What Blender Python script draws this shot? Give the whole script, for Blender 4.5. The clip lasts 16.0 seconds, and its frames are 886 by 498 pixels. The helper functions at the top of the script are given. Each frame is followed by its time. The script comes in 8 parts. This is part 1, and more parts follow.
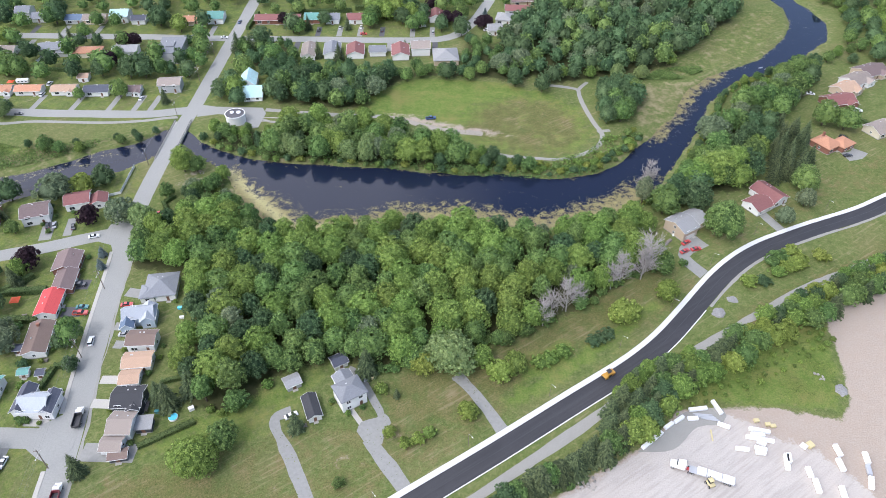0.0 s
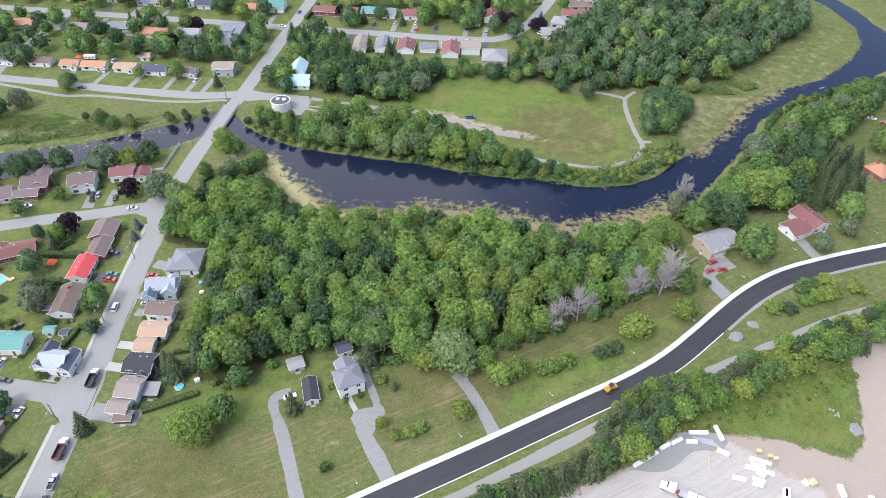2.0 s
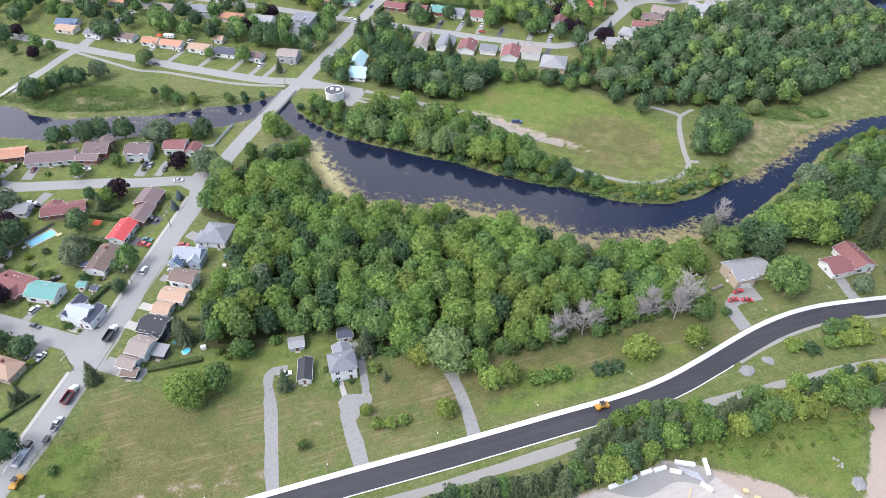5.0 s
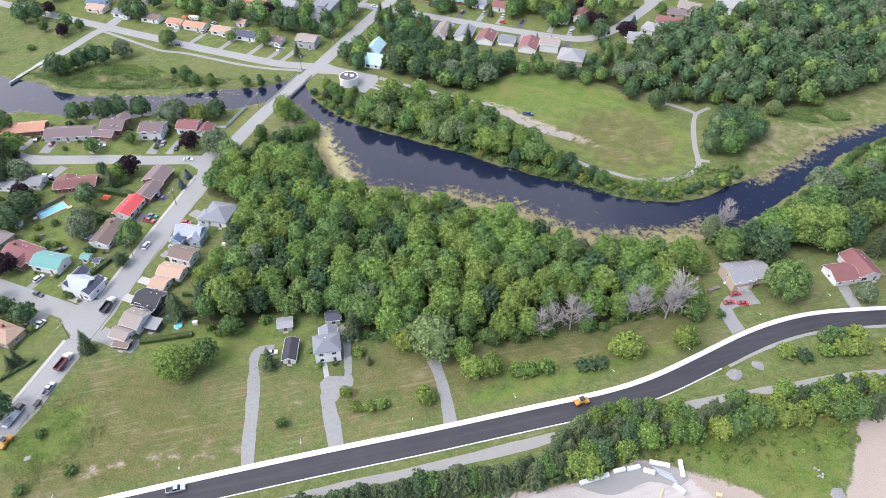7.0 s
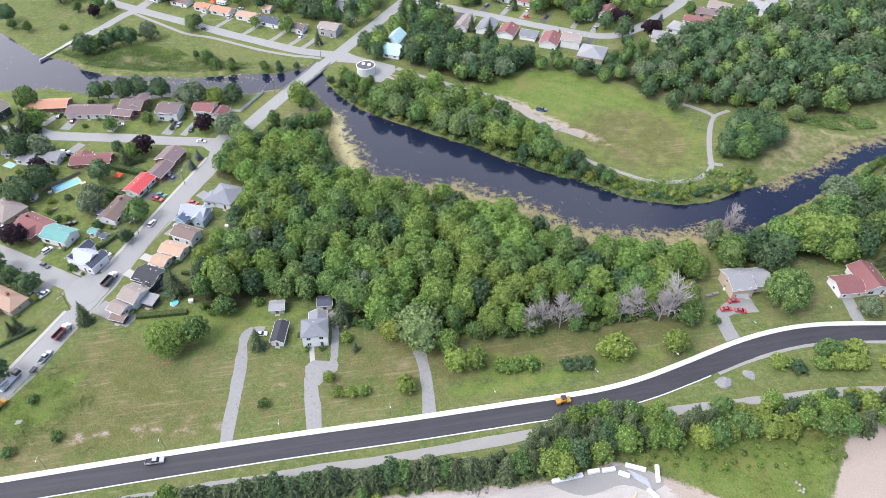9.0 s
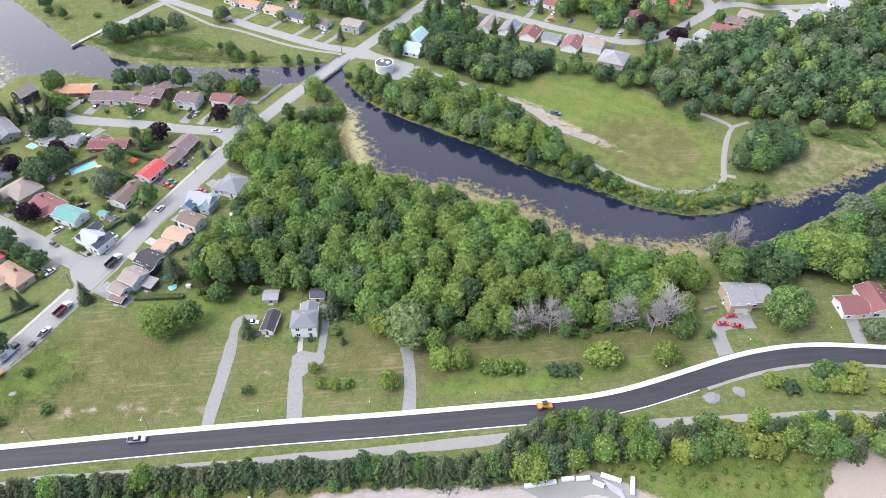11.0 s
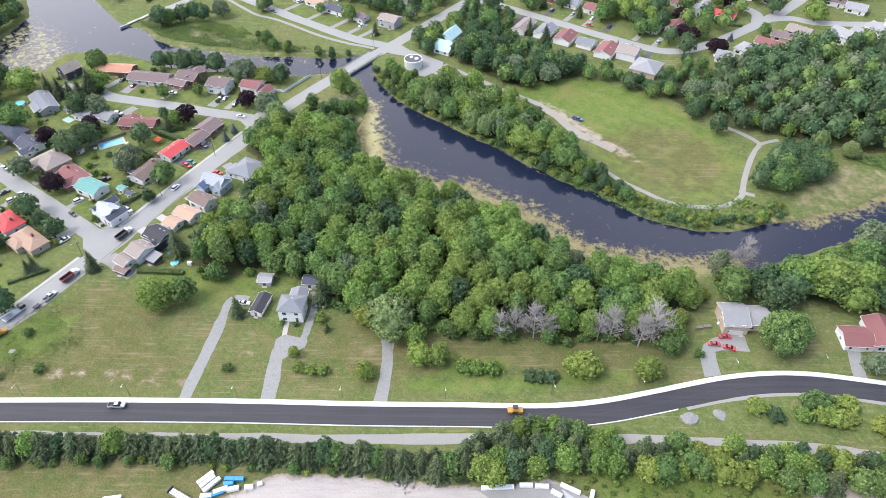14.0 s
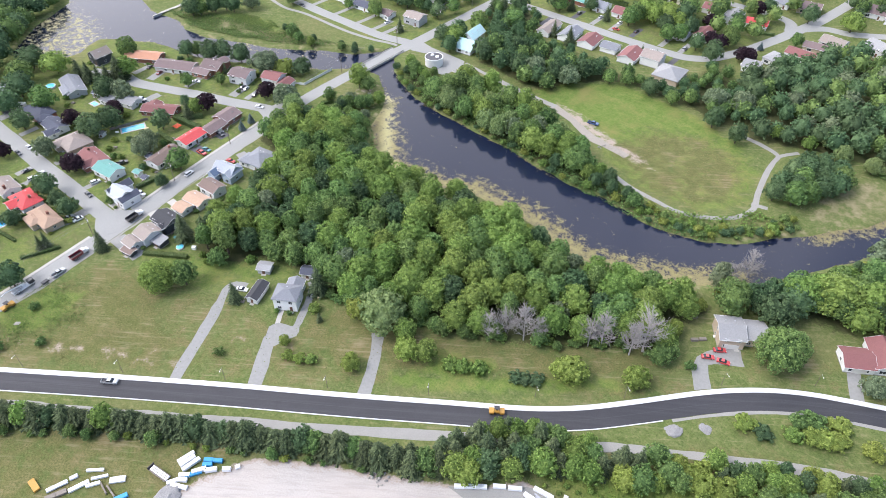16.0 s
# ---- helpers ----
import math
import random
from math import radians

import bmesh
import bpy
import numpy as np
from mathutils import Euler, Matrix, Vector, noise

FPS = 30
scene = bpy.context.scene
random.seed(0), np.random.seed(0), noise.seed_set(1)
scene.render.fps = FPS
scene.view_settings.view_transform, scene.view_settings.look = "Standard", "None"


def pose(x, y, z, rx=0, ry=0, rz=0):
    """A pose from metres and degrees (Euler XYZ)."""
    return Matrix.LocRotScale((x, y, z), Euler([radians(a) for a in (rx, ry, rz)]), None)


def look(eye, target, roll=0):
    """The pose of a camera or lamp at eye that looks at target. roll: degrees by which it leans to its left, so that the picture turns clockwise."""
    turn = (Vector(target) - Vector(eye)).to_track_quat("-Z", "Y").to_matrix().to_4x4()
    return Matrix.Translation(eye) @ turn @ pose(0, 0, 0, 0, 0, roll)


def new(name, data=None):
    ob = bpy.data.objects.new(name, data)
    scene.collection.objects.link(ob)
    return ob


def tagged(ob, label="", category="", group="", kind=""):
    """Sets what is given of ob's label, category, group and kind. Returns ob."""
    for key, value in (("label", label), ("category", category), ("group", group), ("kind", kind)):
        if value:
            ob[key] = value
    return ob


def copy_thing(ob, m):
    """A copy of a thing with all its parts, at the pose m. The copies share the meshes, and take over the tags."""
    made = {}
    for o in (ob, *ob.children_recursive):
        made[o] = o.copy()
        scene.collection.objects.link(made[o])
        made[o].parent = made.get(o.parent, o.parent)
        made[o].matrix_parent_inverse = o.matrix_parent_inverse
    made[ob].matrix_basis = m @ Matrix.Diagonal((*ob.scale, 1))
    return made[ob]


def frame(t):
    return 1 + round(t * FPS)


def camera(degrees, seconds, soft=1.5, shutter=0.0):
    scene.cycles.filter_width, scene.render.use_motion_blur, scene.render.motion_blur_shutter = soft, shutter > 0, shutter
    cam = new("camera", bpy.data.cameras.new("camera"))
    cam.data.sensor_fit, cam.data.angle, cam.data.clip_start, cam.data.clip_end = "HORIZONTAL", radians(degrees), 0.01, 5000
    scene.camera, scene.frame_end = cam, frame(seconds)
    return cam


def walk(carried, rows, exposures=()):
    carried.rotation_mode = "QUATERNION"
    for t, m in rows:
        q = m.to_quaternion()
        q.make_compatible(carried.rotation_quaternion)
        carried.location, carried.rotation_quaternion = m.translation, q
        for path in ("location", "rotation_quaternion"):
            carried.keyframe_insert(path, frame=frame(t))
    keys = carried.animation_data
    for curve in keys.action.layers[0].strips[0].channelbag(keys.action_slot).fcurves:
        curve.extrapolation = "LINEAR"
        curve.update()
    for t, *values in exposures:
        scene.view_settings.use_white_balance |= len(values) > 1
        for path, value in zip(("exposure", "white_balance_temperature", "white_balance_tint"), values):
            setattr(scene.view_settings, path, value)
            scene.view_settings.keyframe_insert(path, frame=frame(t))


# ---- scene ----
cam = camera(64.5, 16.0, soft=0.6)
PATH = [
    (0, (0.007, 0.005, 199.778), (0.014, 1.504, 198.454), 0.4),
    (0.5, (4.679, -0.237, 199.796), (4.639, 1.26, 198.471), 0.2),
    (1, (9.364, -0.302, 199.84), (9.281, 1.194, 198.516), 0.4),
    (1.5, (14.086, -0.25, 199.873), (13.958, 1.243, 198.548), 0.6),
    (2, (18.812, -0.146, 199.892), (18.639, 1.342, 198.567), 0.6),
    (2.5, (23.376, 0.103, 200.02), (23.161, 1.586, 198.695), 0.5),
    (3, (28.148, 0.494, 200.026), (27.89, 1.971, 198.702), 0.5),
    (3.5, (32.922, 0.99, 200.017), (32.622, 2.458, 198.692), 0.4),
    (4, (37.701, 1.654, 200.051), (37.358, 3.113, 198.727), 0.4),
    (6.5, (59.658, 6.107, 199.755), (59.177, 7.523, 198.427), 0.5),
    (7, (63.794, 7.345, 199.682), (63.29, 8.742, 198.342), 0.4),
    (7.5, (67.858, 8.671, 199.606), (67.334, 10.049, 198.255), 0.4),
    (8, (71.837, 10.068, 199.489), (71.289, 11.432, 198.133), 0.5),
    (8.5, (75.825, 11.513, 199.394), (75.252, 12.867, 198.038), 0.4),
    (9, (79.71, 12.977, 199.235), (79.111, 14.323, 197.882), 0.4),
    (11.5, (98.777, 21.59, 198.505), (98.056, 22.877, 197.155), 0.4),
    (12, (102.584, 23.572, 198.394), (101.838, 24.846, 197.044), 0.3),
    (12.5, (106.373, 25.567, 198.359), (105.604, 26.827, 197.01), 0.3),
    (13, (110.112, 27.671, 198.278), (109.32, 28.917, 196.929), 0.3),
    (13.5, (113.852, 29.771, 198.229), (113.038, 31.003, 196.88), 0.3),
    (14, (117.546, 32.049, 198.188), (116.706, 33.262, 196.838), 0.4),
    (14.5, (121.302, 34.413, 198.133), (120.454, 35.621, 196.784), 0.4),
    (15, (124.8, 36.696, 198.063), (123.946, 37.901, 196.714), 0.5),
    (15.5, (127.965, 38.796, 197.989), (127.081, 39.979, 196.64), 0.5),
    (16, (131.302, 41.194, 198.048), (130.373, 42.339, 196.697), 0.4),
]
walk(cam, [(t, look(eye, target, roll)) for t, eye, target, roll in PATH], exposures=((0, 0.70, 6200, 15), (4, 0.79, 6250, 16), (8, 0.87, 6280, 17), (12, 0.93, 6350, 16), (16, 0.93, 6350, 16)))

# ---- world, sun, exposure ----
SUN_EL, SUN_AZ = 52.0, 215.0          # degrees: height, and bearing clockwise from +y
world = bpy.data.worlds.new("sky")
scene.world = world
world.use_nodes = True
wn = world.node_tree.nodes
sky = wn.new("ShaderNodeTexSky")
sky.sky_type, sky.sun_disc = "NISHITA", False
sky.sun_elevation, sky.sun_rotation = radians(SUN_EL), radians(SUN_AZ)
sky.air_density, sky.dust_density, sky.ozone_density = 1.0, 1.4, 1.2
# broken bright cloud over the whole dome
wl = world.node_tree.links
co = wn.new("ShaderNodeTexCoord")
cl = wn.new("ShaderNodeTexNoise")
cl.inputs["Scale"].default_value, cl.inputs["Detail"].default_value, cl.inputs["Roughness"].default_value = 2.3, 5.0, 0.55
wl.new(co.outputs["Generated"], cl.inputs["Vector"])
cr = wn.new("ShaderNodeValToRGB")
cr.color_ramp.elements[0].position, cr.color_ramp.elements[0].color = 0.45, (0.04, 0.04, 0.04, 1)
cr.color_ramp.elements[1].position, cr.color_ramp.elements[1].color = 0.65, (1, 1, 1, 1)
# the cloud thins out towards the east
sx = wn.new("ShaderNodeSeparateXYZ")
wl.new(co.outputs["Generated"], sx.inputs[0])
ma = wn.new("ShaderNodeMath")
ma.operation, ma.inputs[1].default_value = "MULTIPLY_ADD", -0.62
wl.new(sx.outputs[0], ma.inputs[0])
wl.new(cl.outputs[0], ma.inputs[2])
wl.new(ma.outputs[0], cr.inputs[0])
cm = wn.new("ShaderNodeMix")
cm.data_type = "RGBA"
wl.new(cr.outputs[0], cm.inputs[0])
wl.new(sky.outputs[0], cm.inputs[6])
# thicker, brighter cloud low in the west
wr = wn.new("ShaderNodeValToRGB")
wr.color_ramp.elements[0].position, wr.color_ramp.elements[0].color = 0.5, (9.4, 9.6, 10.0, 1)
wr.color_ramp.elements[1].position, wr.color_ramp.elements[1].color = 0.9, (14.0, 14.2, 14.6, 1)
wm = wn.new("ShaderNodeMath")
wm.operation, wm.inputs[1].default_value = "MULTIPLY", -1.0
wl.new(sx.outputs[0], wm.inputs[0])
wl.new(wm.outputs[0], wr.inputs[0])
wl.new(wr.outputs[0], cm.inputs[7])
wl.new(cm.outputs[2], wn["Background"].inputs[0])
wn["Background"].inputs[1].default_value = 0.145
sun = new("sun", bpy.data.lights.new("sun", "SUN"))
sun.data.energy, sun.data.angle, sun.data.color = 1.25, radians(14), (1.0, 0.985, 0.97)
sun.matrix_world = look((0, 0, 300), (-300 * math.sin(radians(SUN_AZ)) / math.tan(radians(SUN_EL)), -300 * math.cos(radians(SUN_AZ)) / math.tan(radians(SUN_EL)), 0))

# ---- materials ----
def nodes_of(name):
    m = bpy.data.materials.new(name)
    m.use_nodes = True
    return m, m.node_tree.nodes, m.node_tree.links, m.node_tree.nodes["Principled BSDF"]


def ramp(n, l, fac, stops):
    r = n.new("ShaderNodeValToRGB")
    while len(r.color_ramp.elements) < len(stops):
        r.color_ramp.elements.new(0.5)
    for e, (p, c) in zip(r.color_ramp.elements, stops):
        e.position, e.color = p, (*c, 1)
    l.new(fac, r.inputs[0])
    return r.outputs[0]


def blend(n, l, fac, a, b, kind="MIX"):
    x = n.new("ShaderNodeMix")
    x.data_type, x.blend_type = "RGBA", kind
    for s, v in ((x.inputs[0], fac), (x.inputs[6], a), (x.inputs[7], b)):
        if isinstance(v, (int, float)):
            s.default_value = v
        elif isinstance(v, tuple):
            s.default_value = (*v, 1)
        else:
            l.new(v, s)
    return x.outputs[2]


def maths(n, l, op, a, b, clamp=False):
    x = n.new("ShaderNodeMath")
    x.operation, x.use_clamp = op, clamp
    for s, v in ((x.inputs[0], a), (x.inputs[1], b)):
        if isinstance(v, (int, float)):
            s.default_value = v
        else:
            l.new(v, s)
    return x.outputs[0]


def place(n, space):
    if space == "world":
        return n.new("ShaderNodeNewGeometry").outputs["Position"]
    return n.new("ShaderNodeTexCoord").outputs["Object"]


def grain(n, l, co, scale, detail=4.0, rough=0.6, out=0):
    t = n.new("ShaderNodeTexNoise")
    t.inputs["Scale"].default_value, t.inputs["Detail"].default_value, t.inputs["Roughness"].default_value = scale, detail, rough
    l.new(co, t.inputs["Vector"])
    return t.outputs[out]


def bumped(n, l, bs, height, dist, strength=0.6):
    b = n.new("ShaderNodeBump")
    b.inputs["Strength"].default_value, b.inputs["Distance"].default_value = strength, dist
    l.new(height, b.inputs["Height"])
    l.new(b.outputs[0], bs.inputs["Normal"])


def tint(c, k):
    return tuple(min(1.0, v * k) for v in c)


def plain(name, c, rough=0.6, metal=0.0, var=0.18, fine=6.0, coarse=0.5, bump=0.01, space="object", spread=0.0, coat=0.0):
    """A surface with fine grain, broad stains and slight relief."""
    m, n, l, bs = nodes_of(name)
    co = place(n, space)
    a = grain(n, l, co, fine)
    b = grain(n, l, co, coarse, 3.0)
    col = ramp(n, l, a, [(0.3, tint(c, 1 - var)), (0.7, tint(c, 1 + var))])
    col = blend(n, l, maths(n, l, "MULTIPLY", b, 0.5), col, tint(c, 1 - 1.6 * var))
    if spread:
        h = n.new("ShaderNodeHueSaturation")
        r = n.new("ShaderNodeObjectInfo").outputs["Random"]
        l.new(maths(n, l, "ADD", maths(n, l, "MULTIPLY", r, 2 * spread), 1 - spread), h.inputs["Value"])
        l.new(col, h.inputs["Color"])
        col = h.outputs[0]
    l.new(col, bs.inputs["Base Color"])
    bs.inputs["Roughness"].default_value, bs.inputs["Metallic"].default_value = rough, metal
    bs.inputs["Coat Weight"].default_value = coat
    if bump:
        bumped(n, l, bs, a, bump)
    return m


def lapped(name, c, pitch=0.2, upright=True, rough=0.6):
    """Lap siding, or shingle courses: bands at their pitch, with stains."""
    m, n, l, bs = nodes_of(name)
    co = place(n, "object")
    s = n.new("ShaderNodeSeparateXYZ")
    l.new(co, s.inputs[0])
    band = maths(n, l, "FRACT", maths(n, l, "DIVIDE", s.outputs[2], pitch), 0.0)
    a, b = grain(n, l, co, 5.0), grain(n, l, co, 0.45, 3.0)
    k = 0.10 if upright else 0.28
    col = ramp(n, l, a, [(0.3, tint(c, 1 - k)), (0.7, tint(c, 1 + k))])
    col = blend(n, l, maths(n, l, "MULTIPLY", b, 0.45), col, tint(c, 0.78))
    h = n.new("ShaderNodeHueSaturation")
    r = n.new("ShaderNodeObjectInfo").outputs["Random"]
    l.new(maths(n, l, "ADD", maths(n, l, "MULTIPLY", r, 0.22), 0.89), h.inputs["Value"])
    l.new(col, h.inputs["Color"])
    l.new(h.outputs[0], bs.inputs["Base Color"])
    bs.inputs["Roughness"].default_value = rough
    bumped(n, l, bs, maths(n, l, "ADD", band, maths(n, l, "MULTIPLY", a, 0.5 if upright else 1.2)), 0.02, 0.5)
    return m


def leafy(name, dark, light, own=0.52, through_light=0.3):
    """Leaves: each clump and each tree has its own green."""
    m, n, l, bs = nodes_of(name)
    isl = n.new("ShaderNodeNewGeometry").outputs["Random Per Island"]
    r = n.new("ShaderNodeObjectInfo").outputs["Random"]
    col = ramp(n, l, isl, [(0.0, dark), (0.55, tuple((a + b) / 2 for a, b in zip(dark, light))), (1.0, light)])
    h = n.new("ShaderNodeHueSaturation")
    l.new(maths(n, l, "ADD", maths(n, l, "MULTIPLY", r, 0.03), 0.485), h.inputs["Hue"])
    co = place(n, "world")
    fine = grain(n, l, co, 2.2, 4.0, 0.75)
    col = blend(n, l, 1.0, col, ramp(n, l, fine, [(0.36, (0.66, 0.66, 0.66)), (0.62, (1.34, 1.34, 1.34))]), "MULTIPLY")
    wn_ = n.new("ShaderNodeTexWhiteNoise")
    wn_.noise_dimensions = "1D"
    l.new(maths(n, l, "MULTIPLY", r, 91.7), wn_.inputs["W"])
    l.new(maths(n, l, "ADD", maths(n, l, "MULTIPLY", wn_.outputs[0], own), 1.03 - own / 2), h.inputs["Value"])
    l.new(col, h.inputs["Color"])
    l.new(h.outputs[0], bs.inputs["Base Color"])
    bs.inputs["Roughness"].default_value = 0.75
    bs.inputs["Specular IOR Level"].default_value = 0.15
    tr = n.new("ShaderNodeBsdfTranslucent")
    l.new(h.outputs[0], tr.inputs[0])
    mx = n.new("ShaderNodeMixShader")
    mx.inputs[0].default_value = through_light
    l.new(bs.outputs[0], mx.inputs[1])
    l.new(tr.outputs[0], mx.inputs[2])
    l.new(mx.outputs[0], n["Material Output"].inputs[0])
    return m


def ground_material():
    m, n, l, bs = nodes_of("ground")
    co = place(n, "world")
    za = n.new("ShaderNodeAttribute")
    za.attribute_name = "zone"
    zs = n.new("ShaderNodeSeparateColor")
    l.new(za.outputs["Color"], zs.inputs[0])
    zb = n.new("ShaderNodeAttribute")
    zb.attribute_name = "zone_b"
    zt = n.new("ShaderNodeSeparateColor")
    l.new(zb.outputs["Color"], zt.inputs[0])
    f, mid, big = grain(n, l, co, 1.6, 6.0, 0.7), grain(n, l, co, 0.17, 5.0, 0.65), grain(n, l, co, 0.03, 4.0, 0.6)
    lawn = ramp(n, l, mid, [(0.25, (0.084, 0.122, 0.037)), (0.5, (0.128, 0.165, 0.051)), (0.75, (0.186, 0.202, 0.080))])
    lawn = blend(n, l, ramp(n, l, f, [(0.42, (0, 0, 0)), (0.64, (0.75, 0.75, 0.75))]), lawn, (0.060, 0.086, 0.024))
    lawn = blend(n, l, ramp(n, l, big, [(0.47, (0, 0, 0)), (0.7, (0.6, 0.6, 0.6))]), lawn, (0.182, 0.164, 0.076))
    fair = grain(n, l, co, 0.55, 6.0, 0.75)
    lawn = blend(n, l, ramp(n, l, fair, [(0.5, (0, 0, 0)), (0.66, (0.75, 0.75, 0.75))]), lawn, (0.222, 0.214, 0.100))
    lawn = blend(n, l, ramp(n, l, fair, [(0.3, (0.6, 0.6, 0.6)), (0.44, (0, 0, 0))]), lawn, (0.064, 0.092, 0.028))
    # short mowing and wheel marks that run with the road, in worn patches only
    mp = n.new("ShaderNodeMapping")
    mp.inputs["Rotation"].default_value = (0, 0, radians(-34.5))
    l.new(co, mp.inputs[0])
    ms = n.new("ShaderNodeMapping")
    ms.inputs["Scale"].default_value = (0.075, 0.85, 1)
    l.new(mp.outputs[0], ms.inputs[0])
    streak = grain(n, l, ms.outputs[0], 1.0, 5.0, 0.65)
    patch = grain(n, l, co, 0.052, 5.0, 0.62)
    worn = maths(n, l, "MULTIPLY", streak, maths(n, l, "ADD", patch, 0.42))
    lawn = blend(n, l, ramp(n, l, worn, [(0.52, (0, 0, 0)), (0.66, (0.6, 0.6, 0.6))]), lawn, (0.26, 0.235, 0.130))
    dry = ramp(n, l, mid, [(0.28, (0.100, 0.120, 0.038)), (0.48, (0.155, 0.152, 0.058)), (0.70, (0.216, 0.184, 0.088))])
    dry = blend(n, l, ramp(n, l, f, [(0.42, (0, 0, 0)), (0.64, (0.75, 0.75, 0.75))]), dry, (0.066, 0.084, 0.024))
    dry = blend(n, l, ramp(n, l, fair, [(0.3, (0.6, 0.6, 0.6)), (0.48, (0, 0, 0))]), dry, (0.070, 0.104, 0.028))
    dry = blend(n, l, ramp(n, l, patch, [(0.53, (0, 0, 0)), (0.68, (0.7, 0.7, 0.7))]), dry, (0.205, 0.160, 0.082))
    dry = blend(n, l, ramp(n, l, worn, [(0.50, (0, 0, 0)), (0.66, (0.5, 0.5, 0.5))]), dry, (0.30, 0.26, 0.16))
    lush = ramp(n, l, mid, [(0.30, (0.088, 0.146, 0.032)), (0.5, (0.142, 0.200, 0.046)), (0.72, (0.218, 0.230, 0.078))])
    lush = blend(n, l, ramp(n, l, f, [(0.4, (0, 0, 0)), (0.64, (0.75, 0.75, 0.75))]), lush, (0.056, 0.105, 0.020))
    lush = blend(n, l, ramp(n, l, fair, [(0.45, (0, 0, 0)), (0.7, (0.55, 0.55, 0.55))]), lush, (0.215, 0.225, 0.075))
    lush = blend(n, l, ramp(n, l, patch, [(0.5, (0, 0, 0)), (0.66, (0.7, 0.7, 0.7))]), lush, (0.205, 0.188, 0.068))
    bare = ramp(n, l, f, [(0.25, (0.30, 0.25, 0.205)), (0.75, (0.45, 0.40, 0.345))])
    bare = blend(n, l, maths(n, l, "MULTIPLY", mid, 0.7), bare, (0.36, 0.275, 0.215))
    marsh = ramp(n, l, mid, [(0.34, (0.085, 0.115, 0.045)), (0.47, (0.165, 0.165, 0.075)), (0.66, (0.27, 0.235, 0.135))])
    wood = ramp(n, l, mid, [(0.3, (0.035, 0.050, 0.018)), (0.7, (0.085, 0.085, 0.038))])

    stone = ramp(n, l, f, [(0.25, (0.40, 0.365, 0.33)), (0.75, (0.50, 0.465, 0.43))])
    stone = blend(n, l, ramp(n, l, worn, [(0.42, (0, 0, 0)), (0.6, (0.6, 0.6, 0.6))]), stone, (0.33, 0.30, 0.275))
    stone = blend(n, l, ramp(n, l, big, [(0.4, (0, 0, 0)), (0.7, (0.5, 0.5, 0.5))]), stone, (0.46, 0.40, 0.35))

    def edge(mask):
        v = maths(n, l, "ADD", mask, maths(n, l, "MULTIPLY", maths(n, l, "SUBTRACT", mid, 0.5), 1.5))
        v = maths(n, l, "ADD", v, maths(n, l, "MULTIPLY", maths(n, l, "SUBTRACT", f, 0.5), 0.6))
        return ramp(n, l, v, [(0.38, (0, 0, 0)), (0.62, (1, 1, 1))])
    col = lawn
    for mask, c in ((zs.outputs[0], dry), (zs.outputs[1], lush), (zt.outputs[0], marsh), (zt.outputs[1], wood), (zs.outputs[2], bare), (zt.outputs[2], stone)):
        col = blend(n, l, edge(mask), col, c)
    l.new(col, bs.inputs["Base Color"])
    bs.inputs["Roughness"].default_value = 0.95
    bs.inputs["Specular IOR Level"].default_value = 0.1
    bumped(n, l, bs, f, 0.25, 0.8)
    return m


def rolled_asphalt():
    """Fresh asphalt with the long faint marks of paver and roller, and fine grit."""
    m, n, l, bs = nodes_of("asphalt_new")
    co = place(n, "world")
    mp, ms = n.new("ShaderNodeMapping"), n.new("ShaderNodeMapping")
    mp.inputs["Rotation"].default_value, ms.inputs["Scale"].default_value = (0, 0, radians(-34.0)), (0.02, 0.75, 1)
    l.new(co, mp.inputs[0])
    l.new(mp.outputs[0], ms.inputs[0])
    long, grit, patch = grain(n, l, ms.outputs[0], 1.0, 4.0, 0.6), grain(n, l, co, 5.0, 4.0, 0.7), grain(n, l, co, 0.11, 4.0, 0.6)
    col = ramp(n, l, long, [(0.32, (0.029, 0.029, 0.033)), (0.5, (0.037, 0.037, 0.042)), (0.7, (0.052, 0.051, 0.056))])
    col = blend(n, l, ramp(n, l, patch, [(0.5, (0, 0, 0)), (0.72, (0.5, 0.5, 0.5))]), col, (0.048, 0.047, 0.052))
    col = blend(n, l, 1.0, col, ramp(n, l, grit, [(0.3, (0.8, 0.8, 0.8)), (0.7, (1.2, 1.2, 1.2))]), "MULTIPLY")
    l.new(col, bs.inputs["Base Color"])
    l.new(maths(n, l, "ADD", maths(n, l, "MULTIPLY", long, 0.3), 0.6), bs.inputs["Roughness"])
    bumped(n, l, bs, grit, 0.01)
    return m


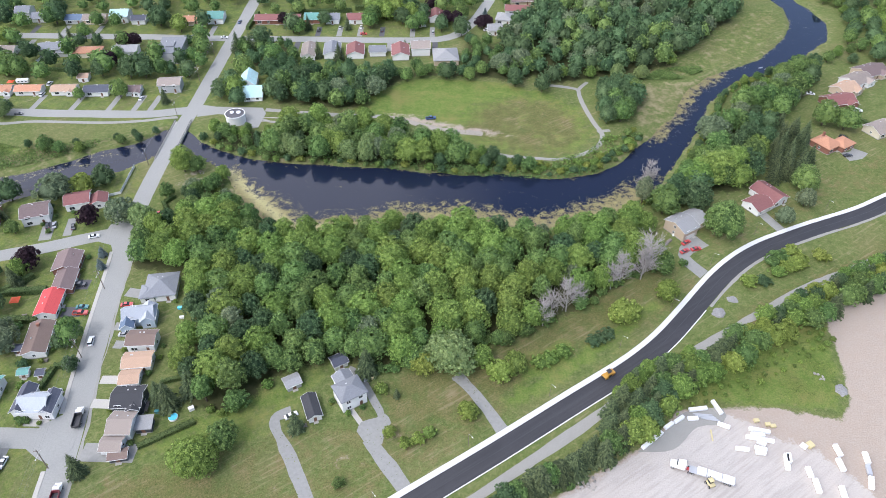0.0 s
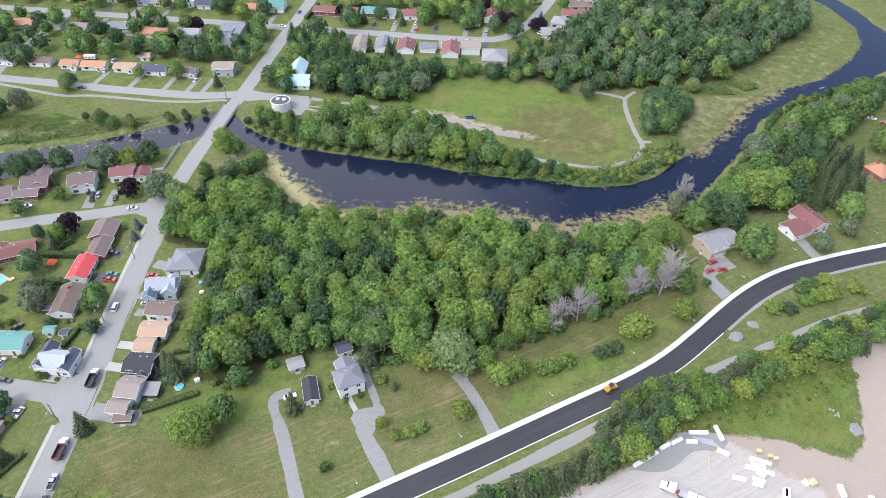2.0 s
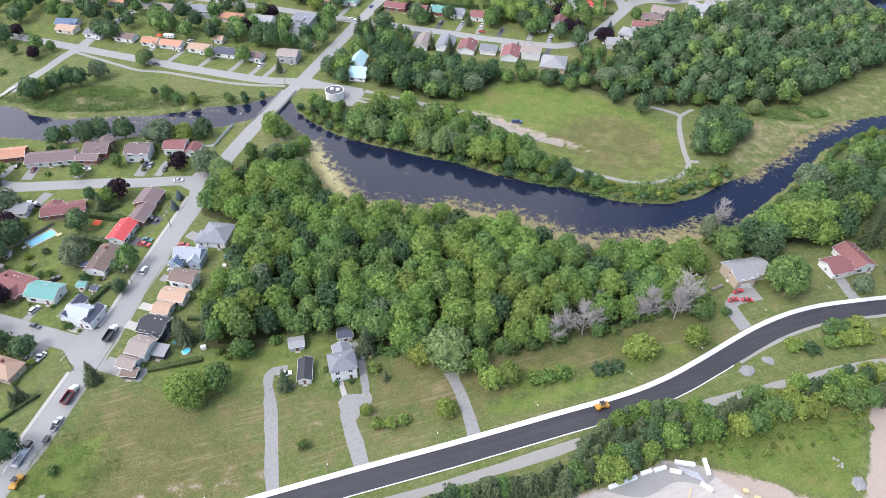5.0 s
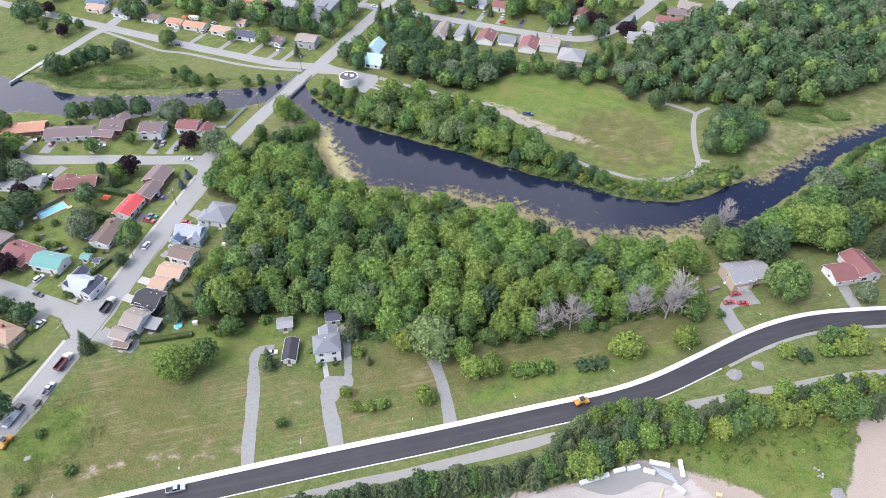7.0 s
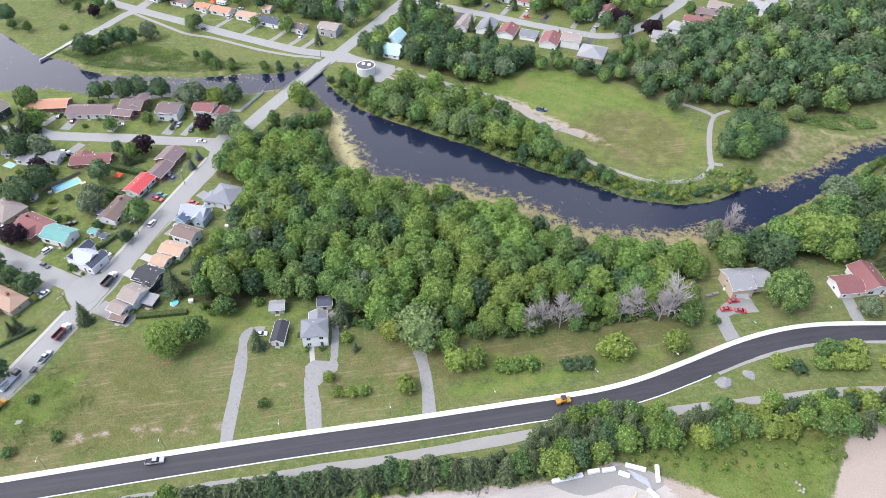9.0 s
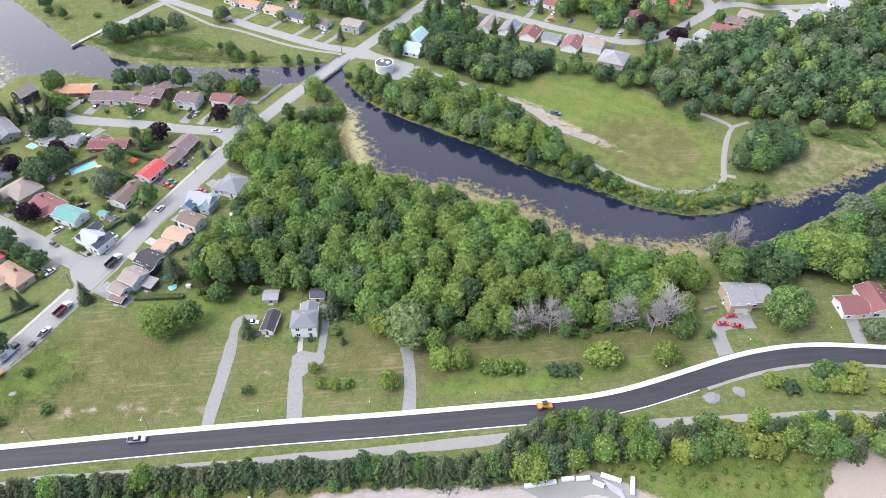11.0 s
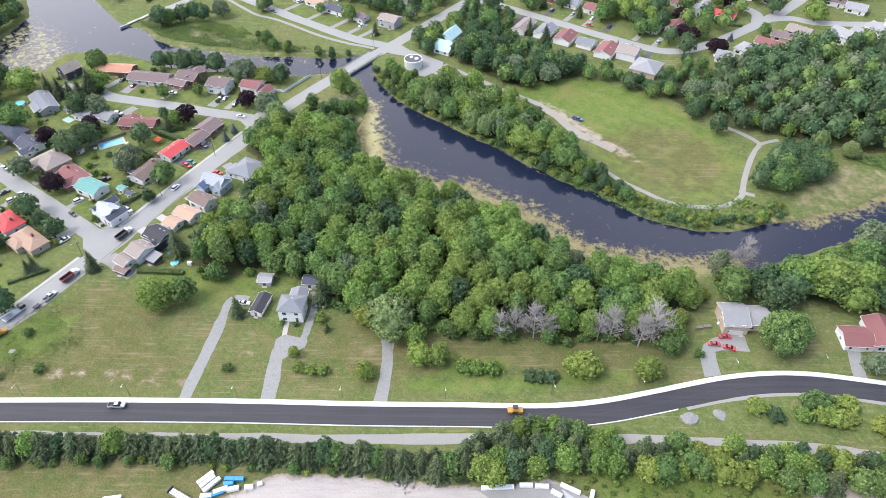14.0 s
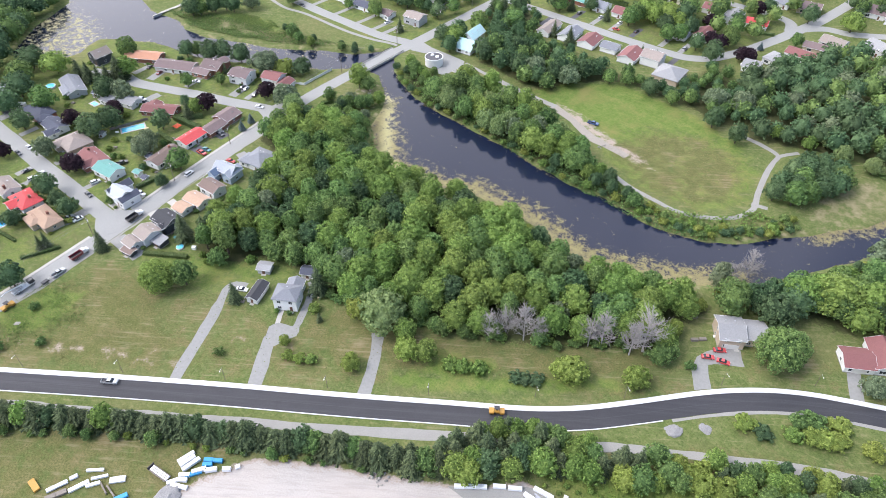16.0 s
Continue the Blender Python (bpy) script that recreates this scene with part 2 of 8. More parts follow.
def water_material():
    m, n, l, bs = nodes_of("river_water")
    co = place(n, "world")
    at = n.new("ShaderNodeAttribute")
    at.attribute_name = "weed"
    sp = n.new("ShaderNodeSeparateColor")
    l.new(at.outputs["Color"], sp.inputs[0])
    a, b = grain(n, l, co, 0.3, 8.0, 0.8), grain(n, l, co, 1.9, 4.0, 0.65)
    v = maths(n, l, "ADD", sp.outputs[0], maths(n, l, "MULTIPLY", maths(n, l, "SUBTRACT", a, 0.5), 3.2))
    v = maths(n, l, "ADD", v, maths(n, l, "MULTIPLY", maths(n, l, "SUBTRACT", b, 0.5), 1.5))
    cover = ramp(n, l, v, [(0.5, (0, 0, 0)), (0.72, (1, 1, 1))])
    weed = ramp(n, l, a, [(0.3, (0.085, 0.07, 0.045)), (0.5, (0.17, 0.145, 0.07)), (0.7, (0.30, 0.27, 0.11))])
    weed = blend(n, l, sp.outputs[1], weed, ramp(n, l, b, [(0.3, (0.30, 0.27, 0.13)), (0.7, (0.46, 0.42, 0.21))]))
    l.new(blend(n, l, cover, (0.010, 0.015, 0.034), weed), bs.inputs["Base Color"])
    l.new(maths(n, l, "ADD", maths(n, l, "MULTIPLY", cover, 0.75), 0.07), bs.inputs["Roughness"])
    bs.inputs["IOR"].default_value = 1.33
    bumped(n, l, bs, maths(n, l, "ADD", maths(n, l, "MULTIPLY", b, 0.12), maths(n, l, "MULTIPLY", cover, 0.6)), 0.06, 0.35)
    return m


M = {}
for key, c, kw in (
        ("street", (0.302, 0.302, 0.284), dict(rough=0.92, var=0.12, fine=2.0, coarse=0.12, space="world")),
        ("drive", (0.272, 0.270, 0.254), dict(rough=0.92, var=0.12, fine=0.9, coarse=0.16, bump=0.0, space="world")),
        ("drive_dark", (0.10, 0.098, 0.105), dict(rough=0.9, var=0.15, fine=2.0, coarse=0.2, space="world")),
        ("sidewalk_new", (0.62, 0.62, 0.615), dict(rough=0.9, var=0.06, fine=3.0, coarse=0.2, space="world")),
        ("concrete", (0.44, 0.42, 0.38), dict(rough=0.9, var=0.12, fine=3.0, coarse=0.3, space="world")),
        ("track", (0.298, 0.290, 0.266), dict(rough=0.95, var=0.18, bump=0.0, fine=4.0, coarse=0.2, space="world")),
        ("dirt_path", (0.33, 0.295, 0.25), dict(rough=0.95, var=0.18, fine=1.6, coarse=0.2, space="world")),
        ("gravel", (0.44, 0.405, 0.37), dict(rough=0.95, var=0.12, fine=1.2, coarse=0.07, space="world")),
        ("rubble", (0.28, 0.275, 0.27), dict(rough=0.95, var=0.3, fine=3.0)),
        ("white_paint", (0.78, 0.78, 0.77), dict(rough=0.5, var=0.05)),
        ("trim_white", (0.76, 0.76, 0.75), dict(rough=0.45, var=0.04)),
        ("trim_dark", (0.04, 0.04, 0.045), dict(rough=0.5)),
        ("door_brown", (0.16, 0.08, 0.05), dict(rough=0.5)),
        ("garage_door", (0.66, 0.64, 0.60), dict(rough=0.5, var=0.05)),
        ("brick_red", (0.27, 0.12, 0.085), dict(rough=0.9, var=0.25, fine=9.0, spread=0.15)),
        ("foundation", (0.36, 0.35, 0.33), dict(rough=0.9)),
        ("wood_grey", (0.23, 0.20, 0.17), dict(rough=0.8, var=0.22, spread=0.15)),
        ("bark", (0.085, 0.068, 0.052), dict(rough=0.95, var=0.3)),
        ("dead_wood", (0.36, 0.335, 0.315), dict(rough=0.9, var=0.2, spread=0.12)),
        ("pole_wood", (0.17, 0.135, 0.105), dict(rough=0.9, var=0.2)),
        ("wire", (0.16, 0.16, 0.165), dict(rough=0.5, bump=0)),
        ("metal", (0.55, 0.56, 0.57), dict(rough=0.35, metal=0.9, var=0.08)),
        ("steel_dark", (0.06, 0.06, 0.065), dict(rough=0.5, metal=0.4)),
        ("rubber", (0.02, 0.02, 0.021), dict(rough=0.85)),
        ("lamp_glass", (0.8, 0.8, 0.75), dict(rough=0.2)),
        ("tail_glass", (0.35, 0.015, 0.015), dict(rough=0.25)),
        ("yellow_paint", (0.50, 0.27, 0.05), dict(rough=0.45)),
        ("pool_water", (0.12, 0.55, 0.72), dict(rough=0.08, var=0.06)),
        ("pool_blue", (0.02, 0.30, 0.62), dict(rough=0.08, var=0.06)),
        ("tarp_red", (0.72, 0.10, 0.03), dict(rough=0.6)),
        ("tarp_blue", (0.05, 0.32, 0.62), dict(rough=0.55)),
        ("white_wrap", (0.80, 0.81, 0.82), dict(rough=0.5, var=0.05)),
        ("straw", (0.58, 0.50, 0.28), dict(rough=0.9)),
        ("stone", (0.33, 0.31, 0.28), dict(rough=0.95, var=0.25, spread=0.2))):
    M[key] = plain(key, c, **kw)
for key, c in (("red", (0.52, 0.06, 0.06)), ("white", (0.74, 0.75, 0.76)), ("black", (0.025, 0.026, 0.03)), ("dark", (0.055, 0.06, 0.07)),
               ("silver", (0.42, 0.43, 0.45)), ("blue", (0.04, 0.09, 0.22)), ("teal", (0.06, 0.22, 0.24)), ("maroon", (0.20, 0.03, 0.04))):
    M["car_" + key] = plain("car_" + key, c, rough=0.3, var=0.05, bump=0, coat=0.6)
for key, c in (("mauve", (0.185, 0.135, 0.130)), ("brown", (0.175, 0.125, 0.105)), ("red", (0.55, 0.075, 0.075)), ("grey", (0.215, 0.225, 0.245)), ("navy", (0.075, 0.082, 0.11)),
               ("tan", (0.42, 0.285, 0.20)), ("maroon", (0.215, 0.09, 0.085)), ("teal", (0.13, 0.30, 0.265)), ("orange", (0.47, 0.235, 0.145)), ("silver", (0.40, 0.43, 0.47)),
               ("black", (0.045, 0.046, 0.052)), ("pale_teal", (0.45, 0.66, 0.66)), ("light_grey", (0.285, 0.285, 0.285)), ("taupe", (0.28, 0.235, 0.205)), ("blue", (0.12, 0.17, 0.25))):
    M["roof_" + key] = lapped("roof_" + key, c, 0.16, False, 0.85)
for key, c in (("white", (0.76, 0.76, 0.745)), ("cream", (0.66, 0.60, 0.48)), ("grey", (0.42, 0.43, 0.44)), ("charcoal", (0.055, 0.06, 0.07)), ("tan", (0.50, 0.40, 0.30)), ("blue", (0.42, 0.50, 0.58))):
    M["wall_" + key] = lapped("wall_" + key, c, 0.2)
M["wall_brick"] = M["brick_red"]
gl = bpy.data.materials.new("window_glass")
gl.use_nodes = True
gb = gl.node_tree.nodes["Principled BSDF"]
gb.inputs["Base Color"].default_value, gb.inputs["Roughness"].default_value = (0.03, 0.036, 0.042, 1), 0.06
M["glass"] = gl
for key, dark, light in (("leaf", (0.058, 0.108, 0.038), (0.212, 0.318, 0.098)), ("leaf_bright", (0.084, 0.144, 0.036), (0.262, 0.370, 0.094)), ("leaf_deep", (0.042, 0.080, 0.038), (0.132, 0.208, 0.094)), ("leaf_light", (0.115, 0.170, 0.066), (0.290, 0.365, 0.145)),
                         ("leaf_pale", (0.092, 0.126, 0.074), (0.255, 0.310, 0.172)), ("leaf_yellow", (0.118, 0.168, 0.036), (0.305, 0.368, 0.092)), ("leaf_purple", (0.016, 0.010, 0.015), (0.060, 0.034, 0.044)),
                         ("needles", (0.038, 0.058, 0.032), (0.142, 0.182, 0.084)), ("needles_blue", (0.06, 0.09, 0.09), (0.16, 0.205, 0.205)), ("hedge", (0.042, 0.072, 0.028), (0.125, 0.180, 0.065)),
                         ("weeds", (0.105, 0.110, 0.040), (0.215, 0.195, 0.085)), ("weeds_green", (0.070, 0.108, 0.028), (0.155, 0.200, 0.052)), ("reed_green", (0.065, 0.115, 0.034), (0.175, 0.245, 0.072)), ("reeds", (0.10, 0.115, 0.045), (0.23, 0.22, 0.11))):
    low = key[:4] in ("weed", "reed")
    M[key] = leafy(key, dark, light, 0.06 if low else 0.12 if key == "leaf_light" else 0.32, 0.06 if low else 0.3)
M["asphalt_new"] = rolled_asphalt()
M["ground"], M["water"] = ground_material(), water_material()

# ---- mesh helpers ----
def ob_of(name, verts, faces, mat, parent=None, smooth=False):
    me = bpy.data.meshes.new(name)
    me.from_pydata(verts, [], faces)
    me.materials.append(mat)
    if smooth:
        me.polygons.foreach_set("use_smooth", [True] * len(me.polygons))
    me.update()
    ob = new(name, me)
    ob.parent = parent
    return ob


def part(name, bm, mat, parent, label="", smooth=False):
    me = bpy.data.meshes.new(name)
    bmesh.ops.recalc_face_normals(bm, faces=bm.faces)
    bm.to_mesh(me)
    bm.free()
    me.materials.append(mat)
    if smooth:
        me.polygons.foreach_set("use_smooth", [True] * len(me.polygons))
    ob = new(name, me)
    ob.parent = parent
    return tagged(ob, label)


def share(name, me, parent, m=None):
    ob = new(name, me)
    ob.parent = parent
    if m is not None:
        ob.matrix_basis = m
    return ob


def thing(name, label, category, m=None, group="", kind=""):
    ob = new(name)
    ob.empty_display_size = 0.5
    if m is not None:
        ob.matrix_basis = m
    return tagged(ob, label, category, group, kind)


def box(bm, x0, x1, y0, y1, z0, z1, bevel=0.0):
    r = bmesh.ops.create_cube(bm, size=1, matrix=Matrix.LocRotScale(((x0 + x1) / 2, (y0 + y1) / 2, (z0 + z1) / 2), None, (x1 - x0, y1 - y0, z1 - z0)))
    if bevel:
        es = list({e for v in r["verts"] for e in v.link_edges})
        bmesh.ops.bevel(bm, geom=es, offset=bevel, segments=1, affect="EDGES")
    return bm


def prism(bm, section, a, b, axis="x"):
    """A section in the plane across the axis, drawn out from a to b."""
    f = (lambda p, u: (u, p[0], p[1])) if axis == "x" else (lambda p, u: (p[0], u, p[1]))
    lo, hi = [bm.verts.new(f(p, a)) for p in section], [bm.verts.new(f(p, b)) for p in section]
    k = len(section)
    for i in range(k):
        bm.faces.new((lo[i], lo[(i + 1) % k], hi[(i + 1) % k], hi[i]))
    bm.faces.new(lo[::-1])
    bm.faces.new(hi)
    return bm


def rod(bm, p, q, r0, r1=None, sides=6):
    p, q = Vector(p), Vector(q)
    d = q - p
    m = Matrix.Translation((p + q) / 2) @ d.to_track_quat("Z", "Y").to_matrix().to_4x4()
    bmesh.ops.create_cone(bm, cap_ends=True, segments=sides, radius1=r0, radius2=r0 if r1 is None else r1, depth=d.length, matrix=m)
    return bm


def B():
    return bmesh.new()


def curve_through(pts, step=3.0):
    """Catmull-Rom through the points, about step metres apart."""
    p = [2 * np.array(pts[0]) - np.array(pts[1])] + [np.array(q, float) for q in pts] + [2 * np.array(pts[-1]) - np.array(pts[-2])]
    out = []
    for i in range(1, len(p) - 2):
        k = max(2, int(np.linalg.norm(p[i + 1] - p[i]) / step))
        for t in np.arange(k) / k:
            out.append(0.5 * (2 * p[i] + (p[i + 1] - p[i - 1]) * t + (2 * p[i - 1] - 5 * p[i] + 4 * p[i + 1] - p[i + 2]) * t * t + (3 * p[i] - p[i - 1] - 3 * p[i + 1] + p[i + 2]) * t ** 3))
    return np.array(out + [p[-2]])


def ribbon(name, line, left, right, top, mat, label, category, below=0.3, wobble=0.0, seed=0):
    """A strip along a line from left to right of it (metres), with real sides."""
    d = np.gradient(line, axis=0)
    d /= np.linalg.norm(d, axis=1)[:, None]
    nrm = np.c_[-d[:, 1], d[:, 0]]
    rs = np.random.RandomState(seed)
    wl, wr = (np.convolve(rs.normal(0, wobble * 1.3, len(line) + 4), np.ones(5) / 5, "valid") * 2 for _ in range(2))
    L, R = line + nrm * (left + wl)[:, None], line - nrm * (right + wr)[:, None]
    n = len(line)
    v = [(x, y, top) for x, y in L] + [(x, y, top) for x, y in R] + [(x, y, -below) for x, y in L] + [(x, y, -below) for x, y in R]
    f = []
    for i in range(n - 1):
        f += [(n + i, n + i + 1, i + 1, i), (i, i + 1, 2 * n + i + 1, 2 * n + i), (n + i + 1, n + i, 3 * n + i, 3 * n + i + 1)]
    f += [(0, 2 * n, 3 * n, n), (n - 1, 2 * n - 1, 4 * n - 1, 3 * n - 1)]
    return tagged(ob_of(name, v, f, mat), label, category, kind="structure")


def slab(name, pts, top, mat, label, category, below=0.2, smooth_edge=False):
    """A flat patch with a rim."""
    if smooth_edge:
        pts = curve_through(list(pts) + [pts[0]], 2.5)[:-1]
    n = len(pts)
    v = [(x, y, top) for x, y in pts] + [(x, y, -below) for x, y in pts]
    f = [tuple(range(n))] + [(i, i + n, (i + 1) % n + n, (i + 1) % n) for i in range(n)]
    ob = ob_of(name, v, f, mat)
    bm = bmesh.new()
    bm.from_mesh(ob.data)
    bmesh.ops.recalc_face_normals(bm, faces=bm.faces)
    bm.to_mesh(ob.data)
    bm.free()
    return tagged(ob, label, category, kind="structure")


def signed(X, Y, poly):
    """Signed distance to a polygon, positive within it."""
    P = np.array(poly, float)
    Q = np.roll(P, -1, axis=0)
    best, inside = np.full(X.shape, 1e9), np.zeros(X.shape, bool)
    for (ax, ay), (bx, by) in zip(P, Q):
        dx, dy = bx - ax, by - ay
        t = np.clip(((X - ax) * dx + (Y - ay) * dy) / (dx * dx + dy * dy + 1e-9), 0, 1)
        best = np.minimum(best, np.hypot(X - ax - t * dx, Y - ay - t * dy))
        cross = (ay > Y) != (by > Y)
        inside ^= cross & (X < ax + (Y - ay) * dx / (dy if abs(dy) > 1e-9 else 1e-9))
    return np.where(inside, best, -best)


def soft(X, Y, poly, w):
    return np.clip(0.5 + signed(X, Y, poly) / (2 * w), 0, 1)


# ---- the plan: river, woods, fields ----
BANK_N = [(-470, 330), (-400, 296), (-348, 282.5), (-323, 275), (-303, 269), (-292, 269), (-278, 271), (-263, 267), (-243, 267), (-230, 274), (-195, 287), (-174, 303), (-158, 309), (-147, 324), (-136, 325), (-123, 310.5), (-104, 299), (-85, 293.5),
          (-70, 292.4), (-47, 290.4), (-28, 288.4), (-6, 285), (11, 282), (28, 284), (57, 280), (76, 285), (88, 293), (98, 305), (106, 314), (127, 340), (143, 370), (161, 386), (183, 399), (199, 409), (223, 437), (237, 461), (241, 486), (232, 520), (205, 570), (190, 640)]
BANK_S = [(-470, 300), (-400, 262), (-356, 238), (-338, 205), (-315, 178), (-285, 186), (-283, 205), (-290, 222), (-262, 241), (-224, 247), (-198, 259), (-165, 277), (-152, 287), (-143, 298), (-128, 299), (-108, 284), (-101, 272), (-94, 258), (-78, 243),
          (-60, 237), (-36, 240), (-16, 246), (6, 247), (24, 243), (42, 239), (60, 244), (80, 252), (92, 261), (105, 271), (116, 288), (140, 325), (152, 350), (170, 372), (212, 397), (232, 413), (255, 436), (264, 461), (260, 486), (252, 520), (225, 580), (210, 640)]
RIVER = BANK_N + BANK_S[::-1]
WOOD = [(-131, 224), (-127, 213), (-118, 212), (-101, 209), (-95, 190), (-93, 170), (-91, 154), (-84, 143), (-70, 143), (-58, 158), (-38, 166), (-22, 160), (-8, 165), (8, 172), (28, 176), (52, 190), (74, 206), (93, 218), (90, 232), (96, 250), (82, 246), (62, 238), (40, 233), (26, 236), (12, 241), (-12, 243), (-28, 237), (-58, 231), (-78, 238), (-98, 254), (-112, 252), (-122, 238)]
BANK_TREES = [(-122, 316), (-105, 301), (-85, 296), (-47, 293), (-17, 288.5), (11, 285), (34, 284.5), (48, 284), (40, 288), (24, 295), (8, 301), (-14, 309), (-32, 318), (-60, 326), (-90, 320), (-108, 320)]
NORTH_TREES = [(-92, 350), (-60, 344), (-44, 346), (-36, 364), (-14, 383), (8, 381), (28, 380), (44, 372), (58, 384), (36, 420), (18, 430), (12, 386), (-30, 389), (-60, 392), (-88, 394), (-92, 420), (-128, 424), (-128, 398), (-96, 388), (-94, 368)]
EAST_WOOD = [(62, 372), (88, 380), (122, 388), (140, 398), (172, 436), (196, 462), (212, 486), (208, 520), (190, 560), (160, 600), (132, 590), (120, 540), (106, 510), (82, 497), (70, 480), (50, 450), (34, 424), (46, 392)]
BANK_LINE = curve_through([q for q in BANK_N if -124 <= q[0] <= 60], 3.0)
FIELD = [(-40, 361), (-14, 379), (9, 377), (29, 375), (62, 363), (78, 347), (84, 320), (70, 301), (45, 296), (25, 303), (0, 318), (-20, 330), (-50, 340)]
FIELD_DRY = [(18, 352), (48, 362), (72, 352), (84, 320), (70, 300), (45, 294), (20, 305), (4, 320), (12, 336)]
ROUGH_FIELD = [(-116, 70), (-112, 96), (-107, 118), (-84, 122), (-66, 116), (-48, 113), (-37, 98), (-70, 72), (-110, 45), (-140, 20), (-150, 60)]
MARSH_E = [(104, 322), (112, 343), (119, 358), (124, 384), (140, 378), (162, 389), (184, 402), (211, 426), (230, 455), (232, 482), (214, 480), (198, 460), (175, 436), (150, 408), (122, 392), (108, 366), (98, 340)]
MARSH_W = [(-292, 274), (-262, 271), (-230, 278), (-196, 291), (-176, 306), (-160, 316), (-176, 312), (-200, 304), (-236, 296), (-268, 288), (-290, 300)]
YARD = [(2, 72), (4.5, 81), (9, 94), (14, 98), (30, 108), (51, 120), (66, 129), (82, 143.5), (95, 145), (116, 144.5), (136, 139.5), (142, 147), (146, 164), (148, 178), (150, 192), (190, 204), (260, 190), (260, -40), (-60, -40), (-20, 40)]
SOUTH_STRIP = [(-90, 30), (-40, 70), (20, 108), (60, 138), (90, 164), (125, 196), (160, 216), (210, 240), (260, 262), (260, 210), (200, 205), (150, 192), (146, 165), (140, 147), (116, 145), (82, 144), (50, 120), (10, 96), (-5, 70), (-40, 20)]
MUD = [(104, 322), (104, 346), (104, 362), (118, 374), (130, 375), (146, 378), (163, 391), (166, 387), (146, 370), (132, 346), (112, 318)]
VERGE = [(-8, 131), (22, 146), (50, 168), (76, 190), (94, 212), (86, 214), (60, 196), (30, 176), (6, 168), (-12, 160), (-26, 148)]
EAST_BANK = [(98, 256), (112, 270), (124, 288), (148, 322), (161, 345), (178, 364), (214, 386), (226, 392), (216, 374), (204, 356), (190, 342), (176, 326), (166, 304), (158, 288), (148, 276), (136, 266), (126, 268), (112, 257)]

REED_BED = [(-277, 274), (-266, 290), (-254, 301), (-230, 308), (-208, 302), (-201, 293), (-224, 280), (-250, 271)]


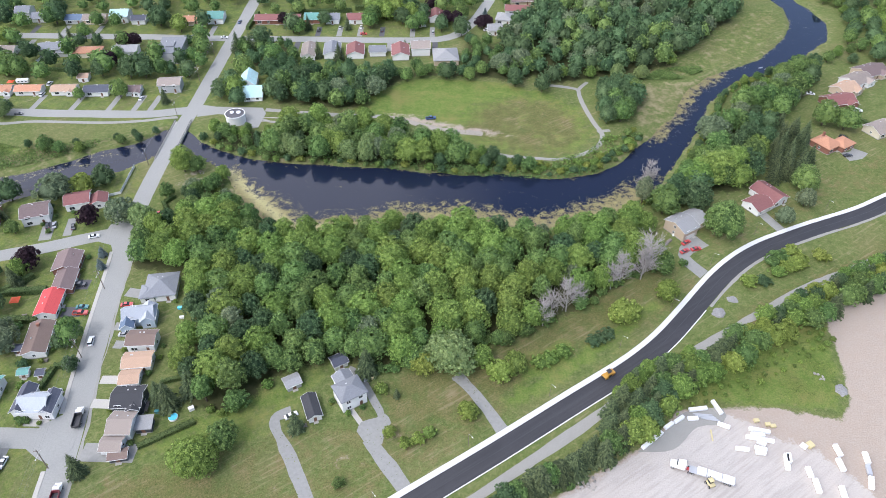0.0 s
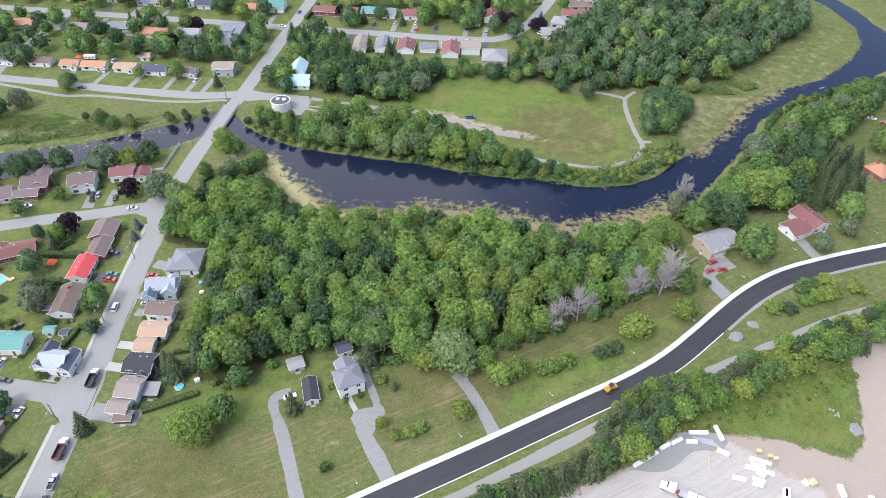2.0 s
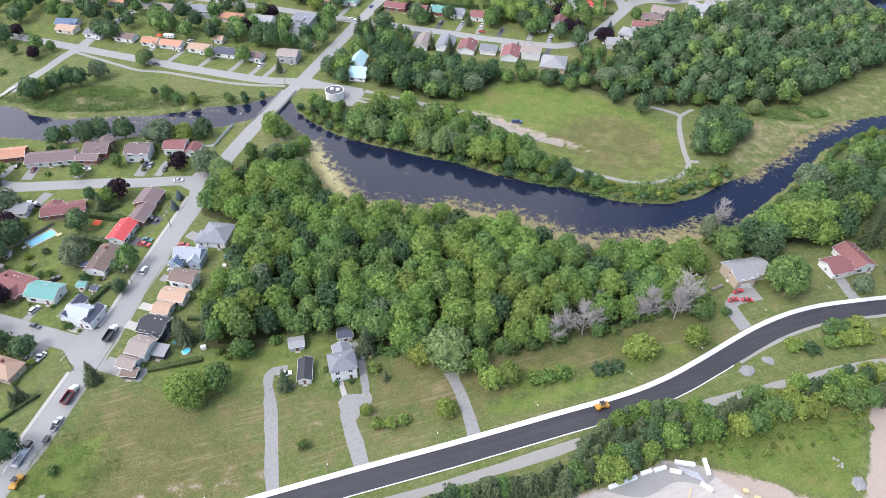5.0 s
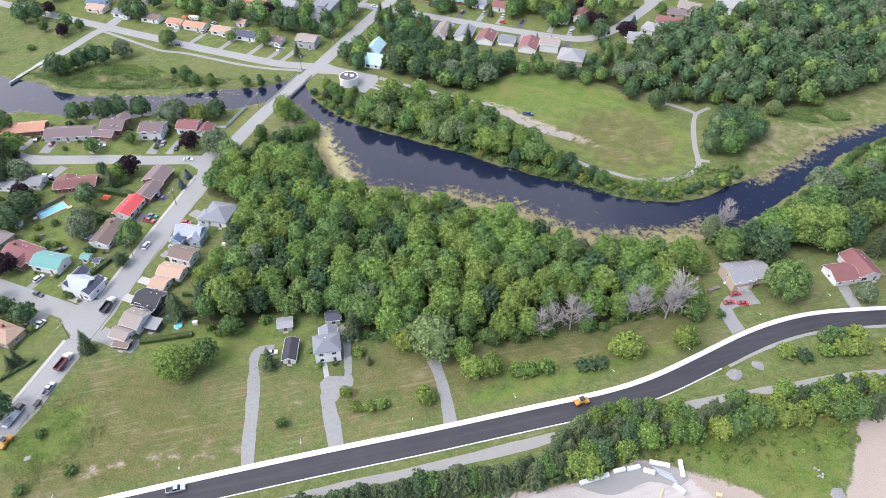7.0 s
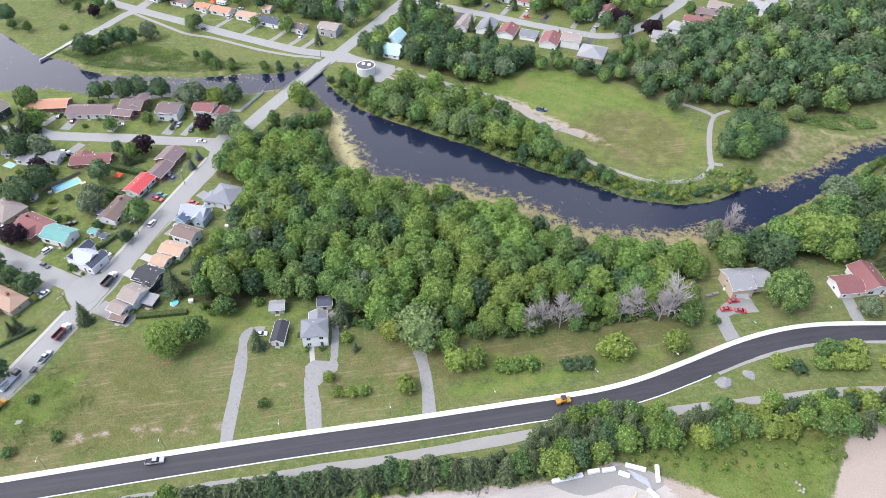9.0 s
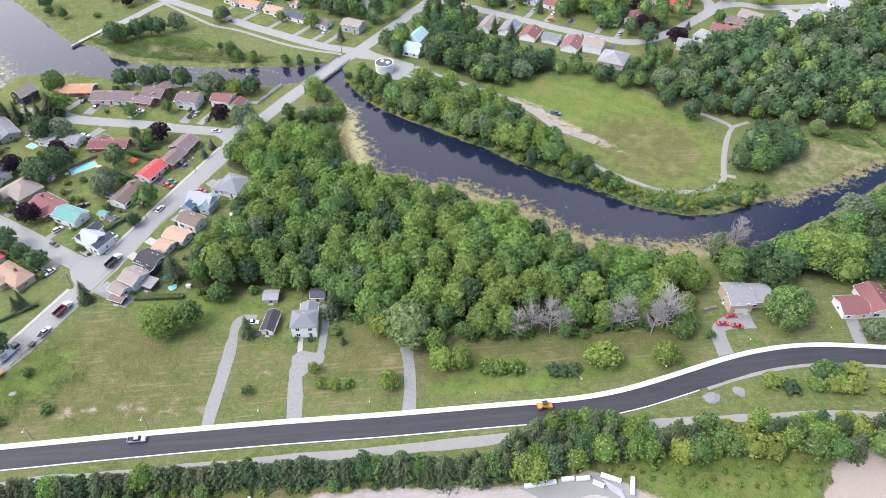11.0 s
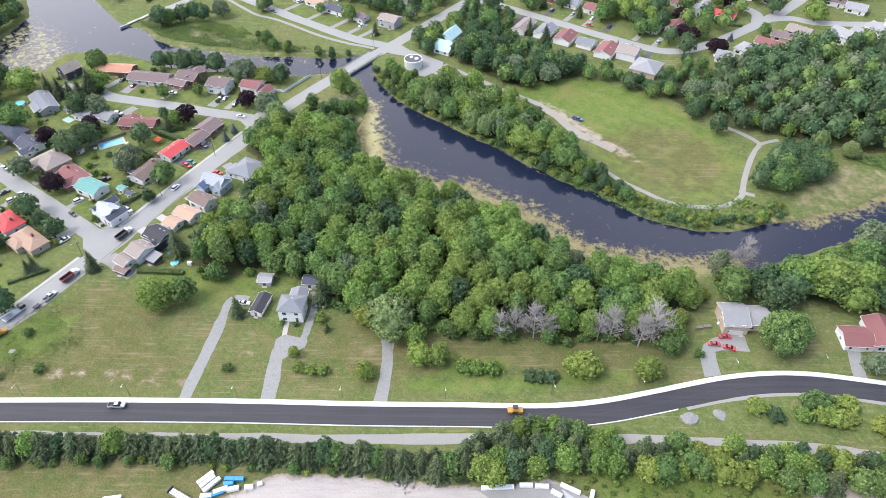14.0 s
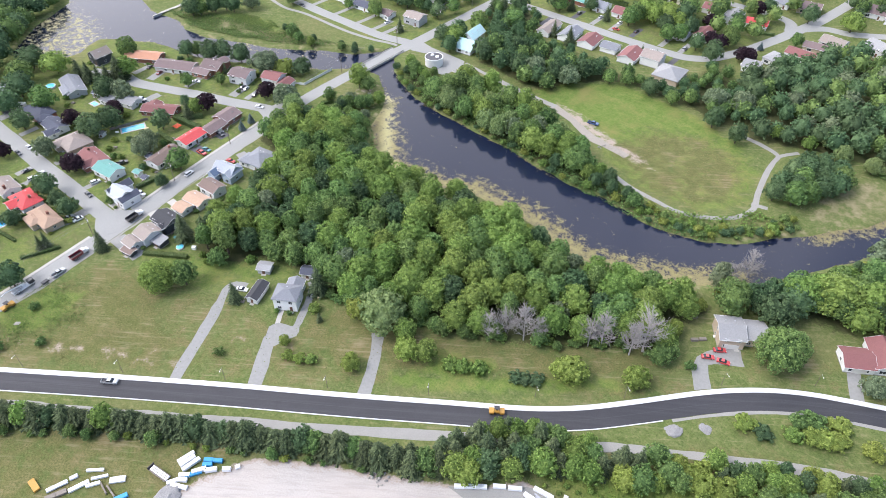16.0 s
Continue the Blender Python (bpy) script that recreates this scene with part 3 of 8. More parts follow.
def ground():
    xs = np.r_[[-3500, -1800, -900, -620], np.arange(-480, 341, 2.8), [420, 600, 1000, 1900, 3500]]
    ys = np.r_[[-3000, -1200, -400, -120], np.arange(-20, 641, 2.8), [700, 820, 1100, 1900, 3600]]
    X, Y = np.meshgrid(xs, ys)
    s = signed(X, Y, RIVER)
    wob = np.array([[noise.noise(Vector((x * 0.09, y * 0.09, 3.1))) for x in xs] for y in ys])
    s = s + 1.6 * wob
    Z = -2.6 * np.clip((s + 0.5) / 5.0, 0, 1)
    nx, ny = len(xs), len(ys)
    idx = np.arange(nx * ny).reshape(ny, nx)
    F = np.stack([idx[:-1, :-1], idx[:-1, 1:], idx[1:, 1:], idx[1:, :-1]], -1).reshape(-1, 4)
    me = bpy.data.meshes.new("ground")
    me.from_pydata(np.c_[X.ravel(), Y.ravel(), Z.ravel()].tolist(), [], F.tolist())
    me.materials.append(M["ground"])
    one = np.ones(X.size)
    dry = np.maximum.reduce([soft(X, Y, FIELD_DRY, 8) * 0.74, soft(X, Y, SOUTH_STRIP, 5) * 0.62, soft(X, Y, VERGE, 5) * 0.66, soft(X, Y, [(-108, 122), (-60, 134), (-20, 146), (0, 160), (50, 186), (96, 216), (120, 218), (90, 184), (40, 148), (-10, 114), (-50, 88), (-90, 60), (-120, 40), (-112, 90)], 6) * 0.5, soft(X, Y, ROUGH_FIELD, 6) * 0.66, soft(X, Y, [(-98, 82), (-86, 112), (-60, 112), (-50, 96), (-74, 76)], 8) * 0.95, soft(X, Y, [(14, 158), (30, 166), (54, 182), (80, 202), (92, 212), (88, 202), (60, 178), (30, 157)], 5) * 0.85, soft(X, Y, [(92, 212), (104, 236), (132, 262), (170, 280), (230, 310), (230, 276), (165, 246), (130, 228)], 8) * 0.46, soft(X, Y, [(-60, 30), (-36, 66), (6, 96), (8, 70), (-20, 36)], 5) * 0.66])
    lush = np.maximum.reduce([soft(X, Y, FIELD, 4) * 0.95, soft(X, Y, [(-300, 60), (-124, 60), (-126, 140), (-142, 290), (-200, 262), (-300, 230)], 6) * 0.46, soft(X, Y, REED_BED, 6) * 0.8, soft(X, Y, MARSH_E, 5) * 0.5, soft(X, Y, [(-420, 340), (-140, 320), (-128, 345), (30, 440), (30, 640), (-420, 640)], 8) * 0.44, soft(X, Y, [(80, 147), (104, 145), (138, 143), (145, 165), (147, 188), (120, 179), (98, 164)], 4) * 0.82, soft(X, Y, [(-114, 74), (-112, 92), (-96, 100), (-88, 86), (-100, 70)], 6) * 0.9, soft(X, Y, [(24, 141), (46, 156), (68, 172), (88, 193), (84, 198), (62, 179), (40, 163), (20, 150)], 4) * 0.72, soft(X, Y, [(-106, 119), (-60, 130), (-46, 148), (-36, 164), (-62, 154), (-84, 142), (-98, 130)], 5) * 0.62,
                              soft(X, Y, [(30, 154), (52, 164), (48, 176), (26, 166)], 4) * 0.8]) * (1 - 0.62 * soft(X, Y, FIELD_DRY, 12))
    bare = np.maximum.reduce([soft(X, Y, YARD, 1.5) * 0.95, soft(X, Y, [(-96, 64), (-40, 100), (-36, 106), (-60, 96), (-98, 72)], 6) * 0.42, soft(X, Y, [(-32, 339), (-24, 330), (-6, 324), (14, 316.5), (40, 315.5), (32, 322), (8, 329), (-14, 337)], 4) * 0.62,
                              soft(X, Y, [(-58, 110), (-36, 116), (-16, 128), (0, 140), (-16, 134), (-40, 122)], 6) * 0.40, soft(X, Y, [(-128, 268), (-112, 268), (-112, 290), (-124, 290)], 6) * 0.45])
    marsh = np.maximum.reduce([soft(X, Y, MARSH_E, 5) * 0.42, soft(X, Y, MUD, 6) * 0.58, soft(X, Y, MARSH_W, 5) * 0.75, 0.5 * np.exp(-((s + 0.6) / 1.8) ** 2)])
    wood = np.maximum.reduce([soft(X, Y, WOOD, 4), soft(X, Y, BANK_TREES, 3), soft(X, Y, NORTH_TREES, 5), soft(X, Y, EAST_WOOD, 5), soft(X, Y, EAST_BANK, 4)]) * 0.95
    pad = soft(X, Y, [(3, 71), (5, 80), (10, 93), (15, 97), (31, 107), (52, 119), (66.5, 128), (82.5, 142.5), (95, 143), (104, 139), (112, 133), (124, 127), (134, 112), (150, 60), (150, -40), (-60, -40), (-8, 40)], 2.5) * 0.97
    for nm, cols in (("zone", (dry, lush, bare)), ("zone_b", (marsh, wood, pad))):
        at = me.color_attributes.new(nm, "FLOAT_COLOR", "POINT")
        at.data.foreach_set("color", np.stack([*(c.ravel() for c in cols), one], -1).ravel().astype(np.float32))
    me.polygons.foreach_set("use_smooth", [True] * len(me.polygons))
    tagged(new("ground", me), "mown and rough grass with dry patches", "ground", kind="structure")


def water():
    xs, ys = np.arange(-470, 300, 2.0), np.arange(170, 640, 2.0)
    X, Y = np.meshgrid(xs, ys)
    s = signed(X, Y, RIVER)
    keep = s > -6
    d = -signed(X, Y, [(-60, 150), (-60, 228)] + [(x, y) for x, y in BANK_S if -115 < x < 106] + [(110, 260), (110, 150)])
    span_w = 10 + 8 * np.clip((X + 96) / 40, 0, 1)
    weed = np.clip(1.15 - d / span_w - 0.3 * np.clip((d - 15) / 6, 0, 1), 0, 1) * np.clip((X + 112) / 10, 0, 1) * np.clip((118 - X) / 25, 0, 1)
    weed = np.where(d < 0, 1.0, weed) * (d < 40)
    de = np.minimum(-signed(X, Y, MARSH_E) * 1.6, -signed(X, Y, MUD))
    weed = np.maximum(weed, np.clip(0.9 - de / 13.0, 0, 1))
    pond = np.maximum.reduce([soft(X, Y, [(-360, 240), (-340, 180), (-280, 180), (-278, 226), (-318, 236)], 8), soft(X, Y, [(-222, 262), (-170, 288), (-156, 304), (-176, 303), (-230, 276)], 4) * 0.62])
    yellow = np.maximum(np.clip(1 - np.abs(d - 3) / 5, 0, 1) * (X < -40) * 0.9 + np.clip(1 - np.abs(d - 3) / 5, 0, 1) * 0.3, pond)
    weed = np.maximum(weed, pond * 0.5)
    rim = np.clip(1 - np.abs(s - 1.0) / 2.2, 0, 1) * 0.6
    weed = np.maximum(weed, rim)
    idx = -np.ones(X.shape, int)
    idx[keep] = np.arange(keep.sum())
    F = np.stack([idx[:-1, :-1], idx[:-1, 1:], idx[1:, 1:], idx[1:, :-1]], -1).reshape(-1, 4)
    F = F[(F >= 0).all(1)]
    me = bpy.data.meshes.new("water")
    me.from_pydata(np.c_[X[keep], Y[keep], np.full(keep.sum(), -0.9)].tolist(), [], F.tolist())
    me.materials.append(M["water"])
    at = me.color_attributes.new("weed", "FLOAT_COLOR", "POINT")
    at.data.foreach_set("color", np.stack([weed[keep], np.clip(yellow[keep], 0, 1), 0 * weed[keep], 0 * weed[keep] + 1], -1).ravel().astype(np.float32))
    tagged(new("water", me), "dark still river with floating weed along its banks", "river", kind="structure")


ground()
water()

# ---- roads ----
EDGE = curve_through([(-260, -60), (-200, -18), (-140, 24), (-86, 62), (-52, 86), (-18.6, 109), (14.6, 131.1), (43, 150.6), (66, 166.4), (80, 178.2), (92.4, 191.4), (101.2, 201.4), (109.8, 210.9), (118.9, 219.6), (128.4, 227.1), (138, 233.1), (147.6, 237.9), (164, 245.4), (191, 256.7), (211, 267.5), (260, 293), (340, 334)])
ribbon("road", EDGE, -2.0, 9.35, 0.07, M["asphalt_new"], "freshly laid dark asphalt road, no markings", "road")
ribbon("pavement", EDGE, 0.0, 2.0, 0.16, M["sidewalk_new"], "new white concrete pavement along the fresh road", "pavement")
near = EDGE[:, 0] < 99
ribbon("road_joint", EDGE, -5.55, 5.75, 0.0745, M["trim_dark"], "dark paving joint along the fresh road", "road joint")
ribbon("kerb", EDGE[near], -9.35, 9.72, 0.17, M["sidewalk_new"], "new white concrete kerb at the road's edge", "kerb")
ribbon("verge", EDGE[~near], -9.35, 10.6, 0.045, M["track"], "loose grey gravel shoulder beside the asphalt", "verge", wobble=0.15, seed=4)
TRACK = curve_through([(-200, -45), (-130, 8), (-71, 54), (-53, 66.5), (-22, 88.2), (-1.5, 102), (18.7, 116.2), (38, 130), (57, 143.5), (84, 162), (112, 181.5), (128, 191), (158, 207.5), (169, 213), (230, 240), (320, 280)])
ribbon("road", TRACK, 1.8, 1.8, 0.05, M["track"], "pale grey gravel track with grass edges", "track", wobble=0.22, seed=5)
ST_A = curve_through([(-112, 20), (-115.5, 60), (-116.5, 85), (-119, 110), (-121.5, 130), (-125.5, 155), (-130, 185), (-134, 215), (-137.2, 236), (-139, 262), (-139.2, 290), (-138.4, 320), (-137, 345), (-136, 380), (-135.6, 410), (-134.6, 440), (-133, 500), (-130, 640)])
ribbon("road", ST_A, 4.1, 4.1, 0.06, M["street"], "worn grey asphalt street", "street", wobble=0.08, seed=6)
walk_a = ST_A[(ST_A[:, 1] < 226)]
for y0, y1 in ((-99, 123), (140, 226)):
    ribbon("pavement", walk_a[(walk_a[:, 1] > y0) & (walk_a[:, 1] < y1)], 5.5, -4.1, 0.15, M["concrete"], "cream concrete pavement beside the street", "pavement")
ribbon("verge", walk_a, -4.1, 5.2, 0.035, M["track"], "sandy gravel shoulder of the street", "verge", wobble=0.25, seed=8)
ST_B = curve_through([(-420, 150), (-330, 142), (-245, 135), (-222, 134), (-197, 132.8), (-165, 132.2), (-140, 131.6), (-121, 131.2)])
ribbon("road", ST_B, 3.9, 3.9, 0.08, M["street"], "worn grey asphalt side street", "street", wobble=0.08, seed=9)
ST_C = curve_through([(-256, 197.5), (-246, 201.5), (-238, 206), (-225, 206), (-211, 210.8), (-189, 219.5), (-171, 225.5), (-155, 231.8), (-142, 236), (-135, 236)])
ribbon("road", ST_C, 3.7, 3.7, 0.085, M["street"], "worn grey asphalt side street", "street", wobble=0.08, seed=10)
slab("road", [(-147, 241.5), (-142.5, 246), (-136, 252), (-132, 246), (-131, 236), (-132, 224), (-139, 222), (-142, 228), (-148, 230)], 0.095, M["street"], "worn grey asphalt junction", "street")
slab("road", [(-133, 136.5), (-127, 141), (-120, 136), (-119, 128), (-122, 121), (-129, 124), (-134, 127.5)], 0.1, M["street"], "worn grey asphalt junction", "street")
ST_D = curve_through([(-470, 352), (-360, 345), (-290, 341), (-242, 338.6), (-211, 337), (-178, 336.4), (-158, 336.8), (-146, 339.2), (-137, 341.5)])
ribbon("road", ST_D, 3.8, 3.8, 0.08, M["street"], "worn grey asphalt street along the river", "street", wobble=0.08, seed=11)
ribbon("road", curve_through([(-291, 434), (-292, 380), (-291.5, 356), (-289.5, 341), (-291, 329), (-291, 304), (-292, 290), (-291, 282)]), 3.4, 3.4, 0.07, M["street"], "pale asphalt lane down to the weir", "street", wobble=0.2, seed=31)
ribbon("path", curve_through([(-290, 336), (-254, 329), (-236, 326.2), (-218, 328.5), (-182, 327.6), (-160, 329.8), (-150, 332.6), (-143, 333.5)]), 1.2, 1.2, 0.04, M["track"], "narrow pale footpath across the grass", "path")
ST_E = curve_through([(-470, 441), (-380, 437), (-287, 434.6), (-236, 433.9), (-185, 433.1), (-138, 431.4), (-88, 431.2), (-43, 430), (-10, 431), (1.5, 433), (11, 440), (18, 452), (25, 467), (36, 502), (46, 540), (56, 600)])
ribbon("road", ST_E, 3.9, 3.9, 0.085, M["street"], "worn grey asphalt street", "street", wobble=0.08, seed=12)
ribbon("road", curve_through([(36, 506), (30, 521), (10, 524.5), (-30, 523)]), 3.6, 3.6, 0.07, M["street"], "worn grey asphalt side street", "street", wobble=0.08, seed=13)
ribbon("road", curve_through([(37, 512), (51, 525), (66, 528), (84, 538), (110, 556)]), 3.8, 3.8, 0.065, M["street"], "worn grey asphalt side street", "street", wobble=0.08, seed=14)
slab("pavement", [(-134, 347), (-125, 344.8), (-99, 344), (-96, 338), (-97.5, 323.5), (-101, 322.5), (-107, 326), (-108, 335), (-122, 337), (-133, 334)], 0.105, M["street"], "pale asphalt lot beside the round tank", "lot", smooth_edge=False)
ribbon("path", curve_through([(-97, 342), (-75, 339), (-49, 336), (-30, 335.6)]), 1.7, 1.7, 0.05, M["track"], "gravel track into the meadow", "track", wobble=0.2, seed=15)
ribbon("path", curve_through([(-31, 335.6), (-22, 332), (-12, 327), (0, 322), (12, 319.4), (22, 317.6)]), 2.7, 2.7, 0.045, M["dirt_path"], "bare worn dirt track across the meadow", "track", wobble=0.5, seed=16)
ribbon("path", curve_through([(20, 302), (33, 297.5), (45, 295.7), (60.5, 294.8), (72.6, 299.8), (81.5, 307.5), (85, 318), (82.5, 330), (80, 347), (79, 360), (79, 366), (70, 369.8), (56, 372)]), 1.25, 1.25, 0.05, M["track"], "pale gravel footpath round the meadow", "path", wobble=0.1, seed=17)
ribbon("path", curve_through([(-98, 332.5), (-92.5, 329.5), (-85.5, 327.6), (-81, 324.5), (-79, 321)]), 0.9, 0.9, 0.05, M["track"], "narrow pale path across the bank lawn", "path")
ribbon("path", curve_through([(79, 365), (82, 370), (86, 375)]), 1.1, 1.1, 0.055, M["track"], "gravel spur of the footpath", "path")
ribbon("path", curve_through([(83, 321), (87, 321.6), (90, 322.3)]), 1.2, 1.2, 0.06, M["track"], "gravel spur of the footpath", "path")

# ---- driveways ----
for pts, w in (([(-33, 96.6), (-40.2, 109.6), (-43.9, 116.6), (-48.4, 125), (-52, 131.2), (-55, 136.4), (-55.6, 139.6), (-53.6, 141.6), (-50.6, 142.8)], 1.9),
               ([(-9.6, 112), (-16.2, 121), (-20.6, 127.2), (-23.6, 131.6)], 2.5), ([(21, 134.8), (16.2, 143.7), (12.4, 150.2), (8, 156.4), (6, 158.6)], 2.4)):
    ribbon("driveway", curve_through(pts), w, w, 0.05 + 0.004 * w, M["drive"], "patched pale asphalt driveway with crumbled edges", "driveway", wobble=0.3, seed=int(pts[0][0]) % 50)
ribbon("driveway", curve_through([(-25.6, 136.6), (-29, 141.4), (-31, 144.4)]), 0.9, 0.9, 0.075, M["concrete"], "concrete front walk to the white house", "path")
ribbon("driveway", curve_through([(-19, 138), (-20, 141.4), (-22, 145.4), (-25.7, 152.3), (-30.2, 159.2), (-33, 161)]), 1.5, 1.5, 0.07, M["drive"], "worn driveway beside the white house", "driveway", wobble=0.2, seed=3)
slab("driveway", [(-27.6, 134.6), (-26.4, 138.2), (-21.5, 140), (-18.6, 141.6), (-16.4, 138), (-18.4, 133.6), (-18.8, 130), (-22.2, 127.6)], 0.08, M["drive"], "widened parking pad of worn asphalt", "driveway", smooth_edge=True)
slab("driveway", [(106.9, 208.6), (111.3, 212.8), (107.9, 218.1), (106.1, 221.9), (107.9, 224), (116.5, 229.2), (114.4, 232), (112.4, 235.6), (107.7, 233.8), (103.2, 227.7), (101.4, 222.9), (102.2, 216.6)], 0.06, M["drive"], "curved pale asphalt driveway with a parking pad", "driveway")
ribbon("driveway", curve_through([(151.6, 239.8), (149, 246), (146.6, 252.6)]), 2.3, 2.3, 0.05, M["drive"], "straight asphalt driveway of the maroon-roofed house", "driveway")
ribbon("driveway", curve_through([(215, 304), (211, 300), (205, 298.5)]), 4.2, 3.2, 0.05, M["drive"], "grey asphalt parking pad beside the orange-roofed house", "driveway")
for x0, y0, x1, y1, w, key in ((-125.5, 199.5, -118, 198, 2.4, "drive"), (-124, 181, -116, 180.5, 2.0, "drive"), (-121, 172, -113, 171.5, 1.9, "drive"), (-120, 155.6, -112, 155.6, 1.8, "concrete"), (-119.4, 145.5, -110, 145, 1.9, "concrete"),
                               (-115.5, 126.5, -98, 126, 3.4, "drive"), (-139.5, 188.6, -147, 188.2, 2.7, "drive_dark"), (-142, 203.6, -149.5, 203.6, 2.8, "drive_dark"), (-133.5, 149, -131, 149, 1.6, "concrete"), (-131, 138.2, -139, 138.4, 2.2, "concrete")):
    ribbon("driveway", np.array([(x0, y0), ((x0 + x1) / 2, (y0 + y1) / 2), (x1, y1)]), w, w, 0.045, M[key], "short house driveway", "driveway")
for x0, y0, x1, y1, w, key in ((-157.5, 136, -157.5, 144, 1.5, "drive"), (-186, 137, -186, 147, 1.7, "drive"), (-208, 138, -208, 147, 1.6, "drive"), (-223, 138.5, -223, 148, 1.7, "drive"), (-246, 139, -247, 153, 2.6, "drive"),
                               (-142, 128, -142, 117, 2.6, "drive"), (-182, 128, -182, 118, 1.6, "drive"), (-192, 129, -192, 121, 1.6, "drive"), (-163.5, 234, -165.5, 246, 1.8, "drive"), (-172, 231, -174.5, 243, 2.6, "drive"),
                               (-199.5, 221, -201.5, 232, 1.7, "drive"), (-222, 213, -225, 224, 2.6, "drive"), (-235, 211, -236, 223, 1.9, "drive"), (-204, 207, -204, 196, 2.4, "drive")):
    ribbon("driveway", np.array([(x0, y0), ((x0 + x1) / 2, (y0 + y1) / 2), (x1, y1)]), w, w, 0.045, M[key], "short house driveway", "driveway")
for i, x in enumerate((-226, -204, -183.5, -169.5, -160.5, -246)):
    ribbon("driveway", np.array([(x, 340), (x + 0.6, 348), (x + 1, 357)]), 1.6, 1.6, 0.045, M["drive"], "short house driveway", "driveway")
for i, (x, d) in enumerate(((-268, 1), (-226, 1), (-206, -1), (-178, -1), (-161, 1), (-151, 1), (-81, 1), (-67, 1), (-53.5, 1), (-39, 1), (-19, 1), (-6, 1), (-92, -1), (-33, -1), (-17, -1), (-4, -1), (-262, -1), (-248, 1))):
    ribbon("driveway", np.array([(x, 432 + 3.5 * d), (x, 432 + 9 * d), (x, 432 + 18 * d)]), 1.7, 1.7, 0.045, M["drive_dark" if i % 3 == 0 else "drive"], "short house driveway", "driveway")

# ---- gravel yard ----
slab("path", [(64, 127), (74, 134.5), (84, 142.8), (97, 144), (95, 138), (86, 136.5), (76, 128)], 0.045, M["track"], "darker crushed stone at the yard's corner", "gravel", smooth_edge=True)

# ---- trees ----
def quads_mesh(name, V, F, mat, extra=None):
    """Many separate quads at once, and other faces after them."""
    me = bpy.data.meshes.new(name)
    nv, nf = len(V), len(F)
    me.vertices.add(nv)
    me.vertices.foreach_set("co", np.asarray(V, np.float32).ravel())
    me.loops.add(nf * 4)
    me.loops.foreach_set("vertex_index", np.asarray(F, np.int32).ravel())
    me.polygons.add(nf)
    me.polygons.foreach_set("loop_start", np.arange(0, nf * 4, 4, dtype=np.int32))
    me.update(calc_edges=True)
    me.materials.append(mat)
    me.validate()
    return me


def leaf_quads(rs, P, N, size, stretch=1.0):
    """One bent leaf clump at each point, facing roughly along N."""
    k = len(P)
    N = N / np.linalg.norm(N, axis=1)[:, None]
    T = np.cross(N, rs.normal(size=(k, 3)))
    T /= np.linalg.norm(T, axis=1)[:, None] + 1e-9
    U = np.cross(N, T)
    s = size * rs.uniform(0.55, 1.35, k)[:, None]
    a, b = T * s * 0.5 * stretch, U * s * 0.5
    lift = N * s * rs.uniform(-0.35, 0.1, (k, 1))
    V = np.stack([P - a + lift, P - b, P + a + lift * 0.6, P + b], 1).reshape(-1, 3)
    return V, np.arange(4 * k).reshape(-1, 4)


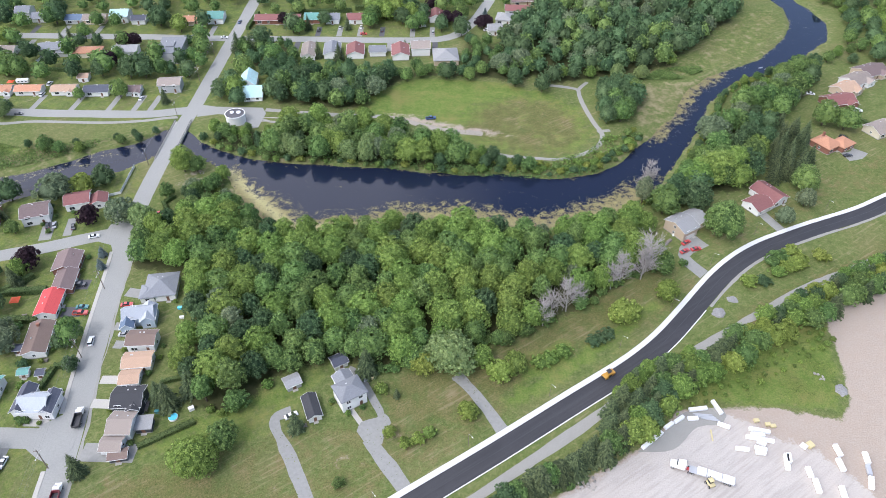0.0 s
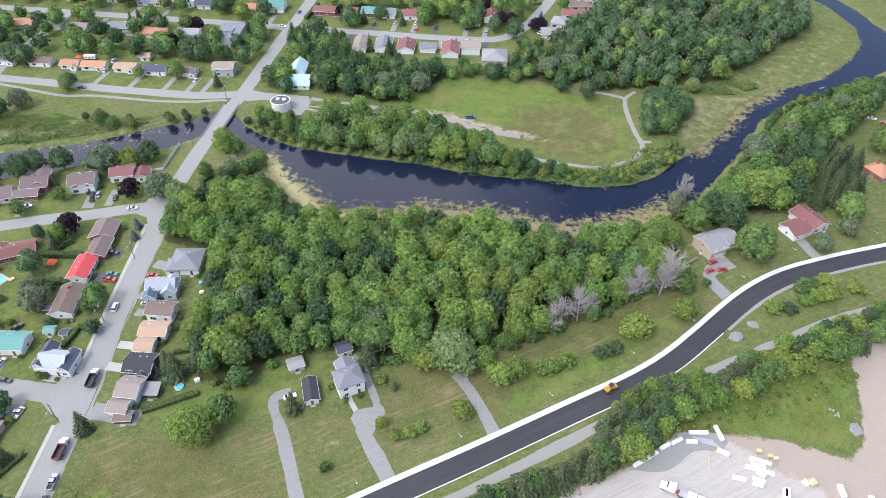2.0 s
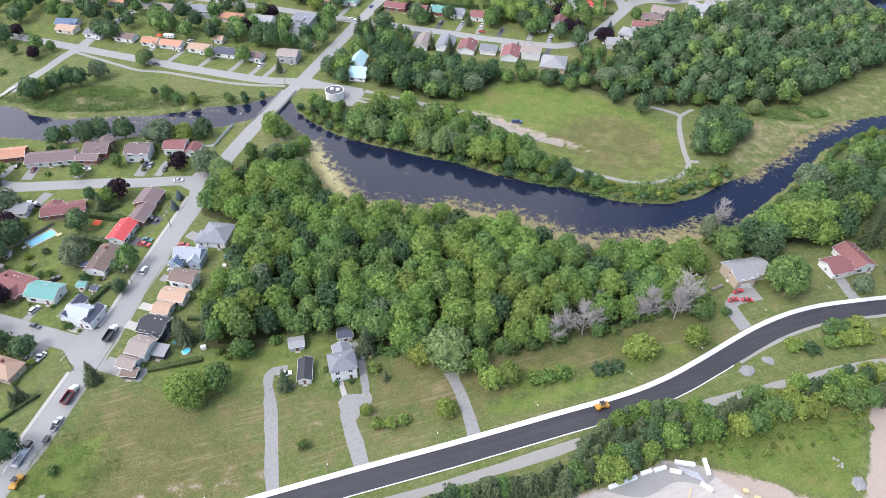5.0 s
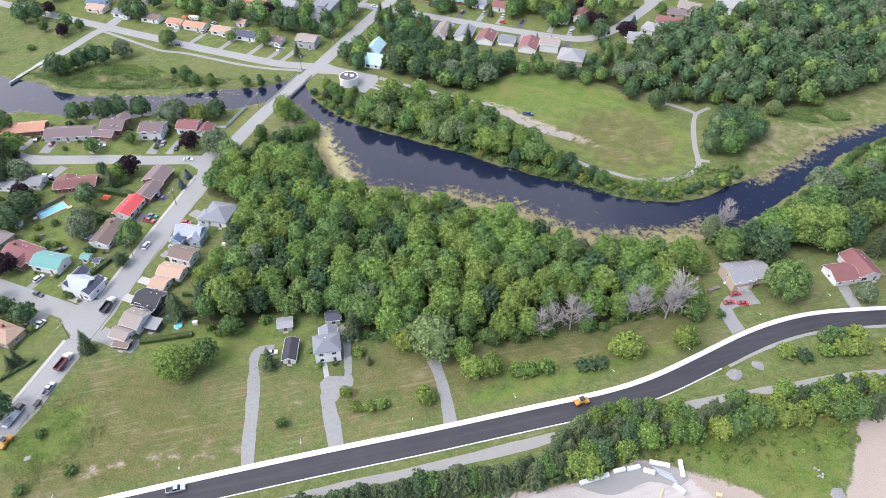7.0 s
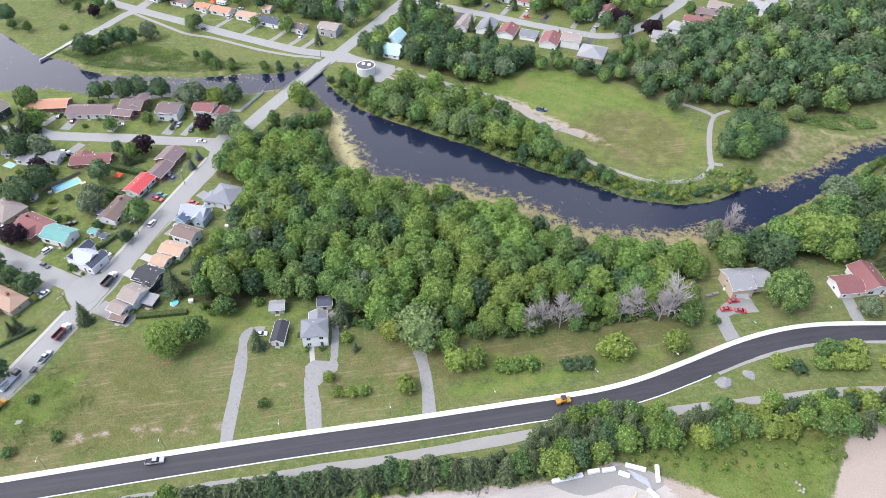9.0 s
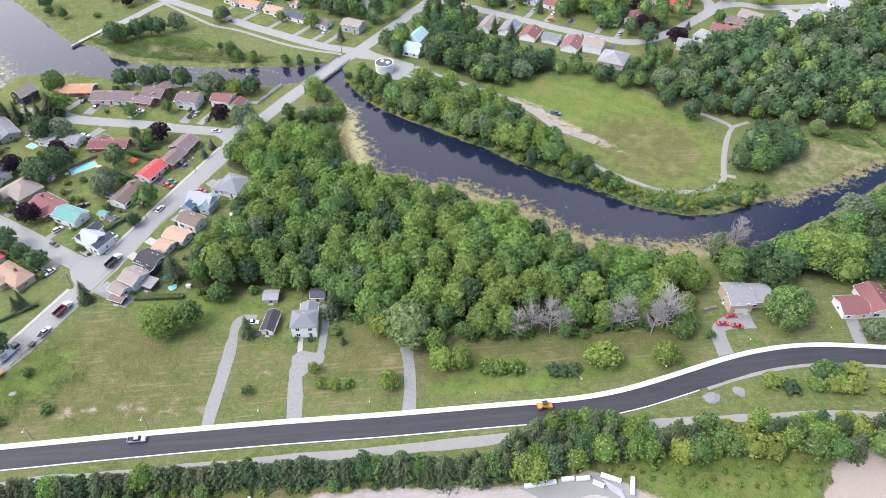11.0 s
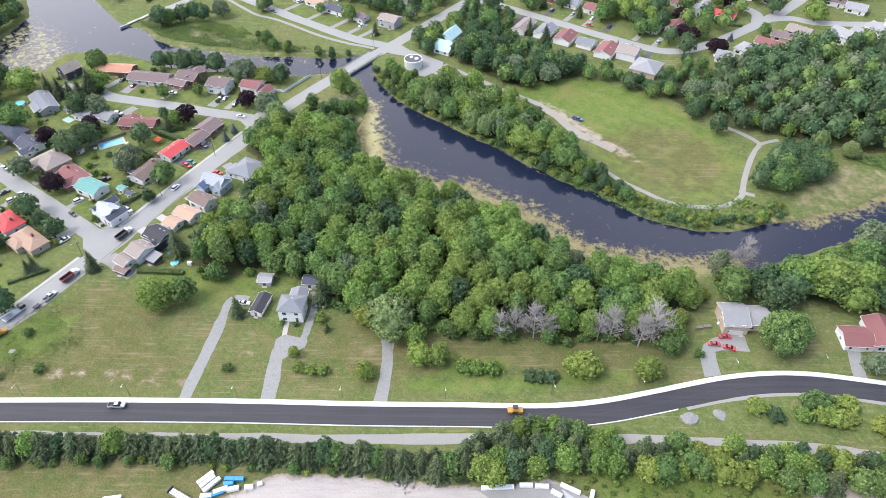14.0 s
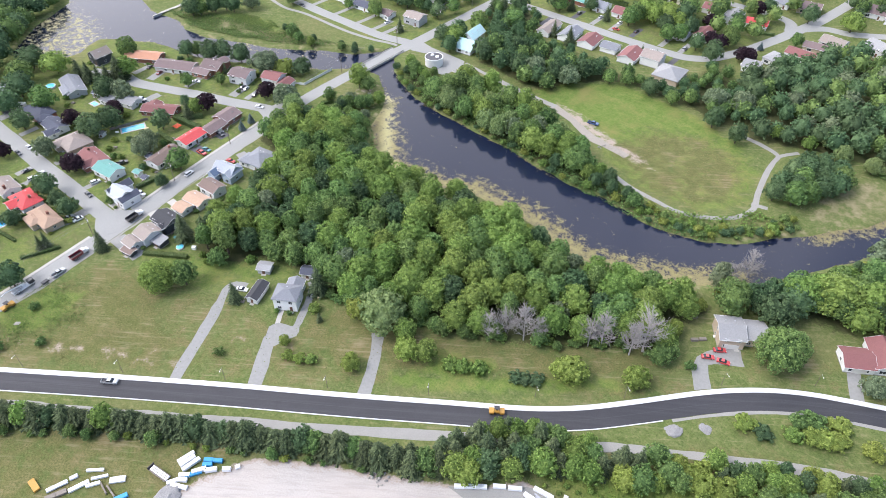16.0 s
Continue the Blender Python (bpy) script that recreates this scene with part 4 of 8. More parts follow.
def crown_arrays(seed, R, z0, z1, blobs, leaves, size, low=-0.45, rings=(0.1, 1.4)):
    """Leaf clumps over many rounded lumps that sit on an uneven dome, each lump with a dense heart, about a closed inner mass."""
    rs = np.random.RandomState(seed)
    zc = z0 + 0.40 * (z1 - z0)
    up, down = z1 - zc, zc - z0
    pa, pb = rs.uniform(0, 6.28, 2)

    def dome(a, u, k):
        """The point of the envelope at angle a and height u (-1 to 1), k times as far out."""
        q = math.sqrt(max(0.0, 1 - u * u)) * R * (1 + 0.11 * math.sin(2 * a + pa) + 0.09 * math.sin(3 * a + pb))
        return np.array((math.cos(a) * q * k, math.sin(a) * q * k, zc + u * k * (up if u > 0 else down)))

    n = 5 * blobs + 6
    C, Rb = [], []
    for i in range(n):
        u = 1 - (i + rs.uniform(0.2, 0.8)) / n * (1 - low)
        r = R * rs.uniform(0.13, 0.29)
        C.append(dome(i * 2.399 + rs.uniform(-0.3, 0.3), u, (1 - 0.85 * r / R) * rs.uniform(0.92, 1.06)))
        Rb.append(r)
    C, Rb = np.array(C), np.array(Rb)
    O = C - np.array((0, 0, zc - 0.2 * R))
    O /= np.linalg.norm(O, axis=1)[:, None]
    P, N = [], []
    while sum(map(len, P)) < leaves:
        k = leaves
        w = rs.choice(n, k, p=Rb ** 2 / (Rb ** 2).sum())
        d = rs.normal(size=(k, 3))
        d /= np.linalg.norm(d, axis=1)[:, None]
        ok = ((d * O[w]).sum(1) > rs.uniform(-0.35, 0.35, k)) & (d[:, 2] > low - 0.3)
        p = C[w] + d * Rb[w, None] * rs.uniform(0.84, 1.22, (k, 1))
        for j in range(n):
            ok &= (w == j) | (np.linalg.norm(p - C[j], axis=1) > Rb[j] * 0.88)
        P.append(p[ok])
        N.append((d + rs.normal(0, 0.55, (k, 3)) + np.array((0, 0, 0.2)))[ok])
    P, N = np.concatenate(P)[:leaves], np.concatenate(N)[:leaves]
    V, F = leaf_quads(rs, P, N, size)
    SV, SF, base = [], [], len(V)

    def shell_of(rows):
        nonlocal base
        m, seg = len(rows), len(rows[0])
        SV.append(np.array(rows).reshape(-1, 3))
        for i in range(m - 1):
            for j in range(seg):
                SF.append((base + i * seg + j, base + (i + 1) * seg + j, base + (i + 1) * seg + (j + 1) % seg, base + i * seg + (j + 1) % seg))
        base += m * seg
    for c, r, o in zip(C, Rb, O):
        t = np.cross(o, rs.normal(size=3))
        t /= np.linalg.norm(t)
        b = np.cross(o, t)
        shell_of([[c + 0.72 * r * rs.uniform(0.8, 1.15) * (o * math.cos(f) + (t * math.cos(p) + b * math.sin(p)) * math.sin(f)) for p in np.arange(4) * 1.5708] for f in rings])
    shell_of([[dome(a, u, 0.76) * np.array((1, 1, 0.98)) for a in np.arange(7) * 0.8976] for u in (0.985, 0.75, 0.3, -0.25, -0.7)])
    return np.concatenate([V] + SV), np.concatenate([F, np.array(SF)])


def trunk_bm(seed, r, h, spread):
    rs = np.random.RandomState(seed)
    bm = B()
    bend = rs.uniform(-0.3, 0.3, 2)
    rod(bm, (0, 0, -0.15), (bend[0], bend[1], h * 0.55), r, r * 0.68, 6)
    rod(bm, (bend[0], bend[1], h * 0.55), (bend[0] * 1.5, bend[1] * 1.5, h), r * 0.68, r * 0.25, 4)
    for i in range(4):
        a = i * 1.7 + rs.uniform(0, 0.8)
        z = h * rs.uniform(0.42, 0.7)
        rod(bm, (bend[0], bend[1], z), (bend[0] + math.cos(a) * spread * 0.55, bend[1] + math.sin(a) * spread * 0.55, z + spread * 0.45), r * 0.4, r * 0.14, 3)
    return bm


def tree_model(seed, R, z0, z1, blobs, leaves, size, mat, label, category="tree", name="tree"):
    t = thing(name, label, category)
    V, F = crown_arrays(seed, R, z0, z1, blobs, leaves, size)
    share("crown", quads_mesh("crown", V, F, M[mat]), t)
    part("trunk", trunk_bm(seed, 0.05 * z1 * 0.45 + 0.05, z0 + (z1 - z0) * 0.6, R), M["bark"], t)
    return t


def spruce_model(seed, R, H, mat, label, tiers=17, name="spruce_tree"):
    """Whorls of drooping boughs, each bough a spine with side sprays, about a slim dark core."""
    rs = np.random.RandomState(seed)
    t = thing(name, label, "conifer")
    V = []
    for i in range(tiers):
        f = i / (tiers - 1)
        z = 0.5 + (H - 0.7) * f
        r = R * (1 - f) ** 0.85 + 0.1
        k = max(4, int(13 * (1 - f) + 4))
        for j in range(k):
            a = 2 * math.pi * (j + rs.uniform(-0.35, 0.35)) / k + i * 1.3
            rr = r * rs.uniform(0.66, 1.2)
            d, s = np.array((math.cos(a), math.sin(a))), np.array((-math.sin(a), math.cos(a)))
            drop = rs.uniform(0.2, 0.42)
            for u0, u1, w in ((0.1, 0.5, 0.2), (0.4, 0.78, 0.17), (0.66, 1.0, 0.12)):
                za, zb = z + 0.26 * r - drop * rr * u0, z + 0.26 * r - drop * rr * u1 + rs.uniform(-0.08, 0.08)
                for side in (-1, 1):
                    tip = d * rr * (u1 + 0.02) + s * side * (w * rr + 0.12) * rs.uniform(0.7, 1.3)
                    V += [np.r_[d * rr * u0, za], np.r_[d * rr * (u0 + u1) / 2 + s * side * w * rr * 0.6, (za + zb) / 2 - 0.06], np.r_[tip, zb - 0.16], np.r_[d * rr * u1, zb]]
    V = np.array(V)
    seg, rings = 8, 4
    core = np.array([[(0.42 * (R * (1 - f) ** 0.85) * math.cos(p), 0.42 * (R * (1 - f) ** 0.85) * math.sin(p), 0.5 + (H - 1.2) * f) for p in np.arange(seg) * 2 * math.pi / seg] for f in np.linspace(0, 1, rings)]).reshape(-1, 3)
    b = len(V)
    SF = [(b + i * seg + j, b + i * seg + (j + 1) % seg, b + (i + 1) * seg + (j + 1) % seg, b + (i + 1) * seg + j) for i in range(rings - 1) for j in range(seg)]
    share("crown", quads_mesh("crown", np.concatenate([V, core]), np.concatenate([np.arange(b).reshape(-1, 4), np.array(SF)]), M[mat]), t)
    part("trunk", rod(B(), (0, 0, -0.1), (0, 0, H * 0.9), 0.03 * H, 0.02, 6), M["bark"], t)
    return t


def dead_model(seed, H, label):
    rs = np.random.RandomState(seed)
    t = thing("dead_tree", label, "dead tree")
    bm = B()
    rod(bm, (0, 0, -0.1), (0.2, 0.1, H * 0.6), 0.2, 0.12, 6)
    rod(bm, (0.2, 0.1, H * 0.6), (0.4, 0.3, H), 0.12, 0.03, 5)
    part("trunk", bm, M["dead_wood"], t)
    bm = B()
    for i in range(46):
        f = rs.uniform(0.12, 0.97)
        a = i * 2.4 + rs.uniform(-0.5, 0.5)
        p = Vector((0.3 * f, 0.2 * f, H * f))
        L = H * (0.16 + 0.34 * (1 - f)) * rs.uniform(0.8, 1.25)
        q = p + Vector((math.cos(a) * L * 0.7, math.sin(a) * L * 0.7, L * 0.75))
        rod(bm, p, q, 0.06, 0.025, 4)
        for j in range(13):
            u = rs.uniform(0.25, 0.95)
            s = p.lerp(q, u)
            e = s + Vector((math.cos(a) * 0.4, math.sin(a) * 0.4, 0.6)) * L * 0.3 + Vector(rs.normal(0, 0.16 * L, 3))
            rod(bm, s, e, 0.045, 0.02, 3)
    part("branchwork", bm, M["dead_wood"], t, "bare grey branches")
    return t


def shrub_model(seed, R, H, leaves, mat, label, name="shrub"):
    t = thing(name, label, "shrub")
    V, F = crown_arrays(seed, R, 0.05, H, 2, leaves, 0.36, low=-0.2)
    share("foliage", quads_mesh("foliage", V, F, M[mat]), t)
    bm = B()
    for i in range(4):
        rod(bm, (0, 0, -0.1), (R * 0.5 * math.cos(i * 1.6), R * 0.5 * math.sin(i * 1.6), H * 0.6), 0.05, 0.02, 4)
    part("stems", bm, M["bark"], t)
    return t


OAK = [tree_model(11 + i, 4.7 + 0.35 * (i % 3), 0.9, 12.2 + 0.8 * (i % 3), 9 + i % 3, 1260, 0.54, mat, "leafy broad-crowned tree in the dense wood", name="broadleaf_tree")
       for i, mat in enumerate(("leaf", "leaf", "leaf_bright", "leaf_deep", "leaf", "leaf_bright"))]
SMALL = [tree_model(31 + i, 3.1, 0.4, 7.2 + 0.4 * i, 6, 780, 0.42, mat, "rounded leafy tree with a dense crown", name="broadleaf_tree") for i, mat in enumerate(("leaf", "leaf_deep", "leaf_bright", "leaf"))]
FAR = [tree_model(21 + i, 4.7 + 0.3 * (i % 3), 0.9, 11.4 + 0.8 * (i % 2), 7, 680, 0.68, mat, "leafy broad-crowned tree", name="broadleaf_tree") for i, mat in enumerate(("leaf", "leaf_deep", "leaf_bright", "leaf", "leaf_deep"))]
PALE = [tree_model(41 + i, 4.4, 0.6, 10.0, 8, 1200, 0.54, "leaf_pale", "pale grey-green tree with a loose crown", name="broadleaf_tree") for i in range(2)]
YEL = [tree_model(46 + i, 3.2, 0.3, 6.6, 7, 800, 0.46, "leaf_yellow", "yellow-green bushy tree with a loose crown", name="broadleaf_tree") for i in range(2)]
PURPLE = [tree_model(51 + i, 3.3, 0.7, 7.0, 7, 800, 0.5, "leaf_purple", "dark purple-leaved maple on a lawn", name="maple_tree") for i in range(2)]
LIME = tree_model(48, 4.8, 0.6, 10.6, 11, 1800, 0.5, "leaf_light", "large pale green tree with a full crown", name="broadleaf_tree")
BIG = [tree_model(91 + i, 9.0, 0.6, 14.0, 15, 3000, 0.58, ("leaf", "leaf_bright")[i], "large old tree with a broad dense crown", name="broadleaf_tree") for i in range(2)]
TALL = [tree_model(56 + i, 3.6, 2.0, 15.0, 10, 1150, 0.56, mat, "tall narrow leafy tree", name="broadleaf_tree") for i, mat in enumerate(("leaf", "leaf_pale"))]
SPRUCE = [spruce_model(61 + i, 2.7 + 0.2 * i, 10.5 + i, "needles", "dark green spruce with drooping boughs") for i in range(3)]
BLUE = spruce_model(66, 1.7, 5.5, "needles_blue", "small blue-grey spruce on a lawn")
DEAD = [dead_model(71 + i, 9.5 + i, "bare grey dead tree at the wood's edge") for i in range(3)]
SHRUB = [shrub_model(81 + i, 1.8, 2.4, 350, mat, "dense round shrub on grass") for i, mat in enumerate(("leaf", "leaf_bright", "leaf_yellow", "leaf_deep"))]
SHRUB_KEEP = SHRUB[:3]
MODELS = OAK + FAR + SMALL + PALE + YEL + PURPLE + [LIME] + BIG + TALL + SPRUCE + [BLUE] + DEAD + SHRUB
USED = set()
RT = random.Random(7)


def plant(model, x, y, scale=1.0, label="", group="", squash=None):
    """A copy of a tree model, turned and sized at random about the given size; broad old trees are lower for their width."""
    if squash is None:
        squash = RT.uniform(0.92, 1.08) * (1.0 if scale < 1.0 else 1.0 - 0.42 * min(0.7, scale - 1.0))
    z = 0.0
    if 170 < y < 420:
        z = -2.6 * min(1.0, max(0.0, (signed(np.array([x]), np.array([y]), RIVER)[0] + 0.2) / 5.0))
    m = pose(x, y, z, 0, 0, RT.uniform(0, 360)) @ Matrix.Diagonal((scale, scale, scale * squash, 1))
    ob = model
    if model in USED:
        ob = copy_thing(model, pose(0, 0, 0))
    USED.add(model)
    ob.matrix_basis = m
    for word, nm in (("river bank", "riverside_tree"), ("garden", "garden_tree"), ("row along", "trackside_tree")):
        if word in label and not ob.name.startswith(("spruce", "shrub", "dead")):
            ob.name = nm
    return tagged(ob, label, "", group)


def spread(poly, gap, seed, keep=None, tries=9000):
    """Points in a polygon, no nearer to one another than the gap."""
    rs = np.random.RandomState(seed)
    P = np.array(poly)
    lo, hi = P.min(0), P.max(0)
    cand = rs.uniform(lo, hi, (tries, 2))
    cand = cand[signed(cand[:, 0], cand[:, 1], poly) > 0.5]
    out = np.zeros((0, 2))
    for c in cand:
        if len(out) == 0 or ((out - c) ** 2).sum(1).min() > gap * gap:
            if keep is None or keep(*c):
                out = np.vstack([out, c])
    return out


# the dense wood between the houses and the river
DEAD_SPOTS = ((38, 182), (43.5, 186), (48, 190), (54, 193), (68, 201), (73, 204), (81, 209), (85, 212))
wood_pts = spread(WOOD, 7.0, 1)
for x, y in wood_pts:
    if any(math.hypot(x - a, y - b) < 5.5 for a, b in ((3.5, 164.5),)) or any(math.hypot(x - a, y - b) < 3.2 for a, b in DEAD_SPOTS):
        continue
    k = RT.random()
    edge_of = signed(np.array([x]), np.array([y]), WOOD)[0]
    model = RT.choice(OAK) if k < 0.91 else (PALE[0] if k < 0.925 else TALL[0] if k < 0.98 else TALL[1])
    if x < -40 and k < 0.35:
        model = OAK[3]
    if x > -25 and k < 0.45 or y > 214 and k < 0.3:
        model = RT.choice((OAK[2], OAK[5]))
    if edge_of < 6 and y > 225 and k > 0.8:
        model = YEL[0] if k > 0.9 else PALE[1]
    plant(model, x, y, RT.uniform(0.85, 1.05) if edge_of < 5 else RT.uniform(0.95, 1.28), group="trees of the wood")
# trees of the far bank, between the meadow and the river
for x, y in spread(BANK_TREES, 6.0, 2):
    k = RT.random()
    if x > 15:
        model, sc = RT.choice(SMALL), RT.uniform(0.9, 1.35)
    else:
        model = RT.choice(OAK[:3] + [OAK[2]]) if k < 0.6 else RT.choice(SMALL) if k < 0.88 else LIME if k < 0.92 else PALE[0]
        sc = RT.uniform(0.95, 1.25) if model in OAK + FAR else RT.uniform(1.1, 1.5) if model in SMALL else 1.1
    if x < -86:
        model, sc = RT.choice(SMALL), RT.uniform(0.7, 0.95)
    plant(model, x, y, sc, group="trees on the river bank", label="leafy tree on the river bank")
# bushes and low trees along the south bank, and undergrowth at the wood's open edge
SOUTH_LINE = curve_through([q for q in BANK_S if 92 <= q[0] <= 213 and q[1] < 420], 3.2)
for q in SOUTH_LINE[::3]:
    plant(RT.choice(SMALL), q[0] + 3.4 + RT.uniform(-1.4, 1.4), q[1] - 2.4 + RT.uniform(-1, 1), RT.uniform(0.6, 0.9), group="trees on the river bank", label="small leafy tree on the river bank")
for q in curve_through([(-84, 143), (-70, 142), (-58, 156), (-40, 165)], 3.4).tolist() + curve_through([(-22, 159), (-8, 163.5), (8, 170), (28, 174.5), (52, 188), (74, 204), (92, 216)], 3.4).tolist():
    if RT.random() < 0.35:
        continue
    plant(RT.choice((SHRUB[0], SHRUB[0], SHRUB[1], SMALL[0])), q[0] + RT.uniform(-1.5, 1.5), q[1] + RT.uniform(-0.6, 3.2), RT.uniform(0.6, 1.5) if RT.random() < 0.7 else RT.uniform(1.5, 2.0), group="undergrowth at the wood's edge", label="leafy undergrowth at the edge of the wood")
# the bank below the fresh road
for x, y in spread(EAST_BANK, 7.4, 4):
    k = RT.random()
    if math.hypot(x - 109, y - 241) < 15 or math.hypot(x - 153, y - 257) < 14:
        continue
    inset = -signed(np.array([x]), np.array([y]), RIVER)[0]
    big = min(1.08, 0.72 + 0.022 * inset)
    plant(RT.choice(OAK[:2] + [OAK[3]] + FAR) if k < 0.78 else PALE[1] if k < 0.85 else RT.choice(SMALL), x, y, big * RT.uniform(0.95, 1.3) if k < 0.85 else big * RT.uniform(1.1, 1.5), group="trees on the river bank", label="leafy tree on the river bank")
for x, y in spread([(160, 276), (176, 278), (188, 298), (190, 318), (178, 322), (168, 300)], 5.4, 5):
    plant(RT.choice(SPRUCE), x, y, RT.uniform(1.2, 1.5), group="spruces by the house", label="tall dark spruce in a close group")
# trees and bushes on the strip between the bridge and the weedy pool
for x, y in spread([(-117, 276), (-105, 271), (-98, 259), (-86, 247.5), (-97, 243), (-109, 252), (-120, 262)], 4.6, 37):
    k = RT.random()
    plant(RT.choice(SMALL) if k < 0.5 else RT.choice(SHRUB) if k < 0.75 else PALE[0] if k < 0.87 else OAK[1], x, y, RT.uniform(0.8, 1.2) if k < 0.75 else RT.uniform(0.6, 0.8), group="trees on the river bank", label="leafy tree on the river bank")
# hedgerow below the track
for i in range(44):
    f = i / 43
    x, y = -116 + f * 158, 10.5 + f * 109 + 7 * math.sin(f * 3)
    px, py = x + RT.uniform(-0.7, 0.7), y + RT.uniform(-0.7, 0.7)
    k = RT.random()
    if k < 0.72:
        plant(RT.choice(SPRUCE), px, py, RT.uniform(1.45, 1.85), group="spruces along the track", label="bushy dark spruce in the row along the track", squash=RT.uniform(0.46, 0.6))
    else:
        plant(RT.choice((SMALL[1], SMALL[1], SMALL[0], SMALL[2])), px, py, RT.uniform(1.1, 1.4), group="trees along the track", label="leafy tree in the row along the track", squash=0.9)
    if i % 3 != 1:
        plant(RT.choice((SMALL[0], SHRUB[2], SHRUB[0])), px + 2.6, py - 4.0, RT.uniform(0.55, 0.75) if i % 2 else RT.uniform(0.7, 0.95), group="bushes along the track", label="bright green bush at the foot of the spruces")
HEDGEROW = [(45, 121), (50, 131), (57, 142), (68, 155), (84, 161.5), (96, 168), (108, 174), (124, 185), (140, 197), (165, 208), (200, 224), (230, 238), (230, 227), (200, 210), (165, 195), (146, 184), (131, 174), (114, 165), (98, 156), (83, 146), (72, 136), (62, 128), (51, 121.5)]
for x, y in spread(HEDGEROW, 4.1, 6):
    k = RT.random()
    far = x > 112
    model = (RT.choice(SPRUCE) if k < 0.45 else RT.choice(SMALL) if k < 0.92 else YEL[0]) if not far else (RT.choice(YEL) if k < 0.3 else RT.choice(SMALL) if k < 0.85 else SPRUCE[1])
    s_ = (RT.uniform(1.15, 1.5) if model in SPRUCE else RT.uniform(1.15, 1.6)) if not far else RT.uniform(0.95, 1.4)
    plant(model, x, y, s_, group="trees along the track", label="bushy tree in the row along the track", squash=0.78 if model in SPRUCE else None)
for x, y, s in ((70, 154.5, 1.2), (74, 158, 1.1), (66, 151, 1.2), (62, 147, 1.0), (78, 160.5, 0.9), (90, 165, 1.0), (84, 161, 1.0)):
    plant(SMALL[2], x, y, s, group="trees along the track", label="leafy tree in the row along the track")

# single trees: near lawns and verges
for model, s, spots in ((BIG[1], 0.82, [(-77, 121.5)]), (OAK[0], 1.0, [(-69.5, 128.5)]), (SPRUCE[0], 1.1, [(-47.5, 135)]), (SPRUCE[1], 1.05, [(-113.5, 118.5)]), (SPRUCE[2], 1.3, [(-92, 144), (-86, 150), (-26, 158.5)]), (SPRUCE[0], 0.5, [(-15, 148.5)]),
                        (YEL[1], 1.1, [(9.5, 140.5)]), (YEL[0], 0.7, [(-16.5, 133)]), (LIME, 1.95, [(3.5, 163.5)]), (LIME, 1.25, [(-131, 240)]), (YEL[0], 1.5, [(-6, 160), (21, 157), (90, 197.5)]), (SMALL[2], 1.4, [(27, 160.5), (15, 163)]), (YEL[1], 1.9, [(71, 186)]),
                        (BIG[0], 1.0, [(124.5, 238.5)]), (OAK[3], 1.55, [(116, 255)]), (PALE[1], 1.9, [(141, 314)]), (LIME, 1.5, [(131, 281)]), (OAK[2], 1.7, [(131, 276)]), (OAK[2], 1.3, [(142, 282), (121, 270)]), (OAK[1], 1.35, [(101, 251)]), (PALE[1], 0.95, [(154, 245), (168, 257)]), (SMALL[0], 1.5, [(91.5, 212)]), (TALL[1], 1.1, [(93, 258)]),
                        (OAK[1], 1.3, [(172, 270), (215, 324), (205, 328), (222, 275), (240, 300)])):
    for x, y in spots:
        plant(model, x, y, s)
for model, s, spots in ((SHRUB[0], 1.2, [(-31.4, 115)]), (SHRUB[2], 1.4, [(-11, 129.5), (-7, 131)]), (SHRUB[1], 1.5, [(-3.5, 133.5), (-20.5, 151)]), (SHRUB[3], 1.7, [(60, 175), (57, 173.5), (63, 177)]),
                        (SHRUB[1], 2.0, [(40, 165), (45, 168), (36, 163), (139.5, 211)]), (SHRUB[2], 2.2, [(125.6, 205.4), (148, 216), (145, 214.5), (151.5, 217.5), (150, 224.4), (161.5, 221)]), (SHRUB[3], 1.9, [(131.6, 205.6)]), (SHRUB[0], 2.4, [(139.8, 217.6), (143, 220)]), (SHRUB[0], 1.2, [(101.5, 216.5), (-103, 84), (-94, 66), (-84.5, 77)])):
    for x, y in spots:
        plant(model, x, y, s)
for i, (x, y) in enumerate(DEAD_SPOTS):
    plant(DEAD[(i * 2) % 3], x + RT.uniform(-1.2, 1.2), y + RT.uniform(-1.0, 1.4), RT.uniform(1.1, 1.6), group="dead trees", squash=1.05)
plant(DEAD[0], 99.5, 274.5, 1.4, group="dead trees", squash=1.1)
plant(DEAD[1], 95, 268, 1.0, group="dead trees", squash=1.0)
# suburb trees
for x, y in ((-211, 161), (-201, 179), (-210, 124.5), (-173, 140), (-170, 213.5), (-156, 242.5), (-200, 392), (-201, 420), (-194, 420), (-105, 453), (10, 456), (30, 451), (26.5, 449), (3.5, 456), (-7, 480), (10, 518)):
    plant(RT.choice(PURPLE), x, y, RT.uniform(1.3, 1.6), squash=0.9)
for x, y, s in ((-272, 279, 0.9),):
    plant(RT.choice(FAR), x, y, s * 1.35, label="broad leafy tree in a garden")
for x, y, s in ((-131.5, 160, 0.65), (-268, 291, 0.9), (-199.5, 300.5, 0.9), (-164, 307, 0.55), (-156, 310, 0.5),
                (-182, 299, 0.6), (-127, 262, 0.8), (-110, 246, 1.1), (-118, 318, 0.8), (-112, 314, 0.9)):
    plant(RT.choice(SMALL), x, y, s * 1.5, label="rounded leafy garden tree on grass")
